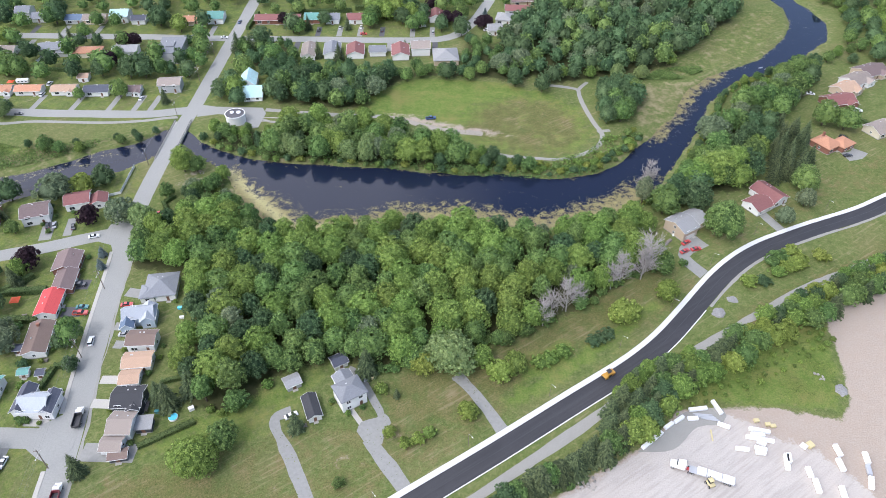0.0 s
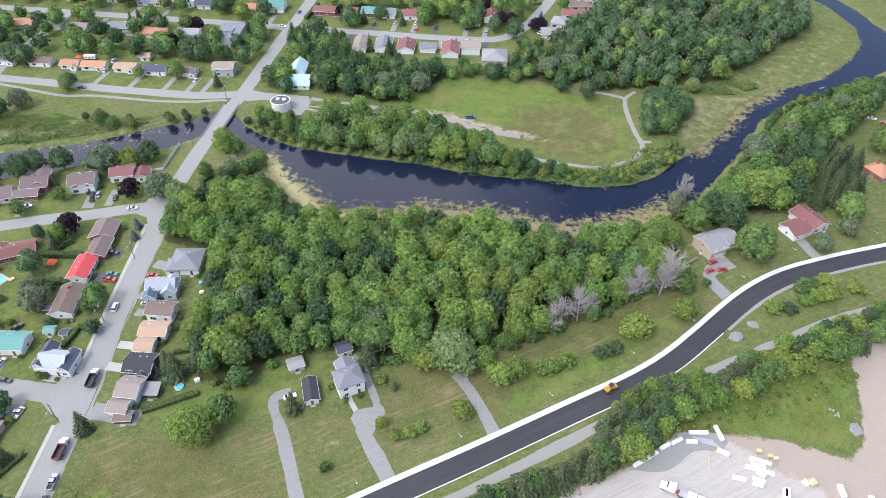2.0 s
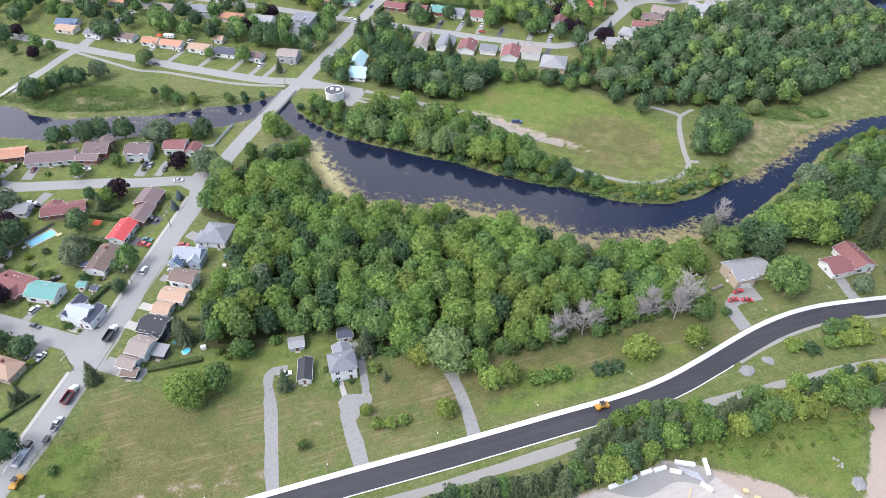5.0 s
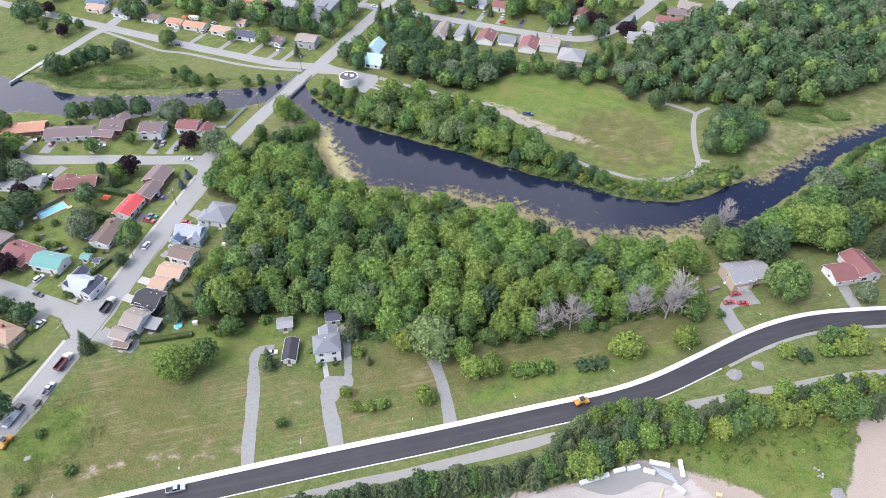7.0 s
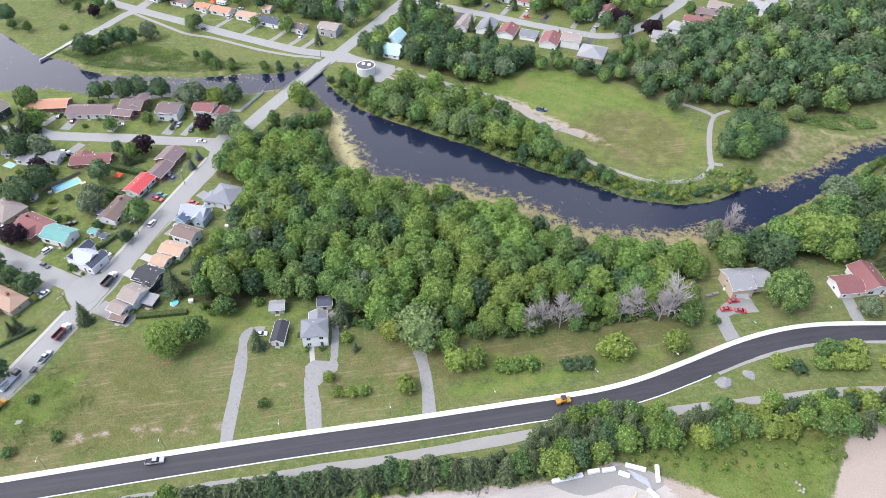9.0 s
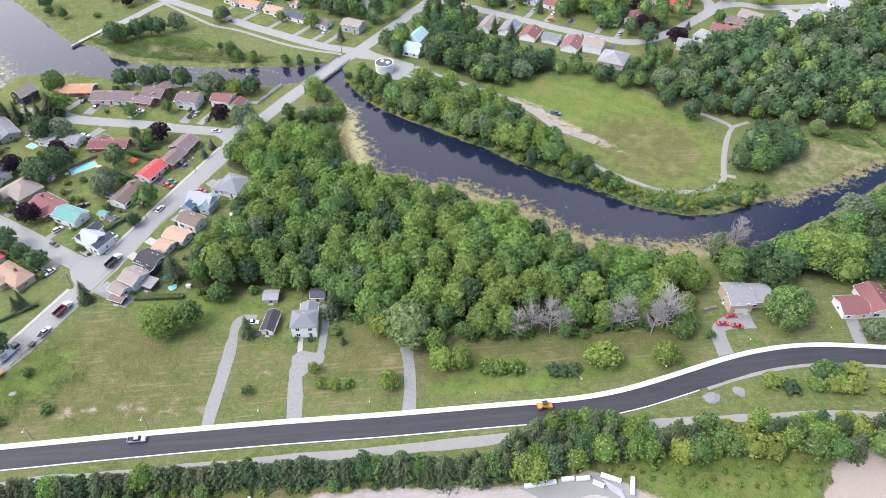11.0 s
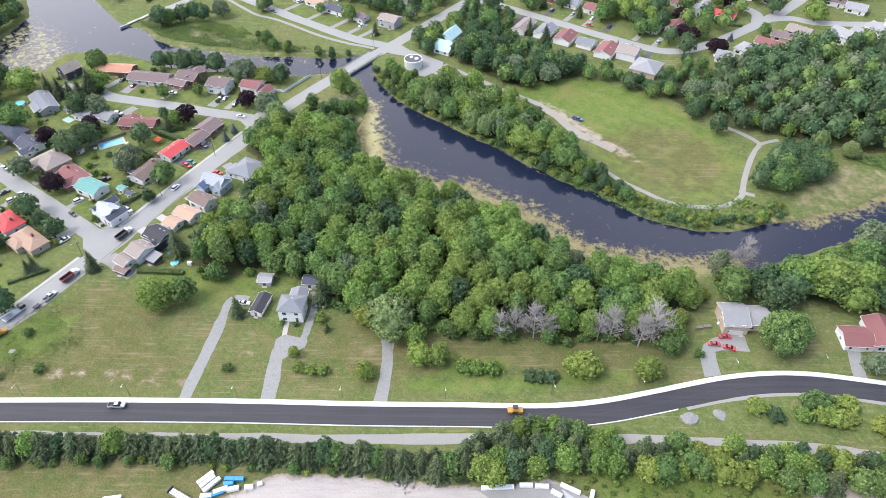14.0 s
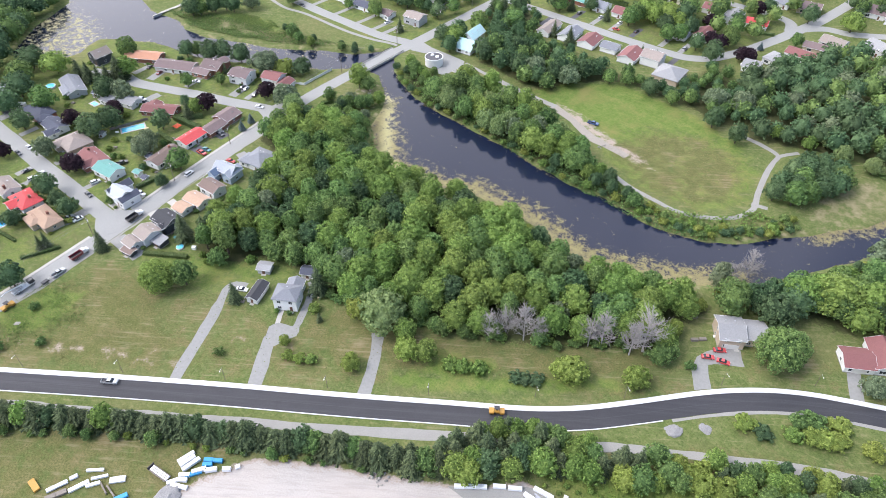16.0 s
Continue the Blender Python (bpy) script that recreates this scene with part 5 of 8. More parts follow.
for x, y, s in ((-133, 102.5, 0.6), (-95.5, 145.5, 1.0), (-220, 423, 0.75), (-128, 414, 1.1), (-119, 411, 1.1), (-62, 446, 0.8), (-63, 402, 1.0), (-76, 405, 0.8), (-23, 419.5, 0.5), (-14, 420, 0.4), (-154, 348.5, 0.75), (-88, 445, 0.8), (-241, 422, 0.75), (-240, 431, 0.6)):
    plant(RT.choice(SPRUCE), x, y, s * 1.3)
# the gardens between the near streets
for models, spots in ((FAR[:3], ((-258, 158, 1.6), (-248, 146, 1.5), (-272, 166, 1.5), (-284, 178, 1.6), (-268, 184, 1.5), (-236, 160, 1.45), (-255, 221, 1.3), (-235, 207, 1.3), (-136, 173, 1.05), (-226, 143, 1.1))),
                      ((FAR[1], FAR[4]), ((-220, 186, 1.2), (-194, 162.5, 1.45), (-192.5, 172, 1.25), (-214, 249.4, 1.2), (-210, 255.4, 1.1), (-199, 259.6, 1.15), (-172, 188, 1.0), (-165, 123, 1.1), (-120.5, 85, 1.1), (-228, 243, 0.9))),
                      (PALE, ((-213, 191.4, 1.35), (-195.5, 138.4, 1.15), (-178.6, 261, 1.9), (-159.5, 169.3, 1.3), (-163, 174.5, 1.1), (-141.5, 244, 1.5))),
                      (SMALL, ((-225.5, 248, 1.3), (-160, 272, 1.9), (-198.7, 222.2, 1.2), (-181.6, 208.7, 0.95), (-171.6, 208.3, 1.3), (-139, 170.7, 1.1), (-154.6, 122.6, 1.25), (-145.1, 122, 1.45), (-186.2, 235.2, 1.0))),
                      (YEL, ((-168.5, 266, 1.9),)),
                      (SPRUCE, ((-254, 189, 1.5), (-246, 190.5, 1.6), (-240, 193, 1.2), (-234, 202, 1.9), (-171, 202.5, 1.1), (-132.2, 104.8, 0.85), (-195.3, 245, 0.7), (-236, 196, 1.5))),
                      (SHRUB, ((-186.7, 140.2, 1.3), (-165, 160, 1.1), (-201, 235, 1.0), (-190, 236, 0.9), (-172, 236, 0.8), (-150, 162, 1.2), (-214, 219, 0.9), (-140, 138, 1.2)))):
    for x, y, s in spots:
        plant(RT.choice(models), x, y, s, label="leafy shrub on a front lawn" if models is SHRUB else "dark spruce in a garden" if models is SPRUCE else "broad leafy tree in a garden")
for x, y in ((-142.5, 220.5), (-140.5, 213), (30, 470), (-204, 425)):
    plant(BLUE, x, y, 1.15)
for x, y, s in ((-257, 452, 1.1), (-230, 431.5, 0.7), (-201, 418.5, 0.7), (-187, 450, 1.15), (-151, 415, 0.75), (-160, 421, 0.5), (-152, 399, 0.6), (-174, 378, 1.0), (-183, 378, 0.95), (-181, 354.5, 0.8), (-160, 381, 0.6), (-203, 352, 0.5), (-256, 385, 1.0), (-247, 378, 0.9), (-262, 387, 0.9), (-275, 422, 0.8),
                (-237, 337, 0.6), (-149, 379, 0.7), (-298, 468, 1.0), (-114, 421.5, 1.0), (-93, 439, 0.8), (-78, 453, 0.7), (-46, 454, 1.0), (-37.5, 461.5, 0.9), (-26, 454.5, 0.8), (-14, 450.5, 0.8)):
    plant(RT.choice(FAR), x, y, s * 1.35, label="broad leafy tree in a garden")
for x, y, s in ((-124, 354, 0.8), (-113, 347, 0.7), (-120, 364.5, 0.9), (-102, 399, 1.0), (-97, 440, 0.9), (-47.5, 448, 0.9), (-44.5, 464, 1.0), (-19, 444, 0.8), (0, 444, 0.7), (13, 436.5, 0.9), (-12, 461, 0.8), (-20.5, 462.5, 0.8), (45, 487.5, 0.6), (10, 480, 0.8), (13, 462.5, 0.9), (40, 526, 0.8), (65, 530, 1.0), (-32, 470, 1.0), (-24, 486, 1.0), (-200, 379, 0.8),
                (-116, 356, 0.9), (-94, 356, 0.9), (-92, 366, 1.0), (-100, 378, 1.0), (-116, 380, 1.0), (-171, 441, 0.8)):
    plant(RT.choice(FAR), x, y, s * 1.35, label="broad leafy tree in a garden")
for x, y in spread([(88, 326), (97, 330), (108, 345), (112, 362), (104, 368), (92, 366), (88, 350)], 6.0, 21):
    plant(RT.choice((FAR[1], FAR[4], FAR[0])), x, y, RT.uniform(0.9, 1.15), label="dark leafy tree beside the footpath")

# trees on the spit, the weir lawn, the yard by the bridge and the meadow's edge
for model, s, spots in ((FAR[0], 0.95, [(-276, 281), (-269, 283), (-311, 330)]), (FAR[1], 1.0, [(-266, 292), (-262, 298), (-257, 300), (-350, 292)]), (PALE[0], 1.3, [(-252, 311)]), (SMALL[0], 1.0, [(-198, 300), (-192, 298.5), (-328, 287), (-340, 286)]),
                        (SMALL[1], 0.65, [(-186, 305), (-167, 310), (-159, 313.5), (-210, 303), (-150, 318)]), (LIME, 0.95, [(-237, 333)]), (SMALL[2], 1.2, [(-104.5, 276.5), (-101, 252.5)]), (SMALL[0], 1.35, [(-114, 261), (-108.5, 267), (-112.6, 252)]), (OAK[2], 1.05, [(-125, 282.5)]), (SMALL[3], 1.5, [(-119, 283), (-109, 240)]), (PURPLE[0], 1.2, [(-306, 321), (-338.5, 345)]), (FAR[1], 1.25, [(-344, 328), (-338, 333), (-373, 352), (-352, 362), (-286, 360), (-277, 358)]), (SMALL[0], 1.0, [(-302.5, 332), (-322, 322)]), (SHRUB[1], 1.6, [(-311, 299)]),
                        (FAR[1], 0.95, [(3, 378), (58, 363), (43, 369)]), (FAR[0], 0.8, [(16.5, 377), (24, 383), (-20, 375), (-12, 379.5)]), (LIME, 0.85, [(95, 388), (104, 380), (118, 379)]), (PALE[1], 1.5, [(36, 388), (48, 394), (-57, 355), (-38, 360)]), (SMALL[2], 1.1, [(88, 380), (72, 380), (140, 397)])):
    for x, y in spots:
        plant(model, x, y, s)

# shrubs along the backs of the near gardens
for x, y in ((-181, 166), (-176, 171), (-207, 171), (-212, 176), (-206, 183), (-146, 152), (-143, 150), (-176, 160), (-169, 158), (-230, 168), (-238, 172), (-214, 164), (-197, 183), (-160, 180), (-178, 254), (-190, 254), (-222, 240), (-228, 238), (-240, 234), (-150, 118), (-140, 119), (-172, 121), (-178, 122), (-158, 106)):
    plant(RT.choice(SHRUB), x, y, RT.uniform(0.7, 1.2), label="low leafy shrub in a back garden")
for i, (x, y) in enumerate(spread([(-290, 60), (-150, 60), (-150, 104), (-290, 108)], 13.0, 23, None, 200)):
    plant(RT.choice(SMALL), x, y, RT.uniform(0.9, 1.5), label="small leafy tree in a back garden")

# far gardens: trees between the streets

def garden_ok(x, y):
    if abs(y - 433) < 12 or abs(x + 135) < 9 or abs(y - 338) < 12:
        return False
    return all(abs(x - hx) > hw or abs(y - hy) > hd for hx, hy, hw, hd in HOUSE_SPOTS)


HOUSE_SPOTS = [(hx, hy, 9, 9) for hx, hy in ((-282, 463), (-270, 459), (-246, 456), (-232, 457), (-216, 460), (-203, 456), (-167, 455), (-152, 459), (-110, 458), (-87, 460), (-73, 459), (-58, 460), (-14, 457), (-2, 464), (-242, 410), (-218, 408), (-195, 408), (-167, 407), (-82, 409), (-67, 410), (-53, 410), (-39, 411), (-25, 409), (-12, 413), (3, 403))]
for x, y in spread([(236, 404), (252, 414), (262, 432), (275, 460), (270, 500), (300, 520), (330, 440), (300, 400), (262, 398), (240, 398)], 9.0, 11):
    plant(RT.choice(FAR + SMALL), x, y, RT.uniform(0.95, 1.3), label="leafy tree on the river bank", group="trees on the river bank")

# the far wood beyond the river bend
LIGHT = [crown_arrays(201 + i, 4.8, 1.2, 11.4, 4, 190, 0.98) for i in range(4)]
FULL = [crown_arrays(221 + i, 4.9, 0.8, 12.0, 5, 330, 0.86) for i in range(4)]


def far_wood(name, pts, mats, label, seed, crowns=LIGHT, lo=0.75, hi=1.15):
    rs = np.random.RandomState(seed)
    for mi, mat in enumerate(mats):
        V, F, base = [], [], 0
        for x, y in pts[mi::len(mats)]:
            v, f = crowns[rs.randint(4)]
            a, s = rs.uniform(0, 6.28), rs.uniform(lo, hi)
            c, d = math.cos(a) * s, math.sin(a) * s
            V.append(np.c_[v[:, 0] * c - v[:, 1] * d + x, v[:, 0] * d + v[:, 1] * c + y, v[:, 2] * s * rs.uniform(0.85, 1.2)])
            F.append(f + base)
            base += len(v)
        tagged(new(name, quads_mesh(name, np.concatenate(V), np.concatenate(F), M[mat])), label, "woodland", kind="stuff")


BUSH = [crown_arrays(241 + i, 1.8, 0.0, 2.5, 2, 300, 0.38, low=-0.2) for i in range(4)]
rb = np.random.RandomState(42)
bank_bushes = np.concatenate([spread([(56, 281), (78, 285.5), (90, 294), (100, 306), (108, 317), (100, 322), (92, 307), (82, 297), (64, 288)], 3.4, 31), spread([(28, 287), (52, 284), (62, 287), (50, 291), (34, 293), (24, 297)], 3.4, 32),
                              BANK_LINE[::2] + rb.uniform(-0.9, 0.9, BANK_LINE[::2].shape), SOUTH_LINE + np.array((3.0, -2.0)) + rb.uniform(-1.3, 1.3, SOUTH_LINE.shape)])
far_wood("brush", bank_bushes, ("leaf", "leaf_bright", "leaf_deep", "leaf_yellow"), "dense low bushes along the river bank", 41, BUSH, 0.7, 1.45)
far_wood("brush", spread([(84, 146), (100, 156), (116, 165), (132, 174), (148, 184), (150, 176), (134, 164), (116, 155), (100, 149), (88, 144.5)], 3.2, 36), ("leaf_bright", "leaf_yellow", "weeds_green"), "low weedy bushes beside the storage yard", 43, BUSH, 0.35, 0.75)
north_pts = spread(NORTH_TREES, 6.6, 3)
far_wood("woodland", north_pts[north_pts[:, 1] < 380], ("leaf_deep", "leaf_deep", "leaf", "leaf_deep"), "belt of leafy trees behind the meadow", 6, FULL, 0.75, 1.1)
far_wood("woodland", north_pts[north_pts[:, 1] >= 380], ("leaf", "leaf_deep"), "lower trees behind the houses", 16, FULL, 0.5, 0.78)
far_wood("woodland", spread([(-420, 372), (-250, 372), (-140, 376), (-140, 640), (-420, 640)], 10.5, 8, garden_ok, 2200), ("leaf", "leaf_deep", "leaf"), "leafy trees between far gardens", 7, LIGHT, 0.75, 1.3)
far_wood("woodland", spread([(-128, 466), (20, 470), (26, 520), (40, 640), (-128, 640)], 12.0, 9, garden_ok, 1500), ("leaf", "leaf_deep", "leaf"), "leafy trees between far gardens", 8, LIGHT, 0.75, 1.3)
far_wood("woodland", spread([(-420, 60), (-300, 90), (-292, 160), (-330, 200), (-360, 236), (-420, 250)], 9.5, 10), ("leaf", "leaf_deep"), "tall leafy trees by the backwater", 9, FULL, 1.0, 1.5)
far_wood("woodland", spread(EAST_WOOD, 7.8, 12), ("leaf_deep", "leaf_deep", "leaf", "leaf_deep", "leaf_deep", "leaf_pale"), "dense mixed woodland beyond the river bend", 3, LIGHT, 0.85, 1.35)
far_wood("woodland", spread([(-420, 640), (-470, 420), (-470, 360), (-430, 380), (-380, 640)], 11.0, 13), ("leaf", "leaf_deep"), "distant leafy garden trees beyond the houses", 4)
far_wood("woodland", spread([(60, 540), (90, 595), (150, 605), (190, 566), (230, 600), (300, 540), (340, 640), (40, 640)], 8.0, 14), ("leaf", "leaf_deep"), "distant dense leafy woodland", 5)


# low growth: weeds in the rough fields, reeds along the water, brush under the bank trees
def low_growth(name, poly, count, size, up, mat, label, seed, clump=0.12, rim=0.0):
    rs = np.random.RandomState(seed)
    P = np.array(poly)
    c = rs.uniform(P.min(0), P.max(0), (count * 3, 2))
    c = c[signed(c[:, 0], c[:, 1], poly) > rs.uniform(0, 1, len(c)) ** 2 * rim]
    dens = np.array([noise.noise(Vector((x * clump, y * clump, seed * 1.7))) for x, y in c])
    c = c[dens > rs.uniform(-0.5, 0.45, len(c))][:count]
    s = signed(c[:, 0], c[:, 1], RIVER)
    c, s = c[s < 3.0], s[s < 3.0]
    z = 0.1 - 2.6 * np.clip((s + 0.2) / 5.0, 0, 0.4) + rs.uniform(0, up, len(c))
    V, F = leaf_quads(rs, np.c_[c, z], np.c_[rs.normal(0, 0.6, (len(c), 2)), np.ones(len(c))], size)
    tagged(new(name, quads_mesh(name, V, F, M[mat])), label, "plants", kind="stuff")


low_growth("weeds", ROUGH_FIELD, 9000, 0.32, 0.15, "weeds", "tall weeds and seeding grass in the rough field", 1, rim=9.0)
low_growth("weeds", SOUTH_STRIP, 4000, 0.34, 0.2, "weeds", "tall weeds beside the track", 2, rim=9.0)
low_growth("weeds", FIELD_DRY, 5000, 0.36, 0.15, "weeds", "seeding grass in the meadow", 3, rim=9.0)
low_growth("weeds", [(70, 141), (104, 145), (138, 143), (145, 165), (147, 188), (120, 179), (96, 162)], 6000, 0.4, 0.2, "weeds_green", "lush green weeds beside the storage yard", 14, rim=9.0)
low_growth("weeds", [(-116, 70), (-113, 95), (-98, 104), (-82, 92), (-92, 66)], 5000, 0.36, 0.2, "weeds_green", "lush green weeds in the rough field", 15, rim=9.0)
low_growth("weeds", [(-108, 122), (-60, 134), (-20, 146), (0, 160), (50, 186), (96, 216), (104, 206), (84, 184), (40, 152), (-10, 118), (-50, 91), (-92, 62), (-112, 90)], 7000, 0.30, 0.15, "weeds_green", "tufts of rough grass on the open lots", 16, clump=0.2, rim=4.0)
low_growth("weeds", VERGE, 4000, 0.34, 0.2, "weeds", "rough grass along the road", 4)
low_growth("brush", BANK_TREES, 5000, 0.9, 1.6, "leaf", "low brush under the bank trees", 5)
low_growth("brush", [(30, 286), (60, 284), (78, 288), (92, 300), (98, 316), (86, 316), (74, 300), (50, 292), (28, 296)], 3000, 0.9, 1.7, "leaf_bright", "low brush along the bank", 6)
low_growth("reeds", MARSH_E, 8000, 0.5, 0.6, "reeds", "reeds and marsh grass at the water's edge", 7)
low_growth("reeds", REED_BED, 9000, 0.55, 0.35, "weeds_green", "dense green reed bed on the spit", 28)
low_growth("reeds", [(-292, 272), (-262, 268.5), (-230, 276), (-200, 289), (-176, 304), (-180, 307), (-202, 294), (-232, 282), (-262, 274.5), (-290, 278)], 6000, 0.7, 1.3, "reed_green", "tall dark reeds along the spit", 30)
low_growth("reeds", [(119, 379), (128, 388), (142, 394), (158, 396), (158, 389), (142, 379), (130, 377)], 5000, 0.7, 0.9, "reed_green", "dense green reeds at the marsh edge", 29)
low_growth("reeds", MARSH_W, 9000, 0.7, 0.9, "reed_green", "reeds and marsh grass at the water's edge", 8)
low_growth("brush", [(-102, 298.5), (-47, 289.5), (11, 281), (57, 278.5), (78, 284), (76, 290), (50, 288), (11, 289), (-47, 295), (-98, 305)], 9000, 0.7, 1.2, "leaf", "brush overhanging the river bank", 9)
low_growth("brush", [(-95, 252), (-58, 228), (0, 231), (60, 236), (98, 256), (104, 270), (80, 250), (55, 241), (0, 237), (-56, 232), (-92, 258)], 4000, 0.9, 1.8, "leaf", "brush at the wood's edge above the water", 10)
low_growth("reeds", [(-103, 284), (-96, 262), (-80, 246), (-58, 236), (0, 240), (70, 249), (104, 274), (104, 268), (66, 243), (0, 235), (-60, 230), (-84, 240), (-98, 256), (-108, 280)], 3500, 0.5, 0.5, "reeds", "reeds at the water's edge", 11)
for model in MODELS:
    if model not in USED:
        for o in (*model.children_recursive, model):
            bpy.data.objects.remove(o)

# ---- houses ----
def window_meshes(w, h):
    bm = B()
    for x0, x1, z0, z1 in ((-w / 2 - 0.09, w / 2 + 0.09, h / 2, h / 2 + 0.09), (-w / 2 - 0.09, w / 2 + 0.09, -h / 2 - 0.11, -h / 2), (-w / 2 - 0.09, -w / 2, -h / 2, h / 2), (w / 2, w / 2 + 0.09, -h / 2, h / 2), (-0.035, 0.035, -h / 2, h / 2)):
        box(bm, x0, x1, -0.07, 0.03, z0, z1)
    a = bpy.data.meshes.new("window")
    bm.to_mesh(a)
    bm.free()
    bm = box(B(), -w / 2, w / 2, -0.025, 0.02, -h / 2, h / 2)
    b = bpy.data.meshes.new("pane")
    bm.to_mesh(b)
    bm.free()
    a.materials.append(M["trim_white"])
    b.materials.append(M["glass"])
    return a, b


WIN = {k: window_meshes(*k) for k in ((1.3, 1.15), (2.1, 1.3), (0.9, 1.0))}


def opening(house_ob, k, m):
    a = share("window", WIN[k][0], house_ob, m)
    share("pane", WIN[k][1], a)


def door_part(house_ob, m, mat, w=0.95, h=2.05):
    bm = box(B(), -w / 2, w / 2, -0.05, 0.03, 0.15, h + 0.15, 0.01)
    d = part("door", bm, M[mat], house_ob)
    d.matrix_basis = m
    bm = box(B(), -w / 2 - 0.35, w / 2 + 0.35, -1.0, -0.06, -0.1, 0.14)
    s = part("step", bm, M["concrete"], house_ob)
    s.matrix_basis = m


def garage_part(house_ob, m, w=2.6):
    bm = B()
    for i in range(4):
        box(bm, -w / 2, w / 2, -0.06, 0.03, 0.05 + 0.52 * i, 0.05 + 0.52 * (i + 1) - 0.03)
    g = part("garage_door", bm, M["garage_door"], house_ob, "pale panelled garage door")
    g.matrix_basis = m


def roof_bm(w, d, h, kind, pitch, o=0.45):
    bm = B()
    t = math.tan(radians(pitch))
    k = 0.16
    if kind in ("gx", "gy"):
        run, lng = (d / 2, w / 2) if kind == "gx" else (w / 2, d / 2)
        e, r = h - o * t, h + run * t
        prism(bm, [(-run - o, e), (-run - o, e + k), (0, r + k), (run + o, e + k), (run + o, e), (0, r)], -lng - o, lng + o, "x" if kind == "gx" else "y")
    elif kind == "hip":
        X, Y = w / 2 + o, d / 2 + o
        e = h - 0.02
        if X >= Y:
            rz, ra, rb = e + k + Y * t, (-(X - Y), 0), (X - Y, 0)
        else:
            rz, ra, rb = e + k + X * t, (0, -(Y - X)), (0, Y - X)
        lo = [bm.verts.new((x, y, e)) for x, y in ((-X, -Y), (X, -Y), (X, Y), (-X, Y))]
        hi = [bm.verts.new((x, y, e + k)) for x, y in ((-X, -Y), (X, -Y), (X, Y), (-X, Y))]
        A, C = bm.verts.new((*ra, rz)), bm.verts.new((*rb, rz))
        bm.faces.new(lo)
        for i in range(4):
            bm.faces.new((lo[i], lo[(i + 1) % 4], hi[(i + 1) % 4], hi[i]))
        if X >= Y:
            fs = [(hi[0], hi[1], C, A), (hi[1], hi[2], C), (hi[2], hi[3], A, C), (hi[3], hi[0], A)]
        else:
            fs = [(hi[0], hi[1], A), (hi[1], hi[2], C, A), (hi[2], hi[3], C), (hi[3], hi[0], A, C)]
        for f in fs:
            bm.faces.new(f)
    elif kind == "flat":
        box(bm, -w / 2 - 0.15, w / 2 + 0.15, -d / 2 - 0.15, d / 2 + 0.15, h, h + 0.25)
        box(bm, -w / 6, w / 6, -d / 8, d / 8, h + 0.25, h + 0.9)
    else:
        prism(bm, [(-d / 2 - o, h - 0.1), (-d / 2 - o, h + 0.05), (d / 2 + o, h + 0.75), (d / 2 + o, h + 0.6)], -w / 2 - o, w / 2 + o, "x")
    return bm


HOMES = []


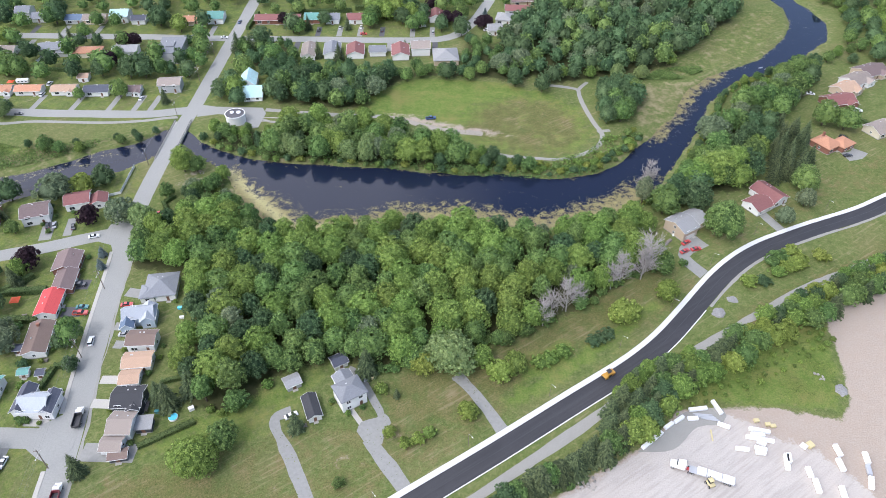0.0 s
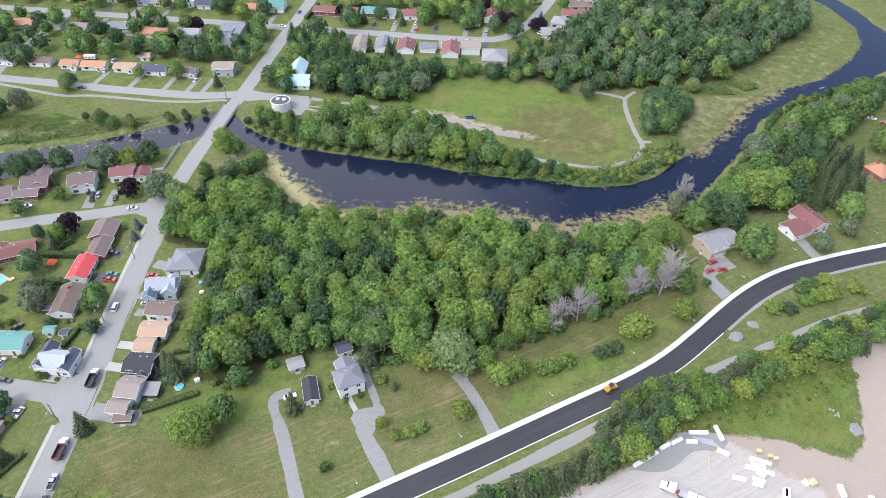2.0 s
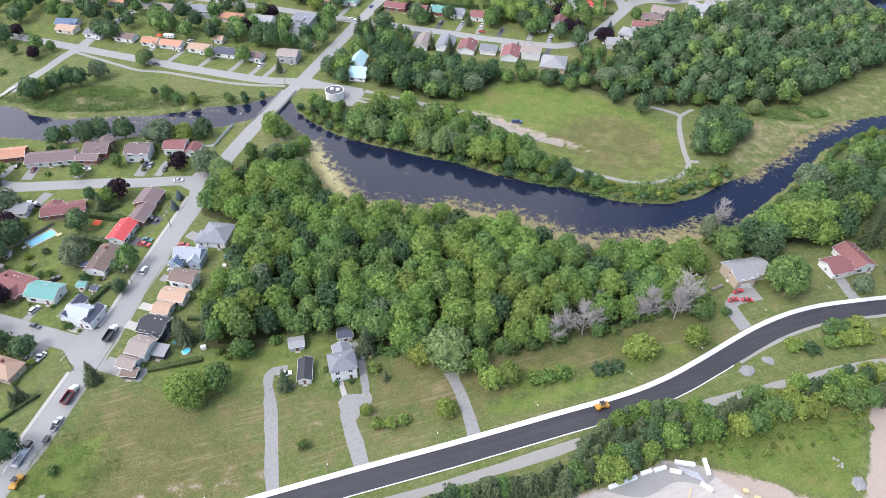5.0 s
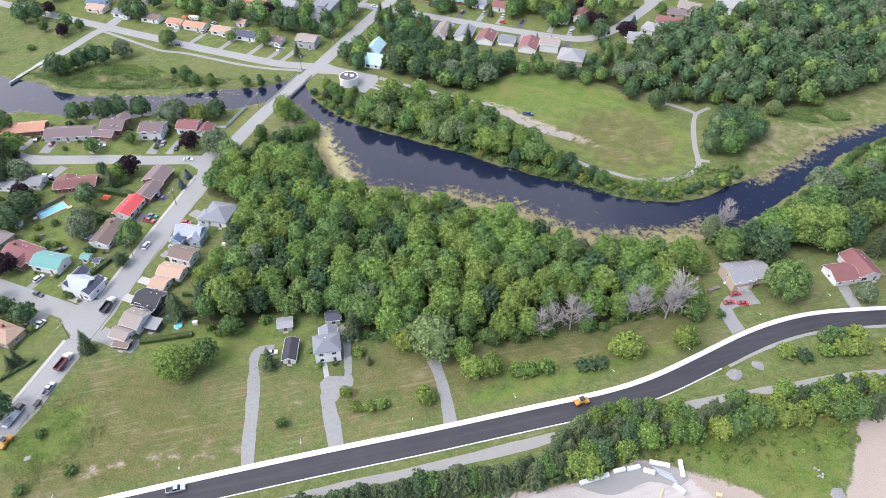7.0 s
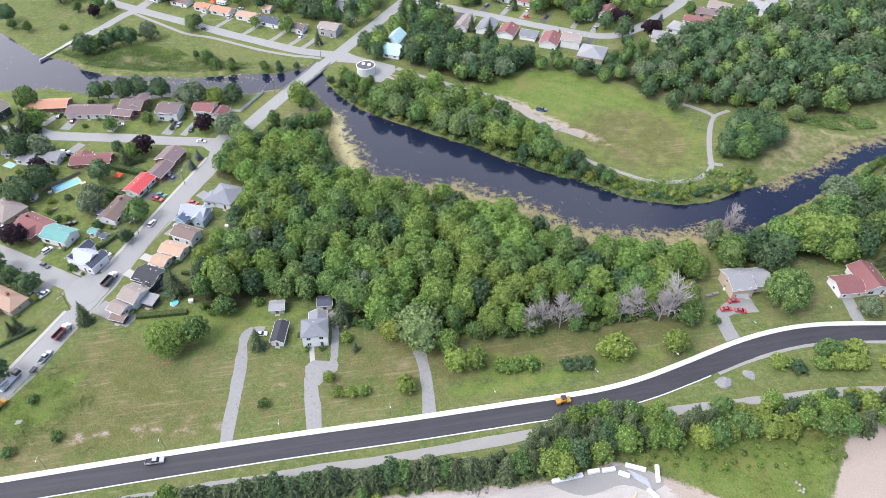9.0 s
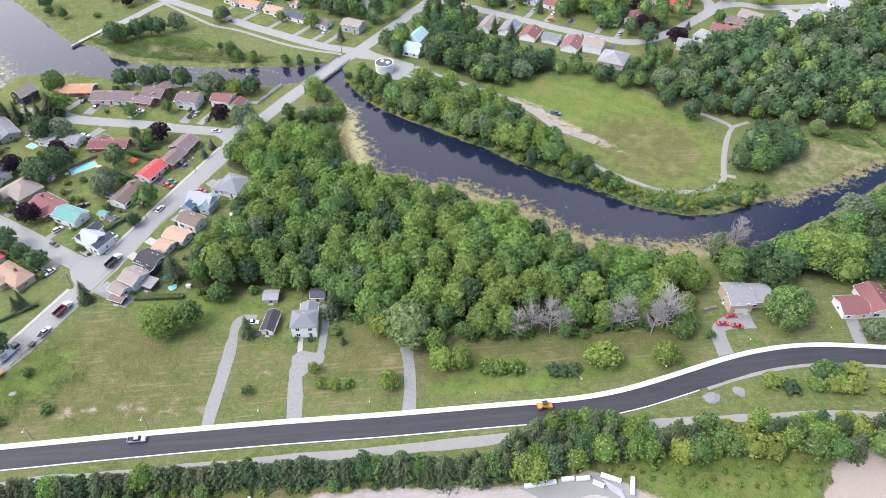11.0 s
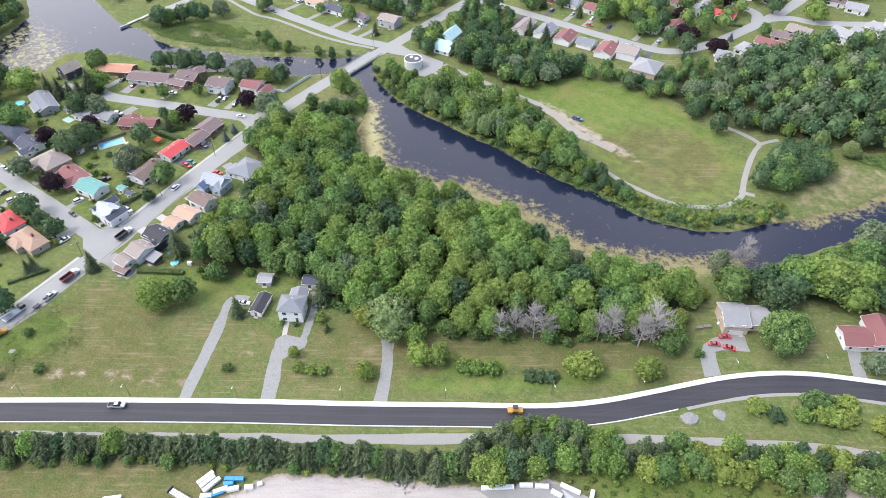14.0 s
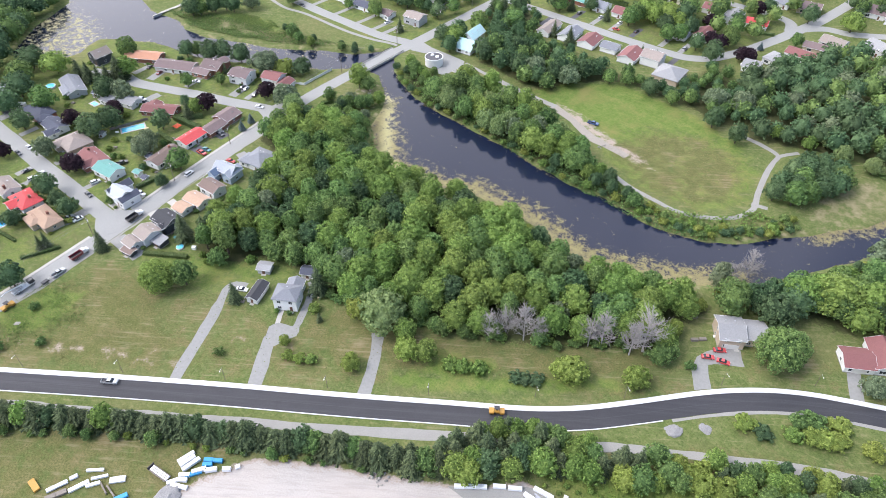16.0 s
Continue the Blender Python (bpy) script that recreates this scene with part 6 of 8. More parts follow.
def house(label, x, y, rot, blocks, roof, wall="white", pitch=22, trim="trim_white", door="door_brown", chimney=None, front=-1, garage=None, category="house", name="house", windows=True, group="", vents=2):
    """blocks: dx, dy, width, depth, eaves height, roof kind. Local x runs along rot; the front looks along -y (front=-1) or +y."""
    gx_, gy_, gz_ = (1.14, 1.2, 1.14) if y > 395 else (1.05, 1.14, 1.1) if category == "house" else (1.0, 1.0, 1.0)
    hs = thing(name, label, category, pose(x, y, 0, 0, 0, rot) @ Matrix.Diagonal((gx_, gy_, gz_, 1)), group)
    HOMES.append((x, y, rot, blocks[0][2] * gx_, blocks[0][3] * gy_, front, category))
    rs = random.Random(int(x * 7 + y * 13))
    for bi, (dx, dy, w, d, h, kind, *own) in enumerate(blocks):
        at = pose(dx, dy, 0)
        bm = B()
        t = math.tan(radians(pitch))
        if kind == "gx":
            prism(bm, [(-d / 2, -0.2), (d / 2, -0.2), (d / 2, h - 0.01), (0, h + d / 2 * t - 0.02), (-d / 2, h - 0.01)], -w / 2, w / 2, "x")
        elif kind == "gy":
            prism(bm, [(-w / 2, -0.2), (w / 2, -0.2), (w / 2, h - 0.01), (0, h + w / 2 * t - 0.02), (-w / 2, h - 0.01)], -d / 2, d / 2, "y")
        else:
            box(bm, -w / 2, w / 2, -d / 2, d / 2, -0.2, h - 0.005 + (0.0 if kind != "shed" else 0.0))
        part("wall", bm, M["wall_" + wall], hs).matrix_basis = at
        part("foundation", box(B(), -w / 2 - 0.03, w / 2 + 0.03, -d / 2 - 0.03, d / 2 + 0.03, -0.25, 0.28), M["foundation"], hs).matrix_basis = at
        ro = part("roof", roof_bm(w, d, h, kind, pitch), M["roof_" + (own[0] if own else roof)], hs)
        ro.matrix_basis = at
        if kind in ("gx", "gy"):
            # white barge boards and gutters below the roof's edge
            bm = B()
            o = 0.45
            run, lng = (d / 2, w / 2) if kind == "gx" else (w / 2, d / 2)
            e = h - o * t
            for s in (-1, 1):
                prism(bm, [(s * (run + o + 0.01), e - 0.02), (s * (run + o + 0.11), e - 0.02), (s * (run + o + 0.11), e + 0.11), (s * (run + o + 0.01), e + 0.11)], -lng - o, lng + o, "x" if kind == "gx" else "y")
                prism(bm, [(-run - o, e + 0.0), (0, h + run * t + 0.0), (run + o, e + 0.0), (run + o, e + 0.15), (0, h + run * t + 0.15), (-run - o, e + 0.15)], s * (lng + o + 0.01), s * (lng + o + 0.07), "x" if kind == "gx" else "y")
            part("fascia", bm, M[trim], hs).matrix_basis = at
        if bi == 0:
            for i in range(vents):
                vx, vy = (rs.uniform(-0.3, 0.3) * w, 0.22 * d) if kind != "gy" else (0.22 * w, rs.uniform(-0.3, 0.3) * d)
                run = d / 2 if kind != "gy" else w / 2
                vz = h + (run - (abs(vy) if kind != "gy" else abs(vx))) * t if kind != "flat" else h + 0.2
                part("roof_vent", box(B(), -0.22, 0.22, -0.22, 0.22, -0.15, 0.42, 0.05), M["metal"], ro).matrix_basis = pose(vx, vy, vz)
            if chimney:
                cx, cy = chimney[0] * w / 2, chimney[1] * d / 2
                bm = box(B(), -0.42, 0.42, -0.42, 0.42, 0.5 * h, h + min(w, d) / 2 * t + 1.0)
                box(bm, -0.5, 0.5, -0.5, 0.5, h + min(w, d) / 2 * t + 1.0, h + min(w, d) / 2 * t + 1.15)
                part("chimney", bm, M["brick_red"], ro).matrix_basis = pose(cx, cy, 0)
        if not windows:
            continue
        floors = [1.55] if h < 4.2 else [1.5, 4.15]
        for fz in floors:
            for side in (-1, 1):
                far_off = group == "distant houses" or y > 330
                if far_off and side != front:
                    continue
                n_ = max(1, int(w / (4.0 if y < 330 else 4.8)))
                for i in range(n_):
                    u = (i + 0.5) / n_ * w - w / 2
                    m = at @ pose(u, side * d / 2, fz, 0, 0, 0 if side < 0 else 180)
                    if fz < 2 and side == front and i == n_ // 2 and bi == 0:
                        door_part(hs, at @ pose(u, side * d / 2, 0, 0, 0, 0 if side < 0 else 180), door)
                        continue
                    opening(hs, (2.1, 1.3) if (side == front and i == 0 and w > 9) else (1.3, 1.15), m)
                n_ = max(1, int(d / 5.5))
                for i in range(n_):
                    u = (i + 0.5) / n_ * d - d / 2
                    opening(hs, (0.9, 1.0), at @ pose(side * w / 2, u, fz, 0, 0, 90 * side))
    if garage is not None:
        gx, gy, gr, gw = garage
        garage_part(hs, pose(gx, gy, 0, 0, 0, gr), gw)
    return hs


def shed(label, x, y, rot, w, d, h, roof, wall, kind="gx", pitch=24, name="shed"):
    s = house(label, x, y, rot, [(0, 0, w, d, h, kind)], roof, wall, pitch, category="shed", name=name, windows=False, vents=0)
    door_part(s, pose(0, -d / 2, 0), "door_brown", 1.2, min(2.0, h - 0.3))
    return s


# west of the street
house("one-storey house with a mauve shingle roof and brick walls", -154.3, 214.6, 8, [(0, 0, 9.2, 9.4, 2.8, "gy"), (1.6, -10.0, 7.2, 10.0, 2.6, "gy")], "mauve", "brick", 20, garage=(5.2, -9.5, 90, 2.6), front=1)
house("one-storey white house with a bright red roof", -151.9, 190.8, 97, [(0, 0, 12.6, 6.6, 2.8, "gx")], "red", "white", 20, front=-1)
house("long white bungalow with a brown shingle roof", -148.4, 172.6, 100, [(0, 0, 14.6, 7.0, 2.8, "gx")], "brown", "white", 20, chimney=(0.6, 0.1), front=-1)
house("white house with a teal-green metal roof", -157.9, 149.4, 6, [(0, 0, 11.6, 7.2, 3.4, "gx")], "teal", "white", 24)
house("white farmhouse with steep dark blue and silver gables", -135.9, 142.5, 2, [(0, 0, 8.4, 6.6, 4.4, "gx"), (-4.2, 1.6, 4.4, 9.4, 4.2, "gy", "navy"), (4.4, 0.4, 3.6, 7.6, 4.0, "gy", "navy")], "silver", "white", 34, front=-1, trim="trim_white")
house("house with a broad grey shingle roof", -244.2, 180.2, -16, [(0, 0, 19.0, 8.2, 2.8, "gx"), (3.5, -3.4, 9, 5, 2.6, "gx")], "grey", "grey", 20)
house("bungalow with a dark navy hip roof", -232.8, 154.6, 2, [(0, 0, 16.2, 8.2, 2.8, "hip"), (7.4, -1.6, 5.4, 6.0, 2.6, "hip")], "navy", "brick", 24)
house("bungalow with a navy gable roof and white gable end", -213.6, 153.2, -3, [(0, 0, 11.6, 7.4, 2.8, "gx"), (4.4, -3.8, 5.4, 5.2, 2.7, "gy")], "navy", "white", 22)
house("house with a grey-brown hip roof and wings", -192.3, 151.6, -5, [(0, 0, 13.6, 10.6, 2.8, "hip"), (-3.4, -4.6, 5.6, 6.0, 2.7, "gy")], "taupe", "tan", 22, garage=(-3.4, -7.62, 0, 2.4))
house("brick bungalow with a maroon shingle roof", -173.0, 150.4, -3, [(0, 0, 13.8, 7.6, 2.8, "gx"), (2.6, -3.8, 6.2, 5.0, 2.7, "gy")], "maroon", "brick", 20, chimney=(-0.6, 0.1))
house("white bungalow with a taupe roof and brick chimney", -182.9, 112.8, -2, [(0, 0, 11.4, 7.0, 2.8, "gx")], "taupe", "white", 24, chimney=(0.7, -0.4), front=1)
RED_HIP = house("white house with a red hip roof carrying dark solar panels", -165.9, 113.8, -2, [(0, 0, 12.4, 7.8, 3.0, "hip"), (-1.0, -4.4, 6.0, 4.6, 2.9, "gy")], "red", "white", 26, chimney=(0.5, 0.2), front=1)
house("bungalow with a tan hip roof", -148.1, 113.0, -2, [(0, 0, 15.0, 6.8, 2.8, "hip"), (-2.0, -3.6, 7.4, 4.6, 2.7, "hip")], "tan", "tan", 24, chimney=(0.2, 0.3), front=1)
house("dark two-storey house with a white-framed gable", -262.0, 207.6, 2, [(0, 0, 8.4, 8.6, 4.8, "gy")], "taupe", "charcoal", 30)
house("long brick bungalow with an orange-brown roof", -244.6, 225.0, 30, [(0, 0, 19.8, 8.0, 2.8, "gx")], "orange", "brick", 18)
house("long white bungalow with a mauve-brown roof", -219.8, 230.0, 26, [(0, 0, 21.5, 8.4, 2.8, "gx")], "mauve", "white", 20, garage=(-7.6, -4.22, 0, 4.4))
house("split-level house with a mauve-brown gable roof", -203.2, 242.0, 16, [(1.0, 1.0, 11.0, 9.6, 3.4, "gx"), (2.6, 3.0, 6.0, 10.0, 3.6, "gy"), (-1.2, -6.0, 9.6, 5.4, 2.7, "gx")], "mauve", "brick", 22)
house("two-storey white house with a mauve roof and long balcony", -180.6, 246.0, 18, [(0, 0, 10.6, 8.8, 4.6, "gx")], "mauve", "white", 20)
house("split house with mauve roofs and white trim", -166.0, 256.0, 16, [(0, 0, 9.8, 7.6, 3.8, "gx"), (8.6, -1.6, 6.6, 6.4, 2.8, "gy")], "maroon", "white", 22)
house("low house with a maroon shingle roof", -186.4, 196.6, 30, [(0, 0, 17.2, 7.2, 2.7, "gx"), (-4.5, 2.5, 6, 5, 2.7, "gy")], "maroon", "brick", 18, front=1)
house("house with a light grey roof and white gable", -206.0, 190.8, 14, [(0, 0, 9.0, 6.4, 2.8, "gx"), (-10.4, -2.0, 8.0, 7.4, 2.8, "gx")], "light_grey", "white", 22, front=1)
house("house with a blue-grey roof among garden trees", -318, 368, 10, [(0, 0, 13, 8, 2.8, "gx"), (4, -3.4, 6, 4.6, 2.6, "gy")], "blue", "white", 22)
# east of the street
house("house with a broad slate-grey hip roof", -111.1, 200.4, 8, [(0, 0, 11.2, 11.0, 3.0, "hip"), (-4.6, -2.6, 5.0, 6.2, 2.7, "hip")], "grey", "white", 22, garage=(-7.15, -2.6, -90, 2.4))
house("pale blue-grey gabled house with silver metal roofs", -114.6, 184.2, 10, [(0, 0, 10.2, 5.6, 4.4, "gx"), (-3.6, -3.2, 4.2, 5.4, 3.4, "gy", "blue"), (3.4, -0.6, 4.6, 7.2, 4.0, "gy")], "silver", "blue", 36)
house("white house with a brown shingle roof", -109.5, 171.8, 2, [(0, 0, 9.4, 6.0, 3.8, "gx")], "brown", "white", 24)
house("white house with light tan shingle roofs", -108.2, 162.2, 6, [(0, 0, 9.2, 5.8, 3.0, "gx"), (-1.2, -6.4, 6.0, 5.0, 2.6, "gx")], "tan", "white", 20)
house("charcoal house with a black shingle roof", -105.4, 145.0, 4, [(0, 0, 9.2, 7.2, 4.2, "gx"), (2.4, -2.4, 3.4, 4.6, 4.0, "gy")], "black", "charcoal", 24, trim="trim_white")
house("white two-level house with taupe shingle roofs", -104.4, 134.9, 0, [(0, 0, 7.0, 7.2, 3.8, "gx"), (-1.0, -6.0, 6.0, 4.8, 2.6, "gx")], "taupe", "white", 24)
shed("grey timber deck roof beside a house", -97.9, 136.0, 6, 5.0, 4.6, 2.4, "light_grey", "charcoal", "shed", name="carport")
shed("dark brown timber lean-to shed", -102.6, 124.4, 10, 5.4, 3.4, 2.2, "brown", "charcoal", "gx", 14)
# the open lots above the fresh road
house("white two-storey house with a grey hip roof", -30.8, 147.4, 31, [(0, 0, 8.6, 6.8, 5.4, "hip"), (0.8, 5.6, 5.6, 5.2, 3.6, "gy")], "grey", "white", 24)
house("narrow white garage with a black gable roof", -43.4, 142.8, 22, [(0, 0, 4.4, 9.4, 2.7, "gy")], "black", "white", 26, category="garage", name="garage", vents=0)
shed("small grey metal-roofed shed", -51.8, 153.6, 30, 5.0, 4.4, 2.5, "light_grey", "grey", "gx", 16)
shed("white shed with a dark roof", -36.5, 163.0, 30, 5.0, 4.6, 2.6, "navy", "white", "gx", 24)
# above the river bend
house("tan house with a worn pale grey metal roof", 109.2, 240.6, 33, [(-3.6, 0, 8.4, 9.8, 4.6, "gx"), (4.6, 0.8, 8.0, 8.0, 3.6, "gx")], "light_grey", "tan", 20, garage=(-3.4, -4.92, 0, 5.0))
house("white house with maroon roofs and two wings", 150.0, 259.0, 31, [(4.8, 1.6, 9.4, 12.0, 3.2, "gy"), (-5.0, -0.6, 9.6, 8.0, 2.8, "gx")], "maroon", "white", 22, garage=(-5.0, -4.62, 0, 4.6))
house("brick house with an orange hip roof and side wing", 199.4, 306.2, 32, [(-1.0, 1.0, 9.4, 9.4, 3.0, "hip"), (6.4, -3.0, 9.0, 6.4, 2.7, "hip")], "orange", "brick", 28, chimney=(0.2, 0.6))
for lab, x, y, r, w, d, roof, wall in (("low house with a maroon shingle roof", 222.9, 351, 16, 15.5, 9.5, "maroon", "brick"), ("house with a tan shingle roof", 232.6, 364.6, 32, 13, 9, "tan", "tan"), ("house with a taupe roof and white gable", 243.6, 375, 30, 15, 10, "taupe", "white"),
                                       ("house with a mauve-brown roof", 256.6, 386, 24, 16, 11, "mauve", "tan"), ("house with a taupe roof beside a hedge", 234, 322, 26, 15, 9, "taupe", "cream")):
    house(lab, x, y, r, [(0, 0, w, d, 3.0, "gx"), (w * 0.28, -d * 0.42, 6, 5, 2.8, "gy")], roof, wall, 24)
# beyond the river
house("white gabled house with pale teal metal roofs", -108.2, 361.6, 6, [(-1.8, 5.4, 8.0, 12.4, 4.6, "gy"), (1.4, -5.0, 9.8, 9.4, 2.8, "gx")], "pale_teal", "white", 38)
for i, (x, w, d, roof, wall, kind) in enumerate(((-249, 10, 6.4, "orange", "white", "gx"), (-234.2, 13.4, 6.6, "orange", "white", "gx"), (-214.3, 12.4, 6.8, "tan", "white", "gx"), (-195.4, 12.8, 7.4, "navy", "white", "gx"), (-174.9, 7.6, 6.4, "mauve", "white", "gx"), (-268, 12, 6.6, "brown", "white", "gx"), (-290, 12, 7, "grey", "white", "gx"), (-312, 12, 7, "tan", "cream", "gx"))):
    house(f"small bungalow with a {roof} roof facing the street".replace("navy", "dark blue"), x, 359.6 + 0.3 * (i % 3), 3, [(0, 0, w, d, 2.7, kind)] + ([(w * 0.3, -d * 0.45, 3.6, 3.0, 2.6, "gy")] if i % 2 == 0 else []), roof, wall, 22, group="bungalows along the street")
house("grey two-storey house with a balcony", -155.2, 364.6, 6, [(0, 0, 11.4, 8.2, 4.6, "gx")], "taupe", "grey", 20)
shed("small cream shed with a tan roof", -209.2, 375.2, 6, 5.6, 6.0, 2.8, "tan", "white")
house("grey-roofed house behind a hedge", -241.6, 409.4, 6, [(0, 0, 12, 8, 4.4, "gx"), (7.6, -1.4, 7, 7, 2.8, "gx")], "grey", "grey", 22, front=1)
house("long bungalow with an orange-brown roof", -218.6, 407.4, 4, [(0, 0, 14, 7.4, 2.8, "hip")], "orange", "cream", 22, front=1)
house("white house with a pale grey roof", -195.4, 408.0, 6, [(0, 0, 12.6, 8.0, 3.6, "gx")], "light_grey", "white", 18, front=1)
house("two-storey apartment block with a flat grey roof", -166.4, 406.6, 4, [(0, 0, 13.0, 19.0, 6.0, "flat")], "grey", "grey", category="apartment building", name="apartment_building", front=1)
for i, (x, y, w, d, roof, wall, h) in enumerate(((-282, 463, 8, 9, "grey", "white", 5.0), (-270, 459, 8, 8, "grey", "white", 2.8), (-245.6, 456.5, 10, 7.6, "blue", "grey", 2.8), (-232.5, 456.7, 12.6, 8, "taupe", "tan", 2.8), (-216.2, 460, 10, 10, "pale_teal", "white", 4.2), (-202.7, 456, 8, 7, "navy", "white", 2.8), (-167.2, 455, 11, 7.4, "orange", "tan", 2.8), (-151.7, 459, 9, 10, "teal", "white", 3.6))):
    house(f"house with a {roof} roof behind a front lawn".replace("pale_teal", "pale blue"), x, y, 3, [(0, 0, w, d, h, "gx")], roof, wall, 24, group="houses of the far street")
for i, (x, y, w, d, roof, wall, h) in enumerate(((-110, 458, 26, 8, "maroon", "brick", 2.8), (-87, 460, 8.6, 9, "teal", "brick", 2.8), (-73.3, 459.5, 7.6, 9, "grey", "white", 2.8), (-58.2, 459.7, 9, 9, "maroon", "white", 2.8), (-14.3, 456.5, 7, 10, "grey", "white", 2.8), (-3.5, 463, 8, 10, "maroon", "white", 3.4), (-38, 474, 8, 7, "light_grey", "white", 2.6))):
    house(f"house with a {roof} roof behind a front lawn", x, y, 1, [(0, 0, w, d, h, "gx" if i != 5 else "gy")], roof, wall, 24, group="houses of the far street")
for i, (x, y, w, d, roof, wall, h, kind) in enumerate(((-82.4, 409.4, 7, 14.5, "taupe", "white", 2.8, "gy"), (-68, 411, 8.4, 13, "grey", "white", 2.8, "gy"), (-53.5, 410.2, 9, 11.6, "maroon", "white", 2.8, "gy"), (-39.8, 411.2, 8.6, 7.4, "grey", "white", 2.8, "gx"), (-25.4, 409.2, 9, 12.4, "maroon", "white", 3.0, "gy"), (-13, 413, 10, 9, "taupe", "white", 4.6, "gx"), (2.6, 403.2, 13, 13.6, "light_grey", "tan", 3.0, "hip"))):
    house(f"house with a {roof} roof backing onto trees".replace("light_grey", "light grey"), x, y, 4, [(0, 0, w, d, h, kind)], roof, wall, 22, front=1, group="houses above the meadow")
for i, (x, y, r, w, d, roof, wall, kind) in enumerate(((15.8, 500.5, 10, 11.4, 8, "red", "white", "gx"), (43, 460, -12, 9.6, 10, "light_grey", "white", "hip"), (52.4, 475, -4, 14, 8.4, "maroon", "white", "gx"), (62.5, 504, -8, 12, 9.6, "taupe", "white", "gx"), (56.7, 490.6, 6, 13, 7, "mauve", "tan", "gx"), (35, 443.4, 4, 8, 9, "light_grey", "white", "gx"), (0.3, 500, 6, 9, 12, "light_grey", "white", "gy"), (-15.6, 504, 4, 9, 9, "maroon", "white", "gx"))):
    house(f"suburban house with a {roof} roof near a street bend".replace("light_grey", "light grey"), x, y, r, [(0, 0, w, d, 2.9, kind)], roof, wall, 22, group="houses at the street bend")
for i, (x, y, r, w, d, roof, wall, kind) in enumerate(((69.4, 568, 4, 12, 12, "mauve", "white", "gx"), (16.4, 542, 6, 10, 8, "grey", "white", "gx"), (34, 546, 8, 12, 11, "mauve", "tan", "gx"), (84, 562, 4, 11, 9, "light_grey", "white", "gx"), (-74.4, 500, 4, 10, 9, "grey", "white", "gx"), (-50, 504, 2, 11, 8, "maroon", "white", "gx"), (-100, 506, 2, 12, 8, "taupe", "white", "gx"), (-34, 505, 4, 9, 9, "tan", "cream", "gx"), (-60, 548, 2, 11, 8, "grey", "white", "gx"), (-20, 548, 3, 11, 8, "brown", "cream", "gx"))):
    house(f"distant house with a {roof} roof among trees".replace("light_grey", "light grey"), x, y, r, [(0, 0, w, d, 3.0, kind)], roof, wall, 24, group="distant houses")
for i in range(10):
    house("distant house among garden trees", -160 - 19 * i, 506 + 2 * math.sin(i * 2.1), 3, [(0, 0, 10 + 2 * math.sin(i), 8, 3.0, "gx")], ("grey", "taupe", "maroon", "navy", "light_grey")[i % 5], ("white", "cream", "white", "grey")[i % 4], 24, group="distant houses")
for i in range(6):
    house("distant house among garden trees", -306 - 20 * i, 458 + 3 * math.sin(i * 1.7), 3, [(0, 0, 11, 8, 3.0, "gx")], ("grey", "mauve", "taupe", "navy", "orange")[i % 5], ("white", "cream", "grey")[i % 3], 24, group="distant houses")
for i in range(6):
    house("distant house among garden trees", -270 - 19 * i, 408 + 3 * math.sin(i * 1.3), 3, [(0, 0, 11, 8, 2.9, "gx")], ("taupe", "grey", "orange", "mauve")[i % 4], ("white", "cream", "grey")[i % 3], 22, front=1, group="distant houses")
for x, y, r, w, d in ((86, 511, -24, 11, 9), (96, 516, -30, 10, 10), (104, 530, -34, 12, 9), (113, 548, -36, 12, 10)):
    house("white town house with a pale grey roof by the woods", x, y, r, [(0, 0, w, d, 4.6, "gx"), (-w * 0.2, -d * 0.4, 4.4, 5, 4.4, "gy")], "light_grey", "white", 26, group="town houses by the woods")
# side street to the west, further rows
for i, (x, y) in enumerate(((-268, 152), (-292, 154), (-318, 158), (-210, 112), (-236, 114), (-262, 116), (-290, 118), (-150, 80), (-178, 82), (-206, 84), (-150, 48), (-180, 50))):
    house("bungalow on a side street lawn", x, y, -4, [(0, 0, 13 + (i % 3), 8, 2.8, "gx" if i % 2 else "hip")], ("grey", "maroon", "taupe", "navy", "tan")[i % 5], ("white", "brick", "cream")[i % 3], 22, front=1 if y < 131 else -1, group="bungalows of the side street")
for lab, x, y, r, w, d, h, roof, wall in (("small shed with a teal roof", -147.5, 157.6, 10, 3.2, 2.6, 2.2, "teal", "white"), ("tiny white shed with a dark roof", -141.5, 157.4, 8, 2.4, 2.4, 2.0, "navy", "white"), ("white round-topped garden shed", -190.5, 165, 20, 2.6, 2.6, 2.0, "light_grey", "white"), ("grey garden pavilion with a dark roof", -154.2, 168.5, 8, 3.0, 2.6, 2.2, "navy", "charcoal"),
                                          ("small shed with a grey roof beside a pool", -200, 174.4, 30, 3.0, 2.4, 2.0, "light_grey", "grey"), ("grey shed with a dark roof", -228.4, 184.6, 20, 3.6, 3.0, 2.3, "navy", "grey"), ("long grey garden shed under trees", -122.4, 239.6, 10, 4.2, 8.4, 2.4, "light_grey", "grey")):
    shed(lab, x, y, r, w, d, h, roof, wall)
bm = B()
for i in range(3):
    for j in range(2):
        box(bm, -3.4 + i * 1.35, -2.15 + i * 1.35, -1.0 + j * 1.05, -0.02 + j * 1.05, 0.0, 0.06)
part("solar_panel", bm, M["glass"], RED_HIP, "dark solar panels").matrix_basis = pose(0.3, -3.2, 3.82, 26, 0, 0)

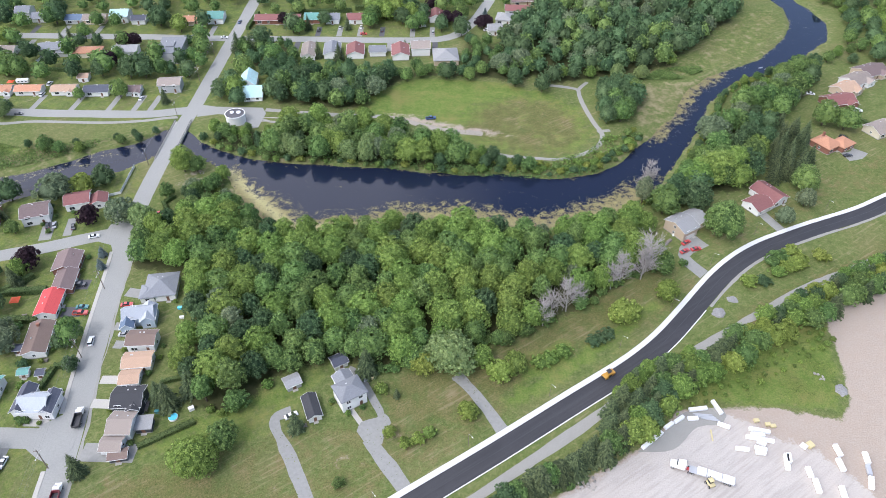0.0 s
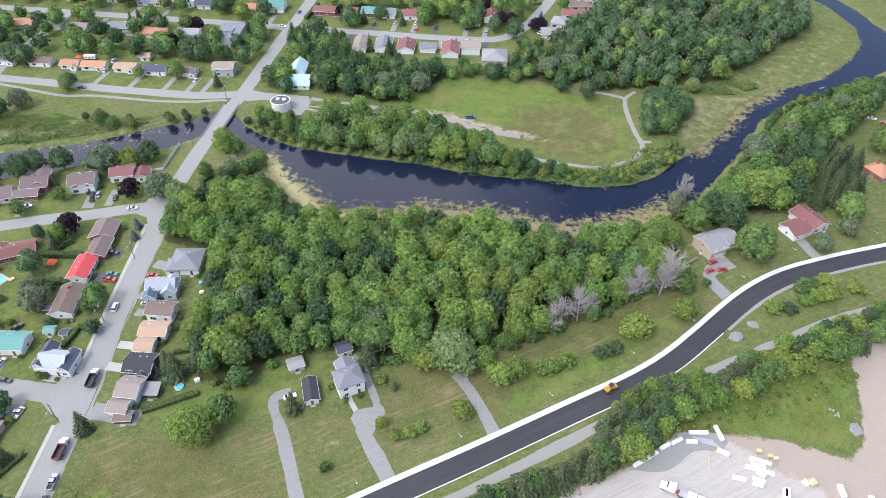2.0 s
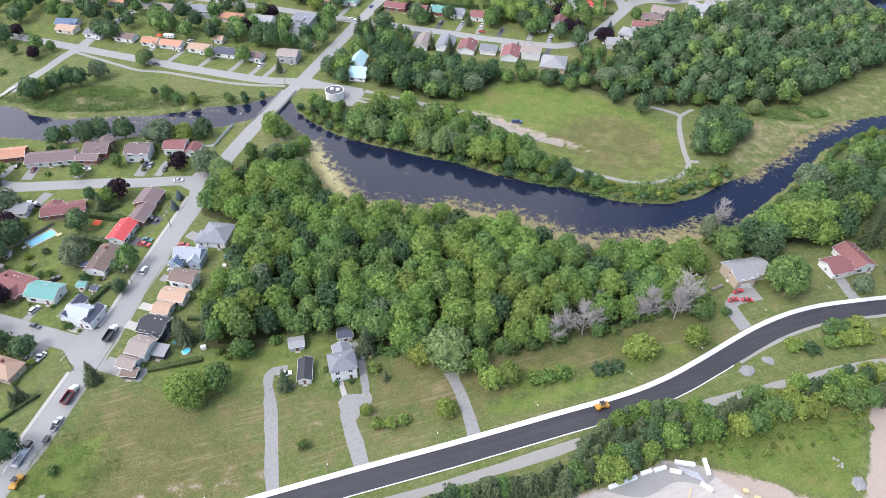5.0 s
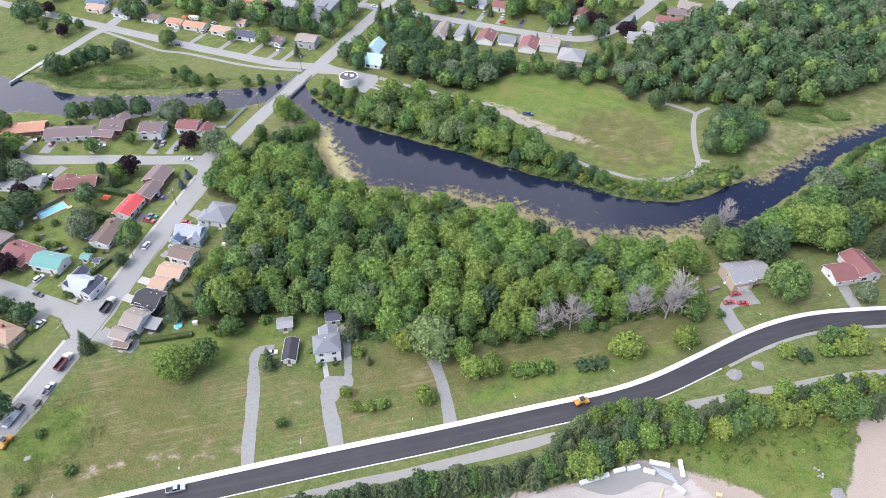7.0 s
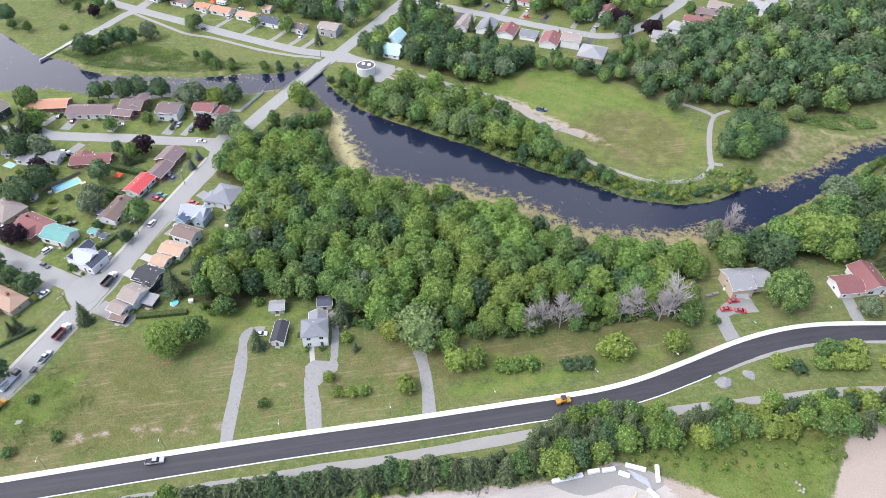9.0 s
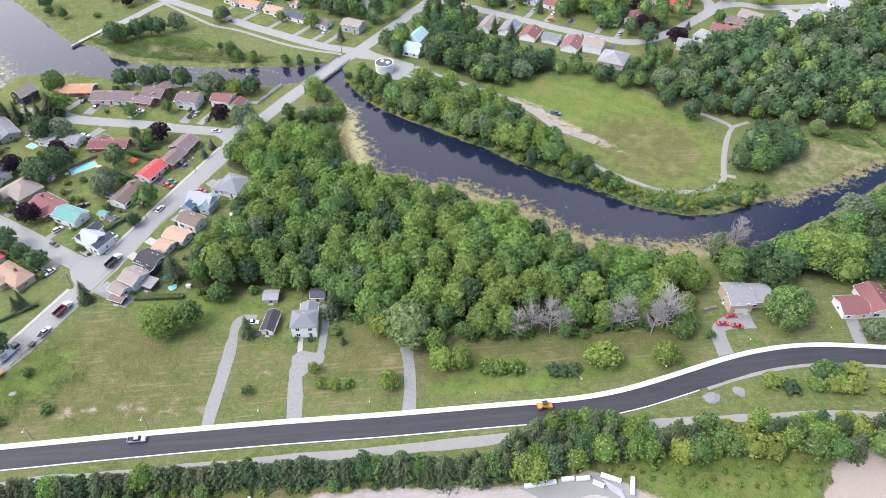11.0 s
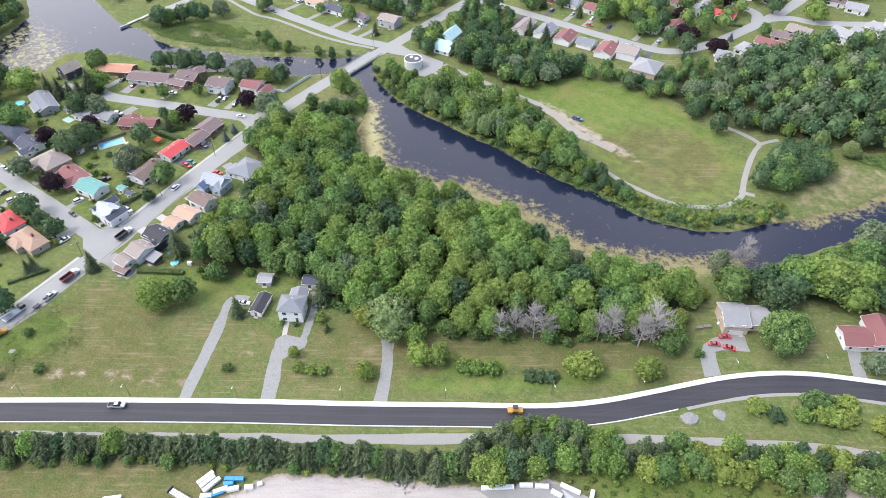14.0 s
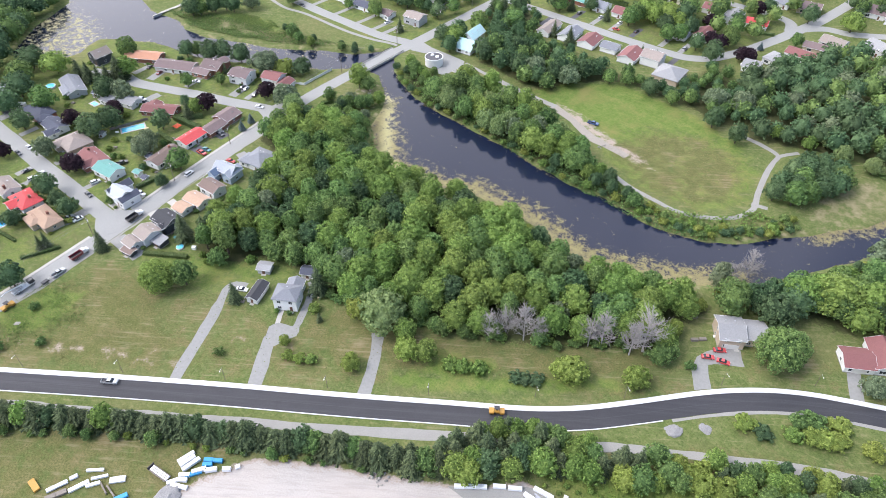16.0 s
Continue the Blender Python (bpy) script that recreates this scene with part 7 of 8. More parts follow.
# low shrubs along the fronts and corners of the near houses
for hx, hy, rot, w, d, front, cat in list(HOMES):
    if cat != "house" or hy > 300 or hx > 0:
        continue
    for k in range(4):
        u, v = (RT.choice((-1, 1)) * RT.uniform(0.2, 0.5) * w, front * (d / 2 + RT.uniform(0.9, 1.8))) if k < 2 else (RT.choice((-1, 1)) * (w / 2 + RT.uniform(1.0, 2.2)), RT.uniform(-0.45, 0.45) * d)
        c, q = math.cos(radians(rot)), math.sin(radians(rot))
        plant(SHRUB_KEEP[k % 3], hx + u * c - v * q, hy + u * q + v * c, RT.uniform(0.35, 0.75), label="small garden shrub beside a house wall", group="garden shrubs")

# ---- vehicles ----
def wheel_meshes(r, w):
    bm = B()
    bmesh.ops.create_cone(bm, cap_ends=True, segments=14, radius1=r, radius2=r, depth=w, matrix=pose(0, 0, 0, 90, 0, 0))
    bmesh.ops.bevel(bm, geom=[e for e in bm.edges if len(e.link_faces) == 2 and e.calc_face_angle(0) > 1], offset=0.04, segments=1, affect="EDGES")
    t = bpy.data.meshes.new("tyre")
    bm.to_mesh(t)
    bm.free()
    t.materials.append(M["rubber"])
    bm = B()
    bmesh.ops.create_cone(bm, cap_ends=True, segments=10, radius1=r * 0.6, radius2=r * 0.6, depth=w + 0.03, matrix=pose(0, 0, 0, 90, 0, 0))
    q = bpy.data.meshes.new("rim")
    bm.to_mesh(q)
    bm.free()
    q.materials.append(M["metal"])
    return t, q


WHEEL = {"car": wheel_meshes(0.34, 0.24), "truck": wheel_meshes(0.5, 0.32)}


def put_wheel(v, kind, x, y, z):
    w = share("wheel", WHEEL[kind][0], v, pose(x, y, z))
    if v.location.y < 330:
        share("rim", WHEEL[kind][1], w)


def shell(bm, outline, half, tuck=0.0):
    """A body from its side outline (x, z), narrowed towards the top by tuck."""
    zs = [p[1] for p in outline]
    z0, z1 = min(zs), max(zs)
    rows = []
    for s in (-1, 1):
        rows.append([bm.verts.new((x, s * (half - tuck * (z - z0) / (z1 - z0)), z)) for x, z in outline])
    n = len(outline)
    for i in range(n):
        bm.faces.new((rows[0][i], rows[0][(i + 1) % n], rows[1][(i + 1) % n], rows[1][i]))
    bm.faces.new(rows[0][::-1])
    bm.faces.new(rows[1])
    return bm


SHAPES = {
    "sedan": (4.6, 0.89, [(-2.3, 0.32), (2.28, 0.32), (2.32, 0.62), (2.2, 0.78), (1.1, 0.93), (-1.55, 0.97), (-2.25, 0.93), (-2.34, 0.6)], [(-1.6, 0.96), (1.05, 0.92), (0.3, 1.42), (-0.95, 1.44)]),
    "suv": (4.7, 0.93, [(-2.35, 0.36), (2.3, 0.36), (2.36, 0.75), (2.2, 0.98), (1.15, 1.08), (-2.2, 1.1), (-2.38, 0.7)], [(-2.22, 1.09), (1.12, 1.06), (0.5, 1.66), (-1.95, 1.7)]),
    "pickup": (5.8, 0.98, [(-2.9, 0.5), (2.8, 0.5), (2.9, 0.9), (2.75, 1.12), (1.5, 1.2), (-0.82, 1.2), (-0.84, 0.72), (-2.78, 0.72), (-2.8, 1.2), (-2.92, 1.2)], [(-0.82, 1.19), (1.45, 1.19), (0.8, 1.82), (-0.7, 1.85)]),
}


def car(x, y, rot, colour, shape="sedan", note=""):
    L, half, low, top = SHAPES[shape]
    kind = {"sedan": "car", "suv": "car", "pickup": "pickup truck"}[shape]
    v = thing({"sedan": "car", "suv": "car", "pickup": "pickup_truck"}[shape], f"{colour} {kind} parked {note or 'on a house driveway'}", kind, pose(x, y, 0.09 if "street" in note else 0.07 if "fresh" in note else 0.045, 0, 0, rot))
    bm = shell(B(), low, half, 0.05)
    body = part("body", bm, M["car_" + colour], v)
    bm = shell(B(), top, half - 0.06, 0.2)
    part("window_band", bm, M["glass"], v, "dark glass")
    (a, b) = (top[2][0], top[3][0])
    z = max(top[2][1], top[3][1])
    bm = shell(B(), [(b + 0.06, z - 0.06), (a - 0.04, z - 0.08), (a - 0.1, z + 0.04), (b + 0.1, z + 0.05)], half - 0.22, 0.06)
    part("roof", bm, M["car_" + colour], v)
    if shape == "pickup":
        for s in (-1, 1):
            part("bed_side", box(B(), -2.8, -0.84, s * 0.9 - 0.06, s * 0.9 + 0.06, 0.7, 1.22), M["car_" + colour], v)
        part("bed_floor", box(B(), -2.78, -0.84, -0.84, 0.84, 0.68, 0.74), M["steel_dark"], v, "dark bed liner")
    for s in (-1, 1):
        part("headlight", box(B(), L / 2 - 0.16, L / 2 + 0.02, s * half * 0.72 - 0.17, s * half * 0.72 + 0.17, 0.62, 0.78, 0.03), M["lamp_glass"], v)
        part("tail_light", box(B(), -L / 2 - 0.04, -L / 2 + 0.12, s * half * 0.78 - 0.12, s * half * 0.78 + 0.12, 0.68, 0.88, 0.03), M["tail_glass"], v)
        for u in (-0.3, 0.31):
            put_wheel(v, "car", L * u, s * (half - 0.11), 0.34)
    return v


for x, y, r, c, s in ((-139.8, 190.6, 4, "teal", "sedan"), (-139.2, 187.2, 4, "red", "pickup"), (-145.4, 203.0, 4, "dark", "suv"), (-133.9, 150.2, 2, "white", "sedan"), (-135.6, 147.6, 2, "dark", "sedan"), (-157.5, 141.5, 80, "white", "suv"), (-161.4, 157.6, 70, "black", "pickup"),
                      (-143.2, 120.2, 88, "silver", "sedan"), (-140.2, 121.0, 86, "white", "sedan"), (-182.2, 124.4, 86, "white", "suv"), (-190.3, 125.6, 88, "dark", "sedan"), (-185.8, 145.4, 92, "white", "suv"), (-174.3, 240.3, 112, "dark", "sedan"), (-171.4, 240.6, 112, "silver", "sedan"), (-162.7, 239.6, 112, "dark", "sedan")):
    car(x, y, r, c, s)
for x, y, r, c, s in ((-233.6, 221.0, 110, "black", "sedan"), (-223.7, 220.6, 112, "maroon", "sedan"), (-199.3, 227.9, 30, "white", "sedan"), (-205.7, 197.7, 20, "white", "suv"), (-201.9, 197.0, 20, "black", "sedan"), (-122.9, 192.0, 10, "red", "sedan"), (-127.3, 249.4, 30, "red", "sedan"),
                      (-118.4, 176.4, 4, "silver", "sedan"), (-226.4, 356.8, 86, "white", "suv"), (-227.3, 369.4, 86, "white", "suv"), (-169.0, 352.9, 88, "white", "sedan"), (-269.8, 423.1, 80, "dark", "sedan"), (-160.8, 459.0, 88, "white", "sedan"), (-160.1, 451.2, 88, "silver", "sedan")):
    car(x, y, r, c, s)
for x, y, r, c, s in ((-81.1, 444.0, 90, "black", "suv"), (-67.2, 447.7, 90, "silver", "sedan"), (-53.6, 448.6, 90, "white", "sedan"), (-51.0, 438.6, 0, "red", "sedan"), (-39.5, 443.8, 90, "dark", "sedan"), (-19.2, 446.5, 90, "blue", "sedan"), (-5.5, 441.3, 90, "silver", "suv"), (30.1, 445.3, 20, "white", "sedan"), (31, 448.5, 20, "silver", "sedan"),
                      (212.6, 361.9, -20, "white", "sedan"), (211.5, 315.4, -30, "black", "suv"), (206.5, 298.5, 10, "black", "sedan"), (231.5, 343.2, -20, "white", "suv"), (106.6, 230.4, 34, "red", "sedan"), (104.6, 224.8, 30, "red", "sedan"), (109.8, 226.2, 14, "red", "sedan"), (-50.2, 140.4, 30, "white", "sedan")):
    car(x, y, r, c, s)
for x, y, r, c, s in ((-208.2, 136.0, 178, "white", "sedan"), (-207.7, 130.3, -2, "dark", "sedan"), (-182.0, 129.6, -2, "white", "sedan"), (-151.3, 134.4, -2, "dark", "sedan"), (-138.8, 122.2, -95, "white", "sedan"), (-129.8, 173.0, 100, "white", "suv"), (-230.0, 335.4, 0, "dark", "sedan"), (-140.5, 431.8, 0, "white", "sedan"), (-135.9, 455.9, 88, "blue", "sedan"), (-151.0, 233.0, 20, "white", "sedan")):
    car(x, y, r, c, s, "at the side of the street")
car(-5.6, 332.8, 10, "blue", "pickup", "on the worn meadow track")
car(-50.0, 83.2, 34.5, "silver", "pickup", "on the fresh asphalt road")
car(-113.8, 99.5, 98, "silver", "pickup", "on the street's gravel shoulder")
car(-248.9, 145.0, 70, "dark", "suv", "on a house driveway")


def dump_truck(x, y, rot, colour, box_mat):
    v = thing("dump_truck", f"{colour} tandem dump truck parked on the street", "truck", pose(x, y, 0.09, 0, 0, rot))
    part("chassis", box(B(), -4.0, 4.0, -0.5, 0.5, 0.7, 0.98), M["steel_dark"], v)
    bm = shell(B(), [(1.3, 0.95), (3.9, 0.95), (4.0, 1.7), (2.7, 1.85), (2.55, 2.55), (1.35, 2.6)], 1.1, 0.1)
    cab = part("cab", bm, M["car_white"], v, "white cab")
    part("windscreen", box(B(), 2.52, 2.72, -0.9, 0.9, 1.85, 2.45), M["glass"], cab)
    bm = B()
    box(bm, -4.0, 1.0, -1.22, 1.22, 1.0, 1.12)
    for s in (-1, 1):
        box(bm, -4.0, 1.0, s * 1.2 - 0.06, s * 1.2 + 0.06, 1.1, 2.2)
        for i in range(5):
            box(bm, -3.8 + i * 1.1, -3.65 + i * 1.1, s * 1.3 - 0.05, s * 1.3 + 0.05, 1.1, 2.2)
    box(bm, 0.92, 1.05, -1.2, 1.2, 1.1, 2.5)
    box(bm, -4.08, -3.95, -1.2, 1.2, 1.1, 2.0)
    part("dump_box", bm, box_mat, v)
    part("load_liner", box(B(), -3.9, 0.9, -1.1, 1.1, 1.13, 1.2), M["steel_dark"], v)
    for s in (-1, 1):
        for u in (3.0, -1.6, -2.9):
            put_wheel(v, "truck", u, s * 1.0, 0.5)
        part("headlight", box(B(), 3.9, 4.02, s * 0.8 - 0.15, s * 0.8 + 0.15, 1.05, 1.25), M["lamp_glass"], cab)


dump_truck(-121.0, 138.8, 98, "black and white", M["car_black"])
dump_truck(-117.0, 110.6, 96, "red and white", M["car_maroon"])


def boom_truck(x, y, rot):
    v = thing("boom_truck", "white truck with a folded white crane boom", "truck", pose(x, y, 0.09, 0, 0, rot))
    part("deck", box(B(), -4.6, 4.2, -1.15, 1.15, 0.75, 1.15, 0.04), M["car_white"], v)
    cab = part("cab", shell(B(), [(2.2, 1.1), (4.5, 1.1), (4.5, 1.7), (3.9, 2.6), (2.2, 2.65)], 1.1, 0.08), M["car_black"], v, "black cab")
    part("windscreen", box(B(), 4.02, 4.35, -0.9, 0.9, 1.75, 2.4), M["glass"], cab)
    part("turret", box(B(), -0.6, 1.0, -0.7, 0.7, 1.15, 2.4, 0.1), M["car_white"], v)
    bm = B()
    rod(bm, (0.4, 0, 2.3), (-6.6, 0.3, 3.1), 0.32, 0.22, 8)
    rod(bm, (-6.6, 0.3, 3.1), (-8.4, 0.3, 2.6), 0.2, 0.15, 6)
    part("boom", bm, M["car_white"], v)
    for i in range(2):
        part("tool_box", box(B(), -4.2 + 1.7 * i, -2.8 + 1.7 * i, -1.1, 1.1, 1.15, 1.75, 0.05), M["car_silver"], v)
    for s in (-1, 1):
        for u in (3.4, -1.8, -3.0):
            put_wheel(v, "truck", u, s * 1.0, 0.5)


boom_truck(-116.4, 86.6, 96)


def roller(x, y, rot, label, name="road_roller"):
    v = thing(name, label, "construction machine", pose(x, y, 0.075, 0, 0, rot))
    for u in (-1.75, 1.75):
        bm = B()
        bmesh.ops.create_cone(bm, cap_ends=True, segments=20, radius1=0.68, radius2=0.68, depth=2.0, matrix=pose(u, 0, 0.68, 90, 0, 0))
        part("drum", bm, M["steel_dark"], v)
        bm = B()
        for s in (-1, 1):
            box(bm, u - 0.75, u + 0.75, s * 1.08 - 0.05, s * 1.08 + 0.05, 0.55, 1.25)
        box(bm, u - 0.8, u + 0.8, -1.08, 1.08, 1.2, 1.42, 0.04)
        part("drum_frame", bm, M["yellow_paint"], v)
    part("body", box(B(), -1.4, 1.3, -0.85, 0.85, 0.75, 1.65, 0.12), M["yellow_paint"], v)
    part("seat", box(B(), -0.3, 0.35, -0.3, 0.3, 1.65, 2.1, 0.05), M["rubber"], v)
    c = part("canopy", box(B(), -0.9, 0.9, -0.8, 0.8, 2.75, 2.87, 0.04), M["steel_dark"], v)
    for s in (-1, 1):
        for u in (-0.8, 0.8):
            part("canopy_post", rod(B(), (u, s * 0.7, 1.6), (u, s * 0.7, 2.78), 0.04), M["steel_dark"], c)


roller(60.0, 158.0, 36, "yellow tandem road roller standing on fresh asphalt")
roller(-111.2, 77.8, 94, "yellow road machine parked beside the street", "road_machine")


def utility_trailer(x, y, rot):
    v = thing("utility_trailer", "small dark utility trailer behind a pickup", "trailer", pose(x, y, 0.09, 0, 0, rot))
    part("tray", box(B(), -1.4, 1.3, -0.8, 0.8, 0.5, 0.9, 0.03), M["steel_dark"], v)
    part("drawbar", rod(B(), (1.3, 0, 0.5), (2.5, 0, 0.5), 0.05), M["steel_dark"], v)
    for s in (-1, 1):
        put_wheel(v, "car", -0.1, s * 0.92, 0.34)


utility_trailer(-113.2, 93.6, 98)


def caravan(x, y, rot):
    v = thing("caravan", "long white travel trailer beside a house", "caravan", pose(x, y, 0.09, 0, 0, rot))
    part("body", box(B(), -3.6, 3.4, -1.2, 1.2, 0.55, 2.8, 0.22), M["white_paint"], v)
    for u in (-2, 0, 2):
        part("window", box(B(), u - 0.5, u + 0.5, -1.23, -1.15, 1.5, 2.1), M["glass"], v)
    part("drawbar", rod(B(), (3.4, 0, 0.5), (4.6, 0, 0.45), 0.06), M["steel_dark"], v)
    for s in (-1, 1):
        put_wheel(v, "car", -0.4, s * 1.05, 0.34)


caravan(-248.6, 151.8, 38)
caravan(-243, 370.5, 6)


def haul_truck(x, y, rot):
    """A tractor with its long flat trailer, loaded with wrapped bundles."""
    v = thing("semi_truck", "white highway tractor coupled to a loaded flat trailer", "truck", pose(x, y, 0.04, 0, 0, rot))
    part("chassis", box(B(), -4.2, 3.2, -0.5, 0.5, 0.75, 1.05), M["car_red"], v, "red frame rails")
    cab = part("cab", shell(B(), [(-0.9, 1.0), (3.6, 1.0), (3.7, 1.7), (2.0, 2.0), (1.3, 3.0), (-0.7, 3.7), (-0.95, 3.7)], 1.2, 0.15), M["car_white"], v)
    part("windscreen", box(B(), 1.5, 1.78, -0.95, 0.95, 2.1, 2.85), M["glass"], cab)
    for s in (-1, 1):
        part("exhaust_stack", rod(B(), (-1.15, s * 1.0, 1.0), (-1.15, s * 1.0, 3.9), 0.09), M["metal"], v)
        for u in (2.7, -2.4, -3.6, -13.4, -14.7):
            put_wheel(v, "truck", u, s * 1.0, 0.5)
    part("trailer_deck", box(B(), -16.2, -2.2, -1.25, 1.25, 1.15, 1.4, 0.03), M["car_silver"], v)
    for u0, u1, h in ((-15.8, -12.2, 1.1), (-12.0, -7.6, 1.0), (-7.3, -4.6, 1.05)):
        part("bundle", box(B(), u0, u1, -1.15, 1.15, 1.4, 1.4 + h, 0.06), M["white_wrap"], v, "white wrapped bundle")


haul_truck(76.8, 121.2, 159)


def forklift(x, y, rot):
    v = thing("loader", "pale yellow wheeled loader with raised mast", "machine", pose(x, y, 0.04, 0, 0, rot))
    part("body", box(B(), -1.5, 1.0, -0.9, 0.9, 0.6, 1.5, 0.12), M["straw"], v)
    part("cab", box(B(), -0.6, 0.7, -0.7, 0.7, 1.5, 2.6, 0.08), M["glass"], v)
    part("cab_roof", box(B(), -0.7, 0.8, -0.78, 0.78, 2.6, 2.72, 0.03), M["straw"], v)
    for s in (-1, 1):
        part("mast", box(B(), 1.05, 1.2, s * 0.45 - 0.07, s * 0.45 + 0.07, 0.2, 3.0), M["steel_dark"], v)
        for u in (-0.95, 0.75):
            put_wheel(v, "truck", u, s * 0.95, 0.5)


forklift(84.2, 115.6, 110)


# ---- the storage yard: wrapped bundles, beams, containers ----
def bundle(x, y, rot, L, W, H, mat, label, name="bundle", cat="bundle", rows=1):
    v = thing(name, label, cat, pose(x, y, 0.03, 0, 0, rot), group="stock in the yard")
    rs = random.Random(int(x * 31 + y * 17))
    n_ = max(1, int(L / 2.6))
    for r in range(rows):
        for i in range(n_):
            u0, u1 = -L / 2 + L * i / n_, -L / 2 + L * (i + 1) / n_ - 0.06
            j = rs.uniform(-0.06, 0.06)
            part("pack", box(B(), u0, u1, -W / 2 + j, W / 2 + j, 0.12 + r * H / rows, 0.12 + (r + 1) * H / rows - 0.05, 0.05), mat, v)
    for u in (-L * 0.3, L * 0.3):
        part("bearer", box(B(), u - 0.07, u + 0.07, -W / 2 - 0.05, W / 2 + 0.05, -0.02, 0.13), M["wood_grey"], v)
    return v


def between(x0, y0, x1, y1, W, H, mat, label, **kw):
    bundle((x0 + x1) / 2, (y0 + y1) / 2, math.degrees(math.atan2(y1 - y0, x1 - x0)), math.dist((x0, y0), (x1, y1)), W, H, mat, label, **kw)


WL = "long white wrapped bundle lying on gravel"
for a in ((65.8, 128.1, 73.8, 134.2), (74.9, 135.6, 78.2, 137.9), (78.8, 138.1, 82.4, 140.5), (84.9, 143.1, 91.3, 143.9), (83.6, 139.6, 87.2, 139.8), (94.0, 147.0, 95.6, 141.4), (93.1, 137.8, 96.8, 136.1), (103.0, 135.7, 109.6, 134.3), (103.0, 133.7, 107.4, 133.1), (101.0, 132.7, 109.7, 130.7), (104.0, 130.9, 106.5, 129.3), (102.5, 128.7, 106.2, 127.5), (102.2, 126.7, 105.4, 126.3), (96.2, 128.2, 100.5, 127.7)):
    between(*a, 1.25, 1.1, M["white_wrap"], WL)
for a in ((118.1, 129.9, 119.4, 128.2), (111.8, 126.0, 110.4, 120.3), (116.9, 121.4, 116.8, 117.7), (117.6, 117.3, 117.2, 112.3), (129.0, 129.6, 129.3, 125.3), (127.9, 124.5, 128.0, 119.9), (124.8, 114.8, 124.3, 110.6), (137.5, 126.8, 136.9, 122.6), (135.6, 118.1, 133.9, 113.8), (112.6, 126.4, 111.9, 123)):
    between(*a, 1.5, 1.2, M["white_wrap"], WL)
between(120.4, 130.4, 121.4, 128.4, 2.0, 1.4, M["straw"], "yellow straw-coloured bundle on gravel")
between(136.4, 122.2, 135.7, 118.6, 1.4, 1.0, M["car_silver"], "grey wrapped bundle on gravel")
between(90.3, 135.5, 89.7, 131.0, 0.5, 0.3, M["straw"], "thin stack of yellow boards on gravel")
for i in range(5):
    between(86.0 + i * 0.6, 141.8 - 0.4 * i, 92.5 + 0.5 * i, 141.2 - 0.6 * i, 0.45, 0.35, M["car_silver"], "grey steel beams lying on crushed stone", name="beam", cat="beam")
for x, y in ((106.6, 138.9), (111.5, 136.8), (110, 137.4)):
    between(x - 0.9, y, x + 0.9, y + 0.2, 1.2, 0.9, M["straw"], "small pale stack on bare ground")
for i, a in enumerate(((-5.9, 79.6, -4.9, 85.2), (-2.3, 78.8, -1.6, 84.9), (-4.0, 79.2, -3.2, 84.4), (0.0, 78.2, 2.6, 82.5), (-0.1, 85.3, 4.7, 88.8), (0.6, 80.2, 3.0, 84.0), (-1.0, 73.8, 3.8, 76.2), (-0.6, 76.2, 1.6, 77.8), (7.0, 86.9, 9.0, 88.6), (9.4, 89.8, 10.2, 91.2), (0.9, 84.0, 3.2, 86.0), (3.3, 83.1, 5.7, 85.9), (-2.4, 73.2, -0.6, 76.4), (-1.8, 77.2, 0.8, 79.4))):
    between(*a, 1.3, 0.9 + 0.25 * (i % 3), M["tarp_blue"] if i in (3, 10, 4) else M["white_wrap"], "blue-wrapped bundle in the stock pile" if i in (3, 10, 4) else "white wrapped bundle in the stock pile")
for a, mat, W, lab in (((-35.2, 47.4, -30.4, 47.0), M["yellow_paint"], 1.9, "yellow painted flat rack on grass"), ((-28.2, 48.6, -26.3, 54.5), M["white_wrap"], 1.3, "white wrapped bundle on grass"), ((-26.5, 55.2, -25.7, 57.5), M["white_wrap"], 1.2, "short white bundle on grass"), ((-23.0, 52.8, -21.2, 58.6), M["white_wrap"], 1.4, "white wrapped bundle on grass"),
                       ((-25.1, 60.0, -21.2, 63.7), M["white_wrap"], 0.9, "white wrapped bundle on grass"), ((-21.4, 59.4, -18.5, 63.4), M["white_wrap"], 0.9, "white wrapped bundle on grass"), ((-16.5, 62.6, -13.4, 66.2), M["white_wrap"], 2.0, "white framed panel stack on grass"), ((-26.0, 46.9, -23.6, 52.7), M["wood_grey"], 1.6, "stack of weathered boards on grass"),
                       ((-20.4, 57.0, -18.2, 60.6), M["white_wrap"], 1.1, "white wrapped bundle on grass"), ((-18.0, 60.5, -13.4, 59.6), M["wood_grey"], 0.5, "weathered beam on grass"), ((-15.8, 61.2, -10.6, 60.7), M["wood_grey"], 0.5, "weathered beam on grass"), ((-10.1, 59.0, -8.4, 63.7), M["tarp_blue"], 1.5, "blue wrapped bundle on grass")):
    between(*a, W, 0.8, mat, lab)


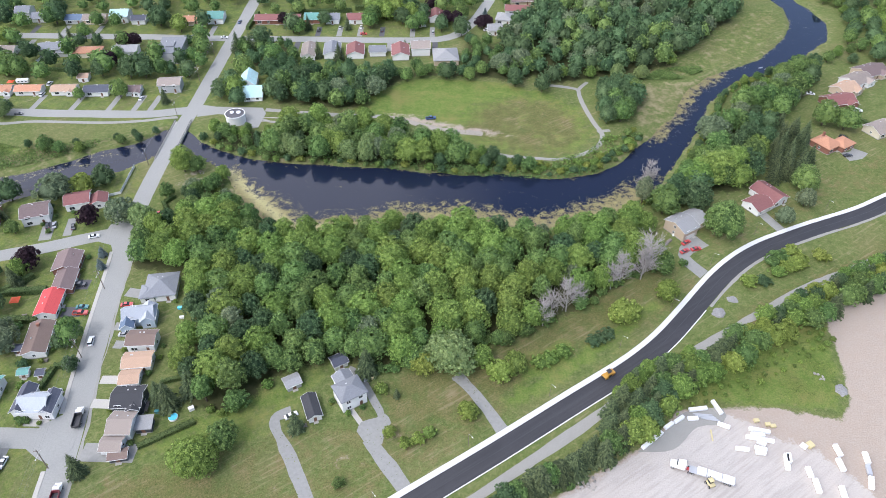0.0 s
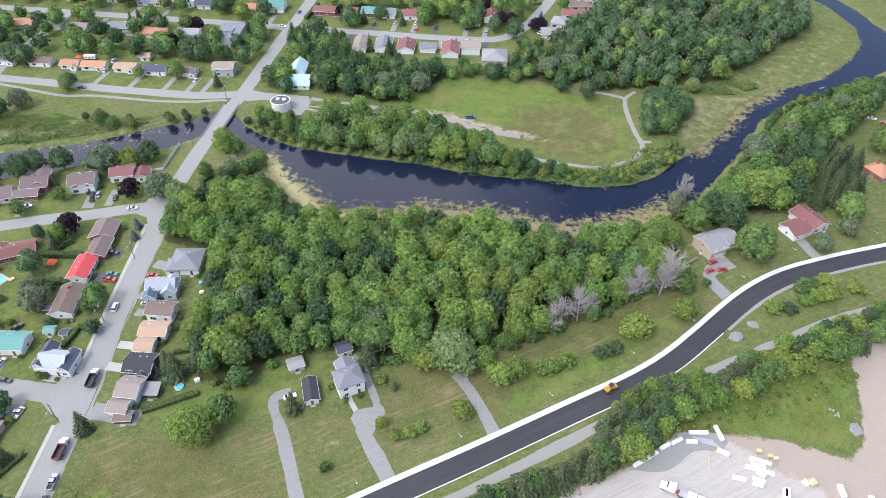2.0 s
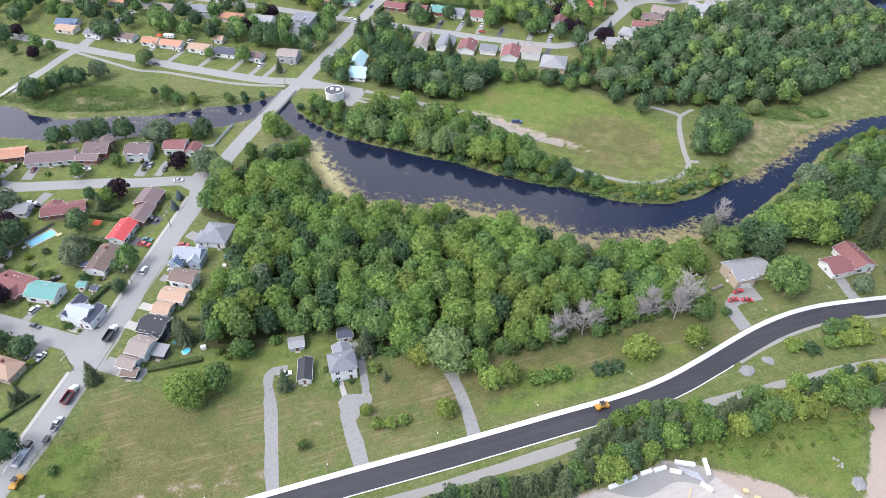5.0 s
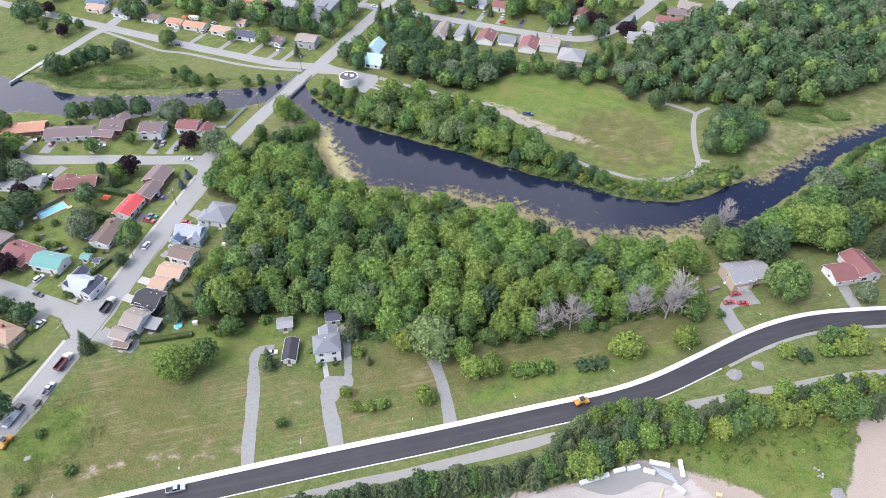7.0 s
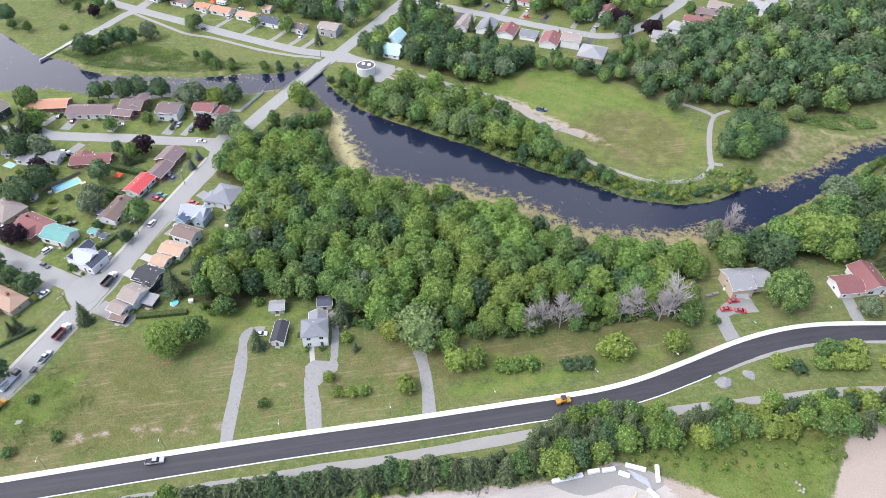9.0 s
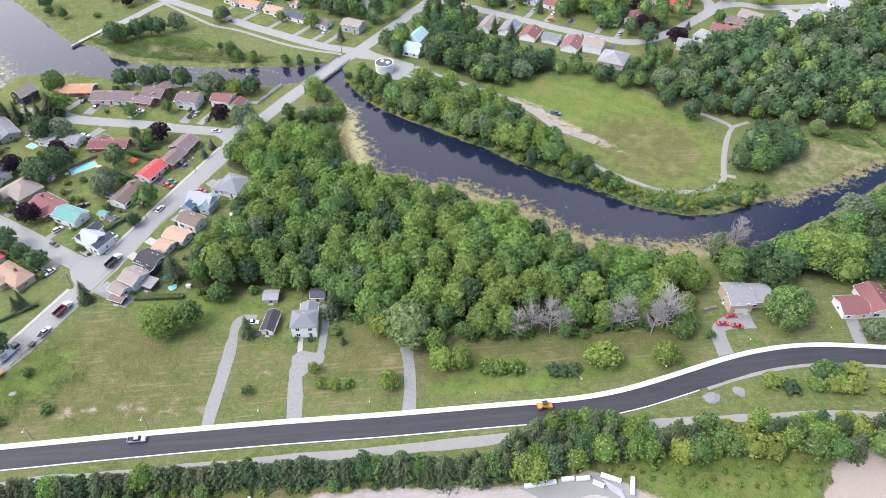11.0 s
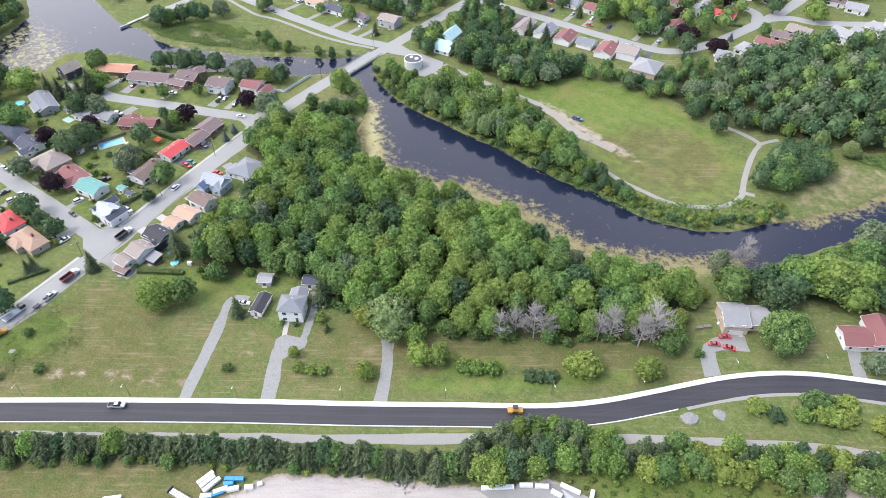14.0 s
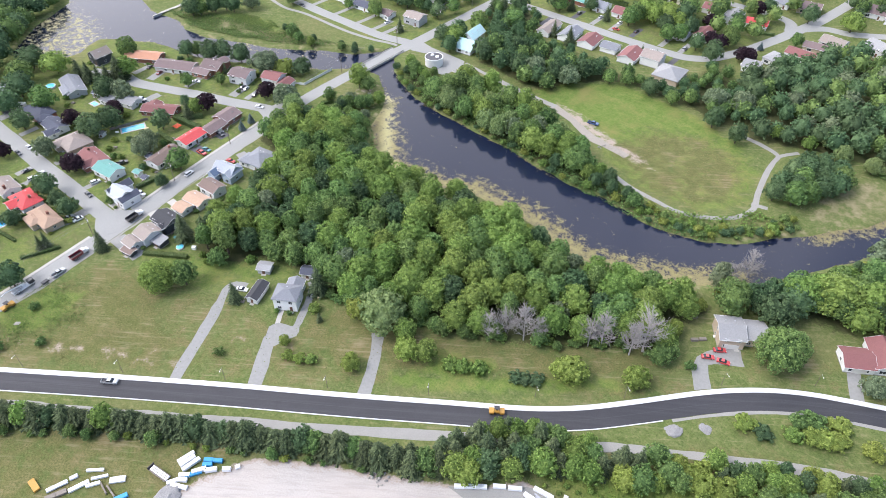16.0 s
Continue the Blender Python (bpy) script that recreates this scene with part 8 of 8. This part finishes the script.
def flat_trailer(x0, y0, x1, y1):
    v = thing("flatbed_trailer", "old grey flatbed trailer loaded with pale beams", "trailer", pose((x0 + x1) / 2, (y0 + y1) / 2, 0.0, 0, 0, math.degrees(math.atan2(y1 - y0, x1 - x0))))
    L = math.dist((x0, y0), (x1, y1))
    part("deck", box(B(), -L / 2, L / 2, -1.2, 1.2, 0.85, 1.05, 0.03), M["wood_grey"], v)
    part("headboard", box(B(), -L / 2 - 0.1, -L / 2 + 0.1, -1.25, 1.25, 0.85, 2.0), M["steel_dark"], v)
    for s in (-0.6, 0, 0.6):
        part("beam", box(B(), -L / 2 + 0.4, L / 2, s - 0.2, s + 0.2, 1.05, 1.4), M["white_wrap"], v)
    for s in (-1, 1):
        for u in (L * 0.2, L * 0.36):
            put_wheel(v, "truck", u, s * 0.95, 0.5)


flat_trailer(-10.5, 73.3, -3.0, 74.2)


def heap(x, y, R, H, mat, label, name="rubble_mound", seed=0):
    rs = random.Random(seed)
    bm = B()
    bmesh.ops.create_icosphere(bm, subdivisions=3, radius=1)
    for v in bm.verts:
        k = 1 + 0.35 * noise.noise(v.co * 2.1 + Vector((seed * 3.3, 0, 0)))
        v.co = Vector((v.co.x * R * k, v.co.y * R * k * 0.8, max(-0.1, v.co.z * H * k)))
    ob = part(name, bm, mat, None)
    ob.matrix_basis = pose(x, y, 0.0, 0, 0, rs.uniform(0, 360))
    return tagged(ob, label, "heap")


heap(108.7, 188.9, 3.0, 0.7, M["rubble"], "low heap of grey crushed stone", seed=1)
heap(116.2, 196.4, 2.2, 0.5, M["rubble"], "low heap of grey crushed stone", seed=2)
heap(1.0, 71.0, 4.2, 1.4, M["rubble"], "heap of dark grey gravel", seed=3)
heap(141, 152, 2.6, 0.5, M["rubble"], "spilled pale stones on grass", seed=4)
heap(-101, 76, 1.2, 0.3, M["stone"], "pale boulder in the grass", "boulder", 5)
tagged(bpy.data.objects["boulder"], "", "boulder")


def rock_pile(x, y, n_, R, seed, label):
    rs = random.Random(seed)
    v = thing("rock_pile", label, "rocks", pose(x, y, 0))
    for i in range(n_):
        bm = B()
        bmesh.ops.create_icosphere(bm, subdivisions=1, radius=rs.uniform(0.25, 0.6))
        for q in bm.verts:
            q.co *= rs.uniform(0.75, 1.2)
        part("rock", bm, M["stone"], v).matrix_basis = pose(rs.uniform(-R, R), rs.uniform(-R, R), 0.15, rs.uniform(0, 360), 0, rs.uniform(0, 360))


rock_pile(46, 116, 26, 2.6, 1, "pile of broken pale rock at the yard's edge")
rock_pile(136, 158, 10, 1.8, 2, "few pale rocks dumped on grass")
rock_pile(8, 318, 8, 2.0, 3, "few pale stones on the meadow")


# ---- bridge, tank, poles, fences ----
def bridge():
    v = thing("road_bridge", "concrete road bridge with low dark railings", "bridge", pose(0, 0, 0))
    part("deck", box(B(), -143.6, -134.4, 294, 329, -0.75, 0.045), M["concrete"], v)
    for x in (-143.2, -139, -134.8):
        part("girder", box(B(), x - 0.3, x + 0.3, 295, 328, -1.5, -0.76), M["steel_dark"], v)
    for y in (294.5, 311, 328.5):
        part("pier", box(B(), -143.2, -134.8, y - 0.6, y + 0.6, -3.0, -0.76), M["concrete"], v)
    for s, x in ((-1, -143.35), (1, -134.65)):
        part("parapet", box(B(), x - 0.18, x + 0.18, 293, 330, 0.04, 0.4), M["concrete"], v)
        for z in (0.75, 1.1):
            part("rail", box(B(), x - 0.05, x + 0.05, 293, 330, z - 0.05, z + 0.05), M["steel_dark"], v)
        for i in range(16):
            part("post", box(B(), x - 0.06, x + 0.06, 293.3 + i * 2.42, 293.45 + i * 2.42, 0.38, 1.12), M["steel_dark"], v)


bridge()


def tank():
    v = thing("water_tank", "round white concrete tank with roof hatches", "tank", pose(-110.3, 329.4, 0.0))
    bm = B()
    bmesh.ops.create_cone(bm, cap_ends=True, segments=40, radius1=5.1, radius2=5.1, depth=5.0, matrix=pose(0, 0, 2.4))
    part("wall", bm, M["white_paint"], v)
    bm = B()
    ring = [[bm.verts.new((r * math.cos(a), r * math.sin(a), z)) for r, z in ((5.12, 4.55), (5.35, 4.55), (5.35, 5.2), (4.98, 5.2), (4.98, 4.85))] for a in np.arange(40) * math.pi / 20]
    for a, b in zip(ring, ring[1:] + ring[:1]):
        for k in range(5):
            bm.faces.new((a[k], b[k], b[(k + 1) % 5], a[(k + 1) % 5]))
    part("rim", bm, M["white_paint"], v)
    bm = B()
    bmesh.ops.create_cone(bm, cap_ends=True, segments=40, radius1=5.0, radius2=5.0, depth=0.16, matrix=pose(0, 0, 4.98))
    part("roof", bm, M["drive_dark"], v, "grey gravelled roof")
    for x, y, r, h in ((-1.6, 0.6, 1.1, 0.7), (1.9, 0.7, 1.2, 0.7)):
        bm = B()
        bmesh.ops.create_cone(bm, cap_ends=True, segments=16, radius1=r, radius2=r * 0.9, depth=h, matrix=pose(x, y, 5.0 + h / 2))
        part("hatch", bm, M["white_paint"], v)


tank()


def utility_pole(x, y, rot, h=10.5, lamp=False):
    v = thing("utility_pole", "weathered wooden utility pole beside the street", "pole", pose(x, y, 0, 0, 0, rot), group="utility poles")
    part("shaft", rod(B(), (0, 0, -0.2), (0, 0, h), 0.17, 0.11, 8), M["pole_wood"], v)
    c = part("crossarm", box(B(), -1.2, 1.2, -0.07, 0.07, h - 0.9, h - 0.75), M["pole_wood"], v)
    for u in (-1.1, -0.4, 0.4, 1.1):
        part("insulator", rod(B(), (u, 0, h - 0.76), (u, 0, h - 0.55), 0.05), M["white_paint"], c)
    bm = B()
    bmesh.ops.create_cone(bm, cap_ends=True, segments=10, radius1=0.25, radius2=0.25, depth=0.8, matrix=pose(0.35, 0, h - 1.8))
    part("transformer", bm, M["metal"], v)
    if lamp:
        a = part("lamp_arm", rod(B(), (0, 0, h - 2.4), (0, -2.2, h - 1.8), 0.04), M["metal"], v)
        part("lamp_head", box(B(), -0.14, 0.14, -2.7, -2.1, h - 1.92, h - 1.76, 0.04), M["metal"], a)
    return v


POLES = [(-119.5, 78, 6), (-123.9, 120.6, 7), (-130.6, 165.6, 8), (-135.2, 201.3, 8), (-141.6, 246.5, 4), (-144.6, 288, 2), (-143.4, 334, 0), (-140.8, 372, 0), (-140.4, 405, 0)]
for x, y, r in POLES:
    utility_pole(x, y, r, lamp=True)


def span(p, q, sag, name="power_line"):
    """One hanging wire, a thin three-sided tube."""
    k = 9
    d = (Vector(q) - Vector(p)).normalized()
    side = d.cross(Vector((0, 0, 1))).normalized()
    up = side.cross(d)
    v, f = [], []
    for i in range(k + 1):
        c = Vector(p).lerp(Vector(q), i / k) - Vector((0, 0, sag * 4 * (i / k) * (1 - i / k)))
        for a in (0.5, 2.6, 4.7):
            v.append(c + (side * math.cos(a) + up * math.sin(a)) * 0.022)
        if i:
            f += [(3 * i - 3 + j, 3 * i - 3 + (j + 1) % 3, 3 * i + (j + 1) % 3, 3 * i + j) for j in range(3)]
    return tagged(ob_of(name, v, f, M["wire"]), "thin overhead line slung between poles", "cable", "overhead lines")


for (x0, y0, _), (x1, y1, _) in zip(POLES, POLES[1:]):
    for u in (-1.1, 0.4, 1.1):
        span((x0 + u, y0, 9.95), (x1 + u, y1, 9.95), 0.9)


def street_lamp(x, y, rot, h=7.0):
    v = thing("street_lamp", "slim grey street lamp beside the fresh road", "street lamp", pose(x, y, 0, 0, 0, rot), group="lamps along the road")
    part("post", rod(B(), (0, 0, -0.1), (0, 0, h), 0.09, 0.06, 8), M["pole_wood"], v)
    a = part("arm", rod(B(), (0, 0, h - 0.1), (0, -1.7, h + 0.3), 0.04), M["metal"], v)
    part("lamp_head", box(B(), -0.14, 0.14, -2.2, -1.6, h + 0.22, h + 0.38, 0.04), M["lamp_glass"], a)


for x, y, r in ((-79.6, 67.4, 34), (-50.6, 88.4, 34), (-20.2, 109.0, 34), (9.3, 129.2, 34), (38, 149, 35), (66.6, 171.0, 45), (90, 190, 48), (113.2, 216.5, 44), (138.4, 236.6, 28), (176, 252.6, 24)):
    street_lamp(x, y, r)


def fence(x0, y0, x1, y1, mat, label, h=1.6, step=2.4):
    L = math.dist((x0, y0), (x1, y1))
    v = thing("fence", label, "fence", pose(x0, y0, 0, 0, 0, math.degrees(math.atan2(y1 - y0, x1 - x0))))
    n_ = max(2, int(L / step))
    for i in range(n_ + 1):
        part("post", box(B(), L * i / n_ - 0.06, L * i / n_ + 0.06, -0.06, 0.06, -0.1, h + 0.08), M[mat], v)
        if i < n_:
            part("panel", box(B(), L * i / n_ + 0.06, L * (i + 1) / n_ - 0.06, -0.03, 0.03, 0.08, h), M[mat], v)


fence(-150.2, 264.5, -150.9, 286.0, "white_paint", "white board fence along the street embankment", 1.7)
fence(-150.2, 264.5, -158.0, 261.0, "white_paint", "white board fence between gardens", 1.5)
fence(-246.5, 396.0, -244.0, 412.0, "white_paint", "white board fence around a garden", 1.8)
fence(-192.0, 170.0, -186.0, 188.0, "wood_grey", "grey board fence beside a pool", 1.5)
fence(-118.0, 236.0, -125.6, 250.0, "wood_grey", "weathered board fence under trees", 1.4)
fence(-101, 214.0, -98, 206.0, "wood_grey", "weathered fence behind a house", 1.5)


# ---- hedges ----
def hedge(x0, y0, x1, y1, w, h, label="dense clipped green hedge between gardens"):
    L = math.dist((x0, y0), (x1, y1))
    v = thing("hedge", label, "hedge", pose(x0, y0, 0, 0, 0, math.degrees(math.atan2(y1 - y0, x1 - x0))))
    rs = np.random.RandomState(int(abs(x0 * 3 + y0)))
    k = int(L * (w + 2 * h) * 7)
    u = rs.uniform(0, L, k)
    a = rs.uniform(0, w + 2 * h, k)
    side = np.where(a < h, 0, np.where(a < h + w, 1, 2))
    py = np.where(side == 0, -w / 2, np.where(side == 2, w / 2, a - h - w / 2)) + rs.normal(0, 0.1, k)
    pz = np.where(side == 0, a, np.where(side == 2, a - h - w, h)) + rs.normal(0, 0.12, k)
    N = np.stack([rs.normal(0, 0.35, k), np.where(side == 0, -1, np.where(side == 2, 1, 0)) + rs.normal(0, 0.35, k), (side == 1) + rs.normal(0.2, 0.3, k)], -1)
    V, F = leaf_quads(rs, np.stack([u, py, np.maximum(pz, 0.1)], -1), N, 0.5)
    share("foliage", quads_mesh("foliage", V, F, M["hedge"]), v)
    part("inner_growth", box(B(), 0.1, L - 0.1, -w / 2 + 0.12, w / 2 - 0.12, -0.1, h - 0.12), M["hedge"], v)


for a in ((-176, 197.4, -157, 199.4, 2.6, 2.4), (-176, 197, -166, 207.8, 2.2, 2.4), (-170, 183.6, -154, 183.2, 2.4, 2.2), (-139.4, 151.2, -138.2, 160, 1.8, 1.7), (-138.4, 161, -131.4, 162.2, 1.8, 1.7), (-244, 387, -208, 384.4, 1.8, 2.0), (-98, 154, -86, 158, 1.6, 1.6), (-98, 128, -82, 138, 2.0, 1.4), (-122, 244, -127, 256, 1.6, 1.8),
          (-128, 256, -124, 262, 1.6, 1.6), (222, 340, 233, 326, 1.8, 1.8), (-165.6, 98, -158, 110, 1.2, 1.5), (-176, 107.6, -168, 109, 1.2, 1.4), (-128, 108, -134, 94, 1.2, 1.2), (-160, 96, -146, 98, 1.2, 1.2), (14, 489, 30, 494, 1.6, 1.6), (-60, 478, -4, 480, 3.0, 3.2), (-104, 470, -62, 474, 2.6, 3.0), (-128, 444, -126, 470, 2.2, 2.6)):
    hedge(*a)


# ---- pools, tents, garden things ----
def pool(x, y, rot, L, W, mat, label):
    v = thing("swimming_pool", label, "pool", pose(x, y, 0, 0, 0, rot))
    bm = B()
    for x0, x1, y0, y1 in ((-L / 2 - 0.8, L / 2 + 0.8, W / 2, W / 2 + 0.8), (-L / 2 - 0.8, L / 2 + 0.8, -W / 2 - 0.8, -W / 2), (-L / 2 - 0.8, -L / 2, -W / 2, W / 2), (L / 2, L / 2 + 0.8, -W / 2, W / 2)):
        box(bm, x0, x1, y0, y1, -0.1, 0.14)
    part("coping", bm, M["concrete"], v)
    part("water", box(B(), -L / 2, L / 2, -W / 2, W / 2, -0.1, 0.06), mat, v)


pool(-185.0, 178.6, 66, 11.0, 4.4, M["pool_water"], "turquoise garden pool with concrete edge")
pool(-161.4, 103.2, 84, 9.0, 3.6, M["pool_blue"], "long blue garden pool with concrete edge")
pool(-221.8, 179.0, 0, 4.4, 2.4, M["pool_water"], "small blue garden pool")


def round_pool(x, y, r, h, mat, label):
    v = thing("round_pool", label, "pool", pose(x, y, 0))
    bm = B()
    bmesh.ops.create_cone(bm, cap_ends=True, segments=24, radius1=r, radius2=r, depth=h, matrix=pose(0, 0, h / 2 - 0.03))
    part("wall", bm, M["white_paint"], v)
    bm = B()
    bmesh.ops.create_cone(bm, cap_ends=True, segments=24, radius1=r * 0.93, radius2=r * 0.93, depth=0.06, matrix=pose(0, 0, h))
    part("water", bm, mat, v)


round_pool(-89.8, 139.7, 1.6, 0.7, M["pool_water"], "small round pale blue paddling pool")
round_pool(-256.3, 173.0, 2.6, 1.1, M["pool_water"], "round above-ground pool under a tree")


def gazebo(x, y, mat, label):
    v = thing("gazebo", label, "gazebo", pose(x, y, 0, 0, 0, 8))
    bm = B()
    bmesh.ops.create_cone(bm, cap_ends=True, segments=4, radius1=2.5, radius2=0.2, depth=0.9, matrix=pose(0, 0, 2.7, 0, 0, 45))
    part("canopy", bm, mat, v)
    for sx in (-1, 1):
        for sy in (-1, 1):
            part("post", rod(B(), (sx * 1.55, sy * 1.55, -0.05), (sx * 1.55, sy * 1.55, 2.3), 0.05), M["steel_dark"], v)


gazebo(-166.4, 192.6, M["tarp_red"], "bright orange-red garden gazebo")
gazebo(-249, 368.4, M["tarp_red"], "bright red garden tent")
gazebo(-94.5, 191.0, M["white_paint"], "white garden gazebo beside a house")


def trampoline(x, y):
    v = thing("trampoline", "round blue-rimmed trampoline on a lawn", "trampoline", pose(x, y, 0))
    bm = B()
    bmesh.ops.create_cone(bm, cap_ends=True, segments=20, radius1=1.9, radius2=1.9, depth=0.1, matrix=pose(0, 0, 0.8))
    part("rim", bm, M["car_blue"], v)
    bm = B()
    bmesh.ops.create_cone(bm, cap_ends=True, segments=20, radius1=1.55, radius2=1.55, depth=0.06, matrix=pose(0, 0, 0.85))
    part("mat", bm, M["rubber"], v)
    for i in range(6):
        a = i * math.pi / 3
        part("leg", rod(B(), (1.8 * math.cos(a), 1.8 * math.sin(a), -0.05), (1.8 * math.cos(a), 1.8 * math.sin(a), 0.8), 0.04), M["metal"], v)


trampoline(-198.2, 160.8)


def rowing_boat(x, y, rot):
    v = thing("kayak", "small pale kayak floating on the river", "boat", pose(x, y, -0.92, 0, 0, rot))
    bm = B()
    ring = []
    for i in range(9):
        u = -1 + 2 * i / 8
        w = 0.38 * (1 - u * u) + 0.02
        ring.append([bm.verts.new((u * 1.7, s * w, z)) for s, z in ((-1, 0.25), (-0.7, -0.05), (0.7, -0.05), (1, 0.25))])
    for a, b in zip(ring, ring[1:]):
        for j in range(3):
            bm.faces.new((a[j], b[j], b[j + 1], a[j + 1]))
    part("hull", bm, M["white_paint"], v)
    part("seat", box(B(), -0.4, 0.3, -0.26, 0.26, 0.0, 0.12), M["car_blue"], v)


rowing_boat(195.7, 396.0, 20)
rowing_boat(198.6, 394.8, 34)


def weir():
    v = thing("weir", "low concrete weir wall beside the water", "weir", pose(0, 0, 0))
    part("wall", box(B(), -292.5, -291.5, 262, 288, -2.5, 0.5), M["concrete"], v)
    part("walkway", box(B(), -293.2, -290.8, 268, 287, 0.5, 0.65), M["concrete"], v)
    for i in range(7):
        part("rail_post", rod(B(), (-290.9, 269 + i * 3, 0.6), (-290.9, 269 + i * 3, 1.6), 0.05), M["steel_dark"], v)


weir()


def porch(x, y, rot, w, d, label):
    v = thing("deck", label, "deck", pose(x, y, 0, 0, 0, rot))
    k = int(d / 0.3)
    for i in range(k):
        part("board", box(B(), -w / 2, w / 2, -d / 2 + i * d / k, -d / 2 + (i + 1) * d / k - 0.03, 0.4, 0.45), M["wood_grey"], v)
    for sx in (-1, 1):
        for sy in (-1, 1):
            part("post", box(B(), sx * (w / 2 - 0.1) - 0.06, sx * (w / 2 - 0.1) + 0.06, sy * (d / 2 - 0.1) - 0.06, sy * (d / 2 - 0.1) + 0.06, -0.1, 1.3), M["wood_grey"], v)


porch(-45.6, 136.4, 22, 2.6, 1.6, "small grey timber porch of the garage")
porch(190.5, 310.5, 30, 6, 4, "grey timber deck beside the orange-roofed house")
porch(207, 362, 20, 8, 5, "weathered timber deck with garden furniture")
porch(-163, 104.5, 84, 4, 3, "timber deck beside the blue pool")
porch(-159.6, 170.4, 10, 4, 3, "timber deck behind the brown-roofed bungalow")
porch(-100.6, 144, 4, 2.4, 4, "timber deck behind the charcoal house")


# ---- garden clutter ----
def picnic_table(x, y, rot):
    v = thing("picnic_table", "weathered wooden picnic table on a lawn", "table", pose(x, y, 0, 0, 0, rot))
    for i in range(4):
        part("top_board", box(B(), -0.9, 0.9, -0.38 + i * 0.19, -0.21 + i * 0.19, 0.7, 0.75), M["wood_grey"], v)
    for s in (-1, 1):
        part("bench", box(B(), -0.9, 0.9, s * 0.72 - 0.14, s * 0.72 + 0.14, 0.4, 0.45), M["wood_grey"], v)
        part("leg_frame", box(B(), s * 0.6 - 0.05, s * 0.6 + 0.05, -0.75, 0.75, -0.05, 0.7), M["wood_grey"], v)


def garden_box(x, y, rot, L, W, H, mat, label):
    v = thing("storage_box", label, "box", pose(x, y, 0, 0, 0, rot), group="garden boxes")
    part("body", box(B(), -L / 2, L / 2, -W / 2, W / 2, -0.05, H * 0.85, 0.04), M[mat], v)
    part("lid", box(B(), -L / 2 - 0.04, L / 2 + 0.04, -W / 2 - 0.04, W / 2 + 0.04, H * 0.85, H, 0.03), M[mat], v)


for x, y, r in ((-98.5, 178, 20), (-160.5, 186, 10), (-176, 163, 40), (-231, 172, 10), (-143, 164, 8), (206, 366, 20), (-36, 168.5, 10), (-116, 266, 30), (-196, 158.5, 0), (93, 240, 20)):
    picnic_table(x, y, r)
for x, y, r, L, W, H, mat, lab in ((-99.6, 185.4, 10, 1.6, 1.0, 0.9, "white_paint", "white lidded box behind a house"), (-101.6, 190.4, 4, 1.8, 1.2, 1.0, "pool_water", "turquoise play box on grass"), (-99.0, 194.6, 20, 1.4, 1.0, 0.8, "pool_water", "turquoise play box on grass"), (-95.8, 141.8, 0, 1.4, 0.9, 1.2, "car_teal", "teal bin beside a deck"),
                                   (-84.5, 143.0, 30, 1.8, 1.2, 1.4, "white_paint", "white covered grill on a lawn"), (-105.8, 236.6, 0, 2.0, 1.2, 0.6, "tarp_red", "red tub under the trees"), (-26.6, 155.6, 30, 1.6, 1.0, 1.0, "white_paint", "white box beside the driveway"), (-28.2, 160.4, 10, 2.2, 1.4, 1.1, "white_wrap", "white tarpaulin heap by a shed"), (-24.0, 156.5, 60, 1.2, 0.8, 0.8, "straw", "straw-coloured box by a driveway"),
                                   (103.0, 236.0, 33, 2.2, 0.8, 0.7, "white_paint", "pale planter box beside a house"), (99.6, 231.6, 40, 2.6, 1.2, 0.9, "wood_grey", "stack of firewood on a lawn"), (97.4, 229.4, 40, 2.6, 1.2, 0.9, "wood_grey", "stack of firewood on a lawn"), (-187.6, 171.2, 60, 1.6, 0.9, 0.7, "white_paint", "white box beside the pool"), (-178.6, 182.4, 60, 2.2, 1.6, 0.8, "straw", "tan garden bench box by the pool")):
    garden_box(x, y, r, L, W, H, mat, lab)


def fire_ring(x, y):
    v = thing("fire_ring", "ring of pale stones on a bare patch", "fire ring", pose(x, y, 0))
    for i in range(10):
        a = i * math.pi / 5
        bm = B()
        bmesh.ops.create_icosphere(bm, subdivisions=1, radius=0.24)
        part("stone", bm, M["stone"], v).matrix_basis = pose(0.95 * math.cos(a), 0.95 * math.sin(a), 0.1, i * 40, 0, i * 70)


fire_ring(-116.6, 281.5)


def lot_kerb(x0, y0, x1, y1):
    L = math.dist((x0, y0), (x1, y1))
    v = thing("low_wall", "low pale concrete wall round an empty plot", "wall", pose(x0, y0, 0, 0, 0, math.degrees(math.atan2(y1 - y0, x1 - x0))))
    part("wall", box(B(), 0, L, -0.2, 0.2, -0.1, 0.45, 0.02), M["concrete"], v)


lot_kerb(-96.5, 333.4, -86, 332.8)
lot_kerb(-97, 329.6, -86.5, 329.2)
lot_kerb(-86, 332.6, -86.4, 329.4)
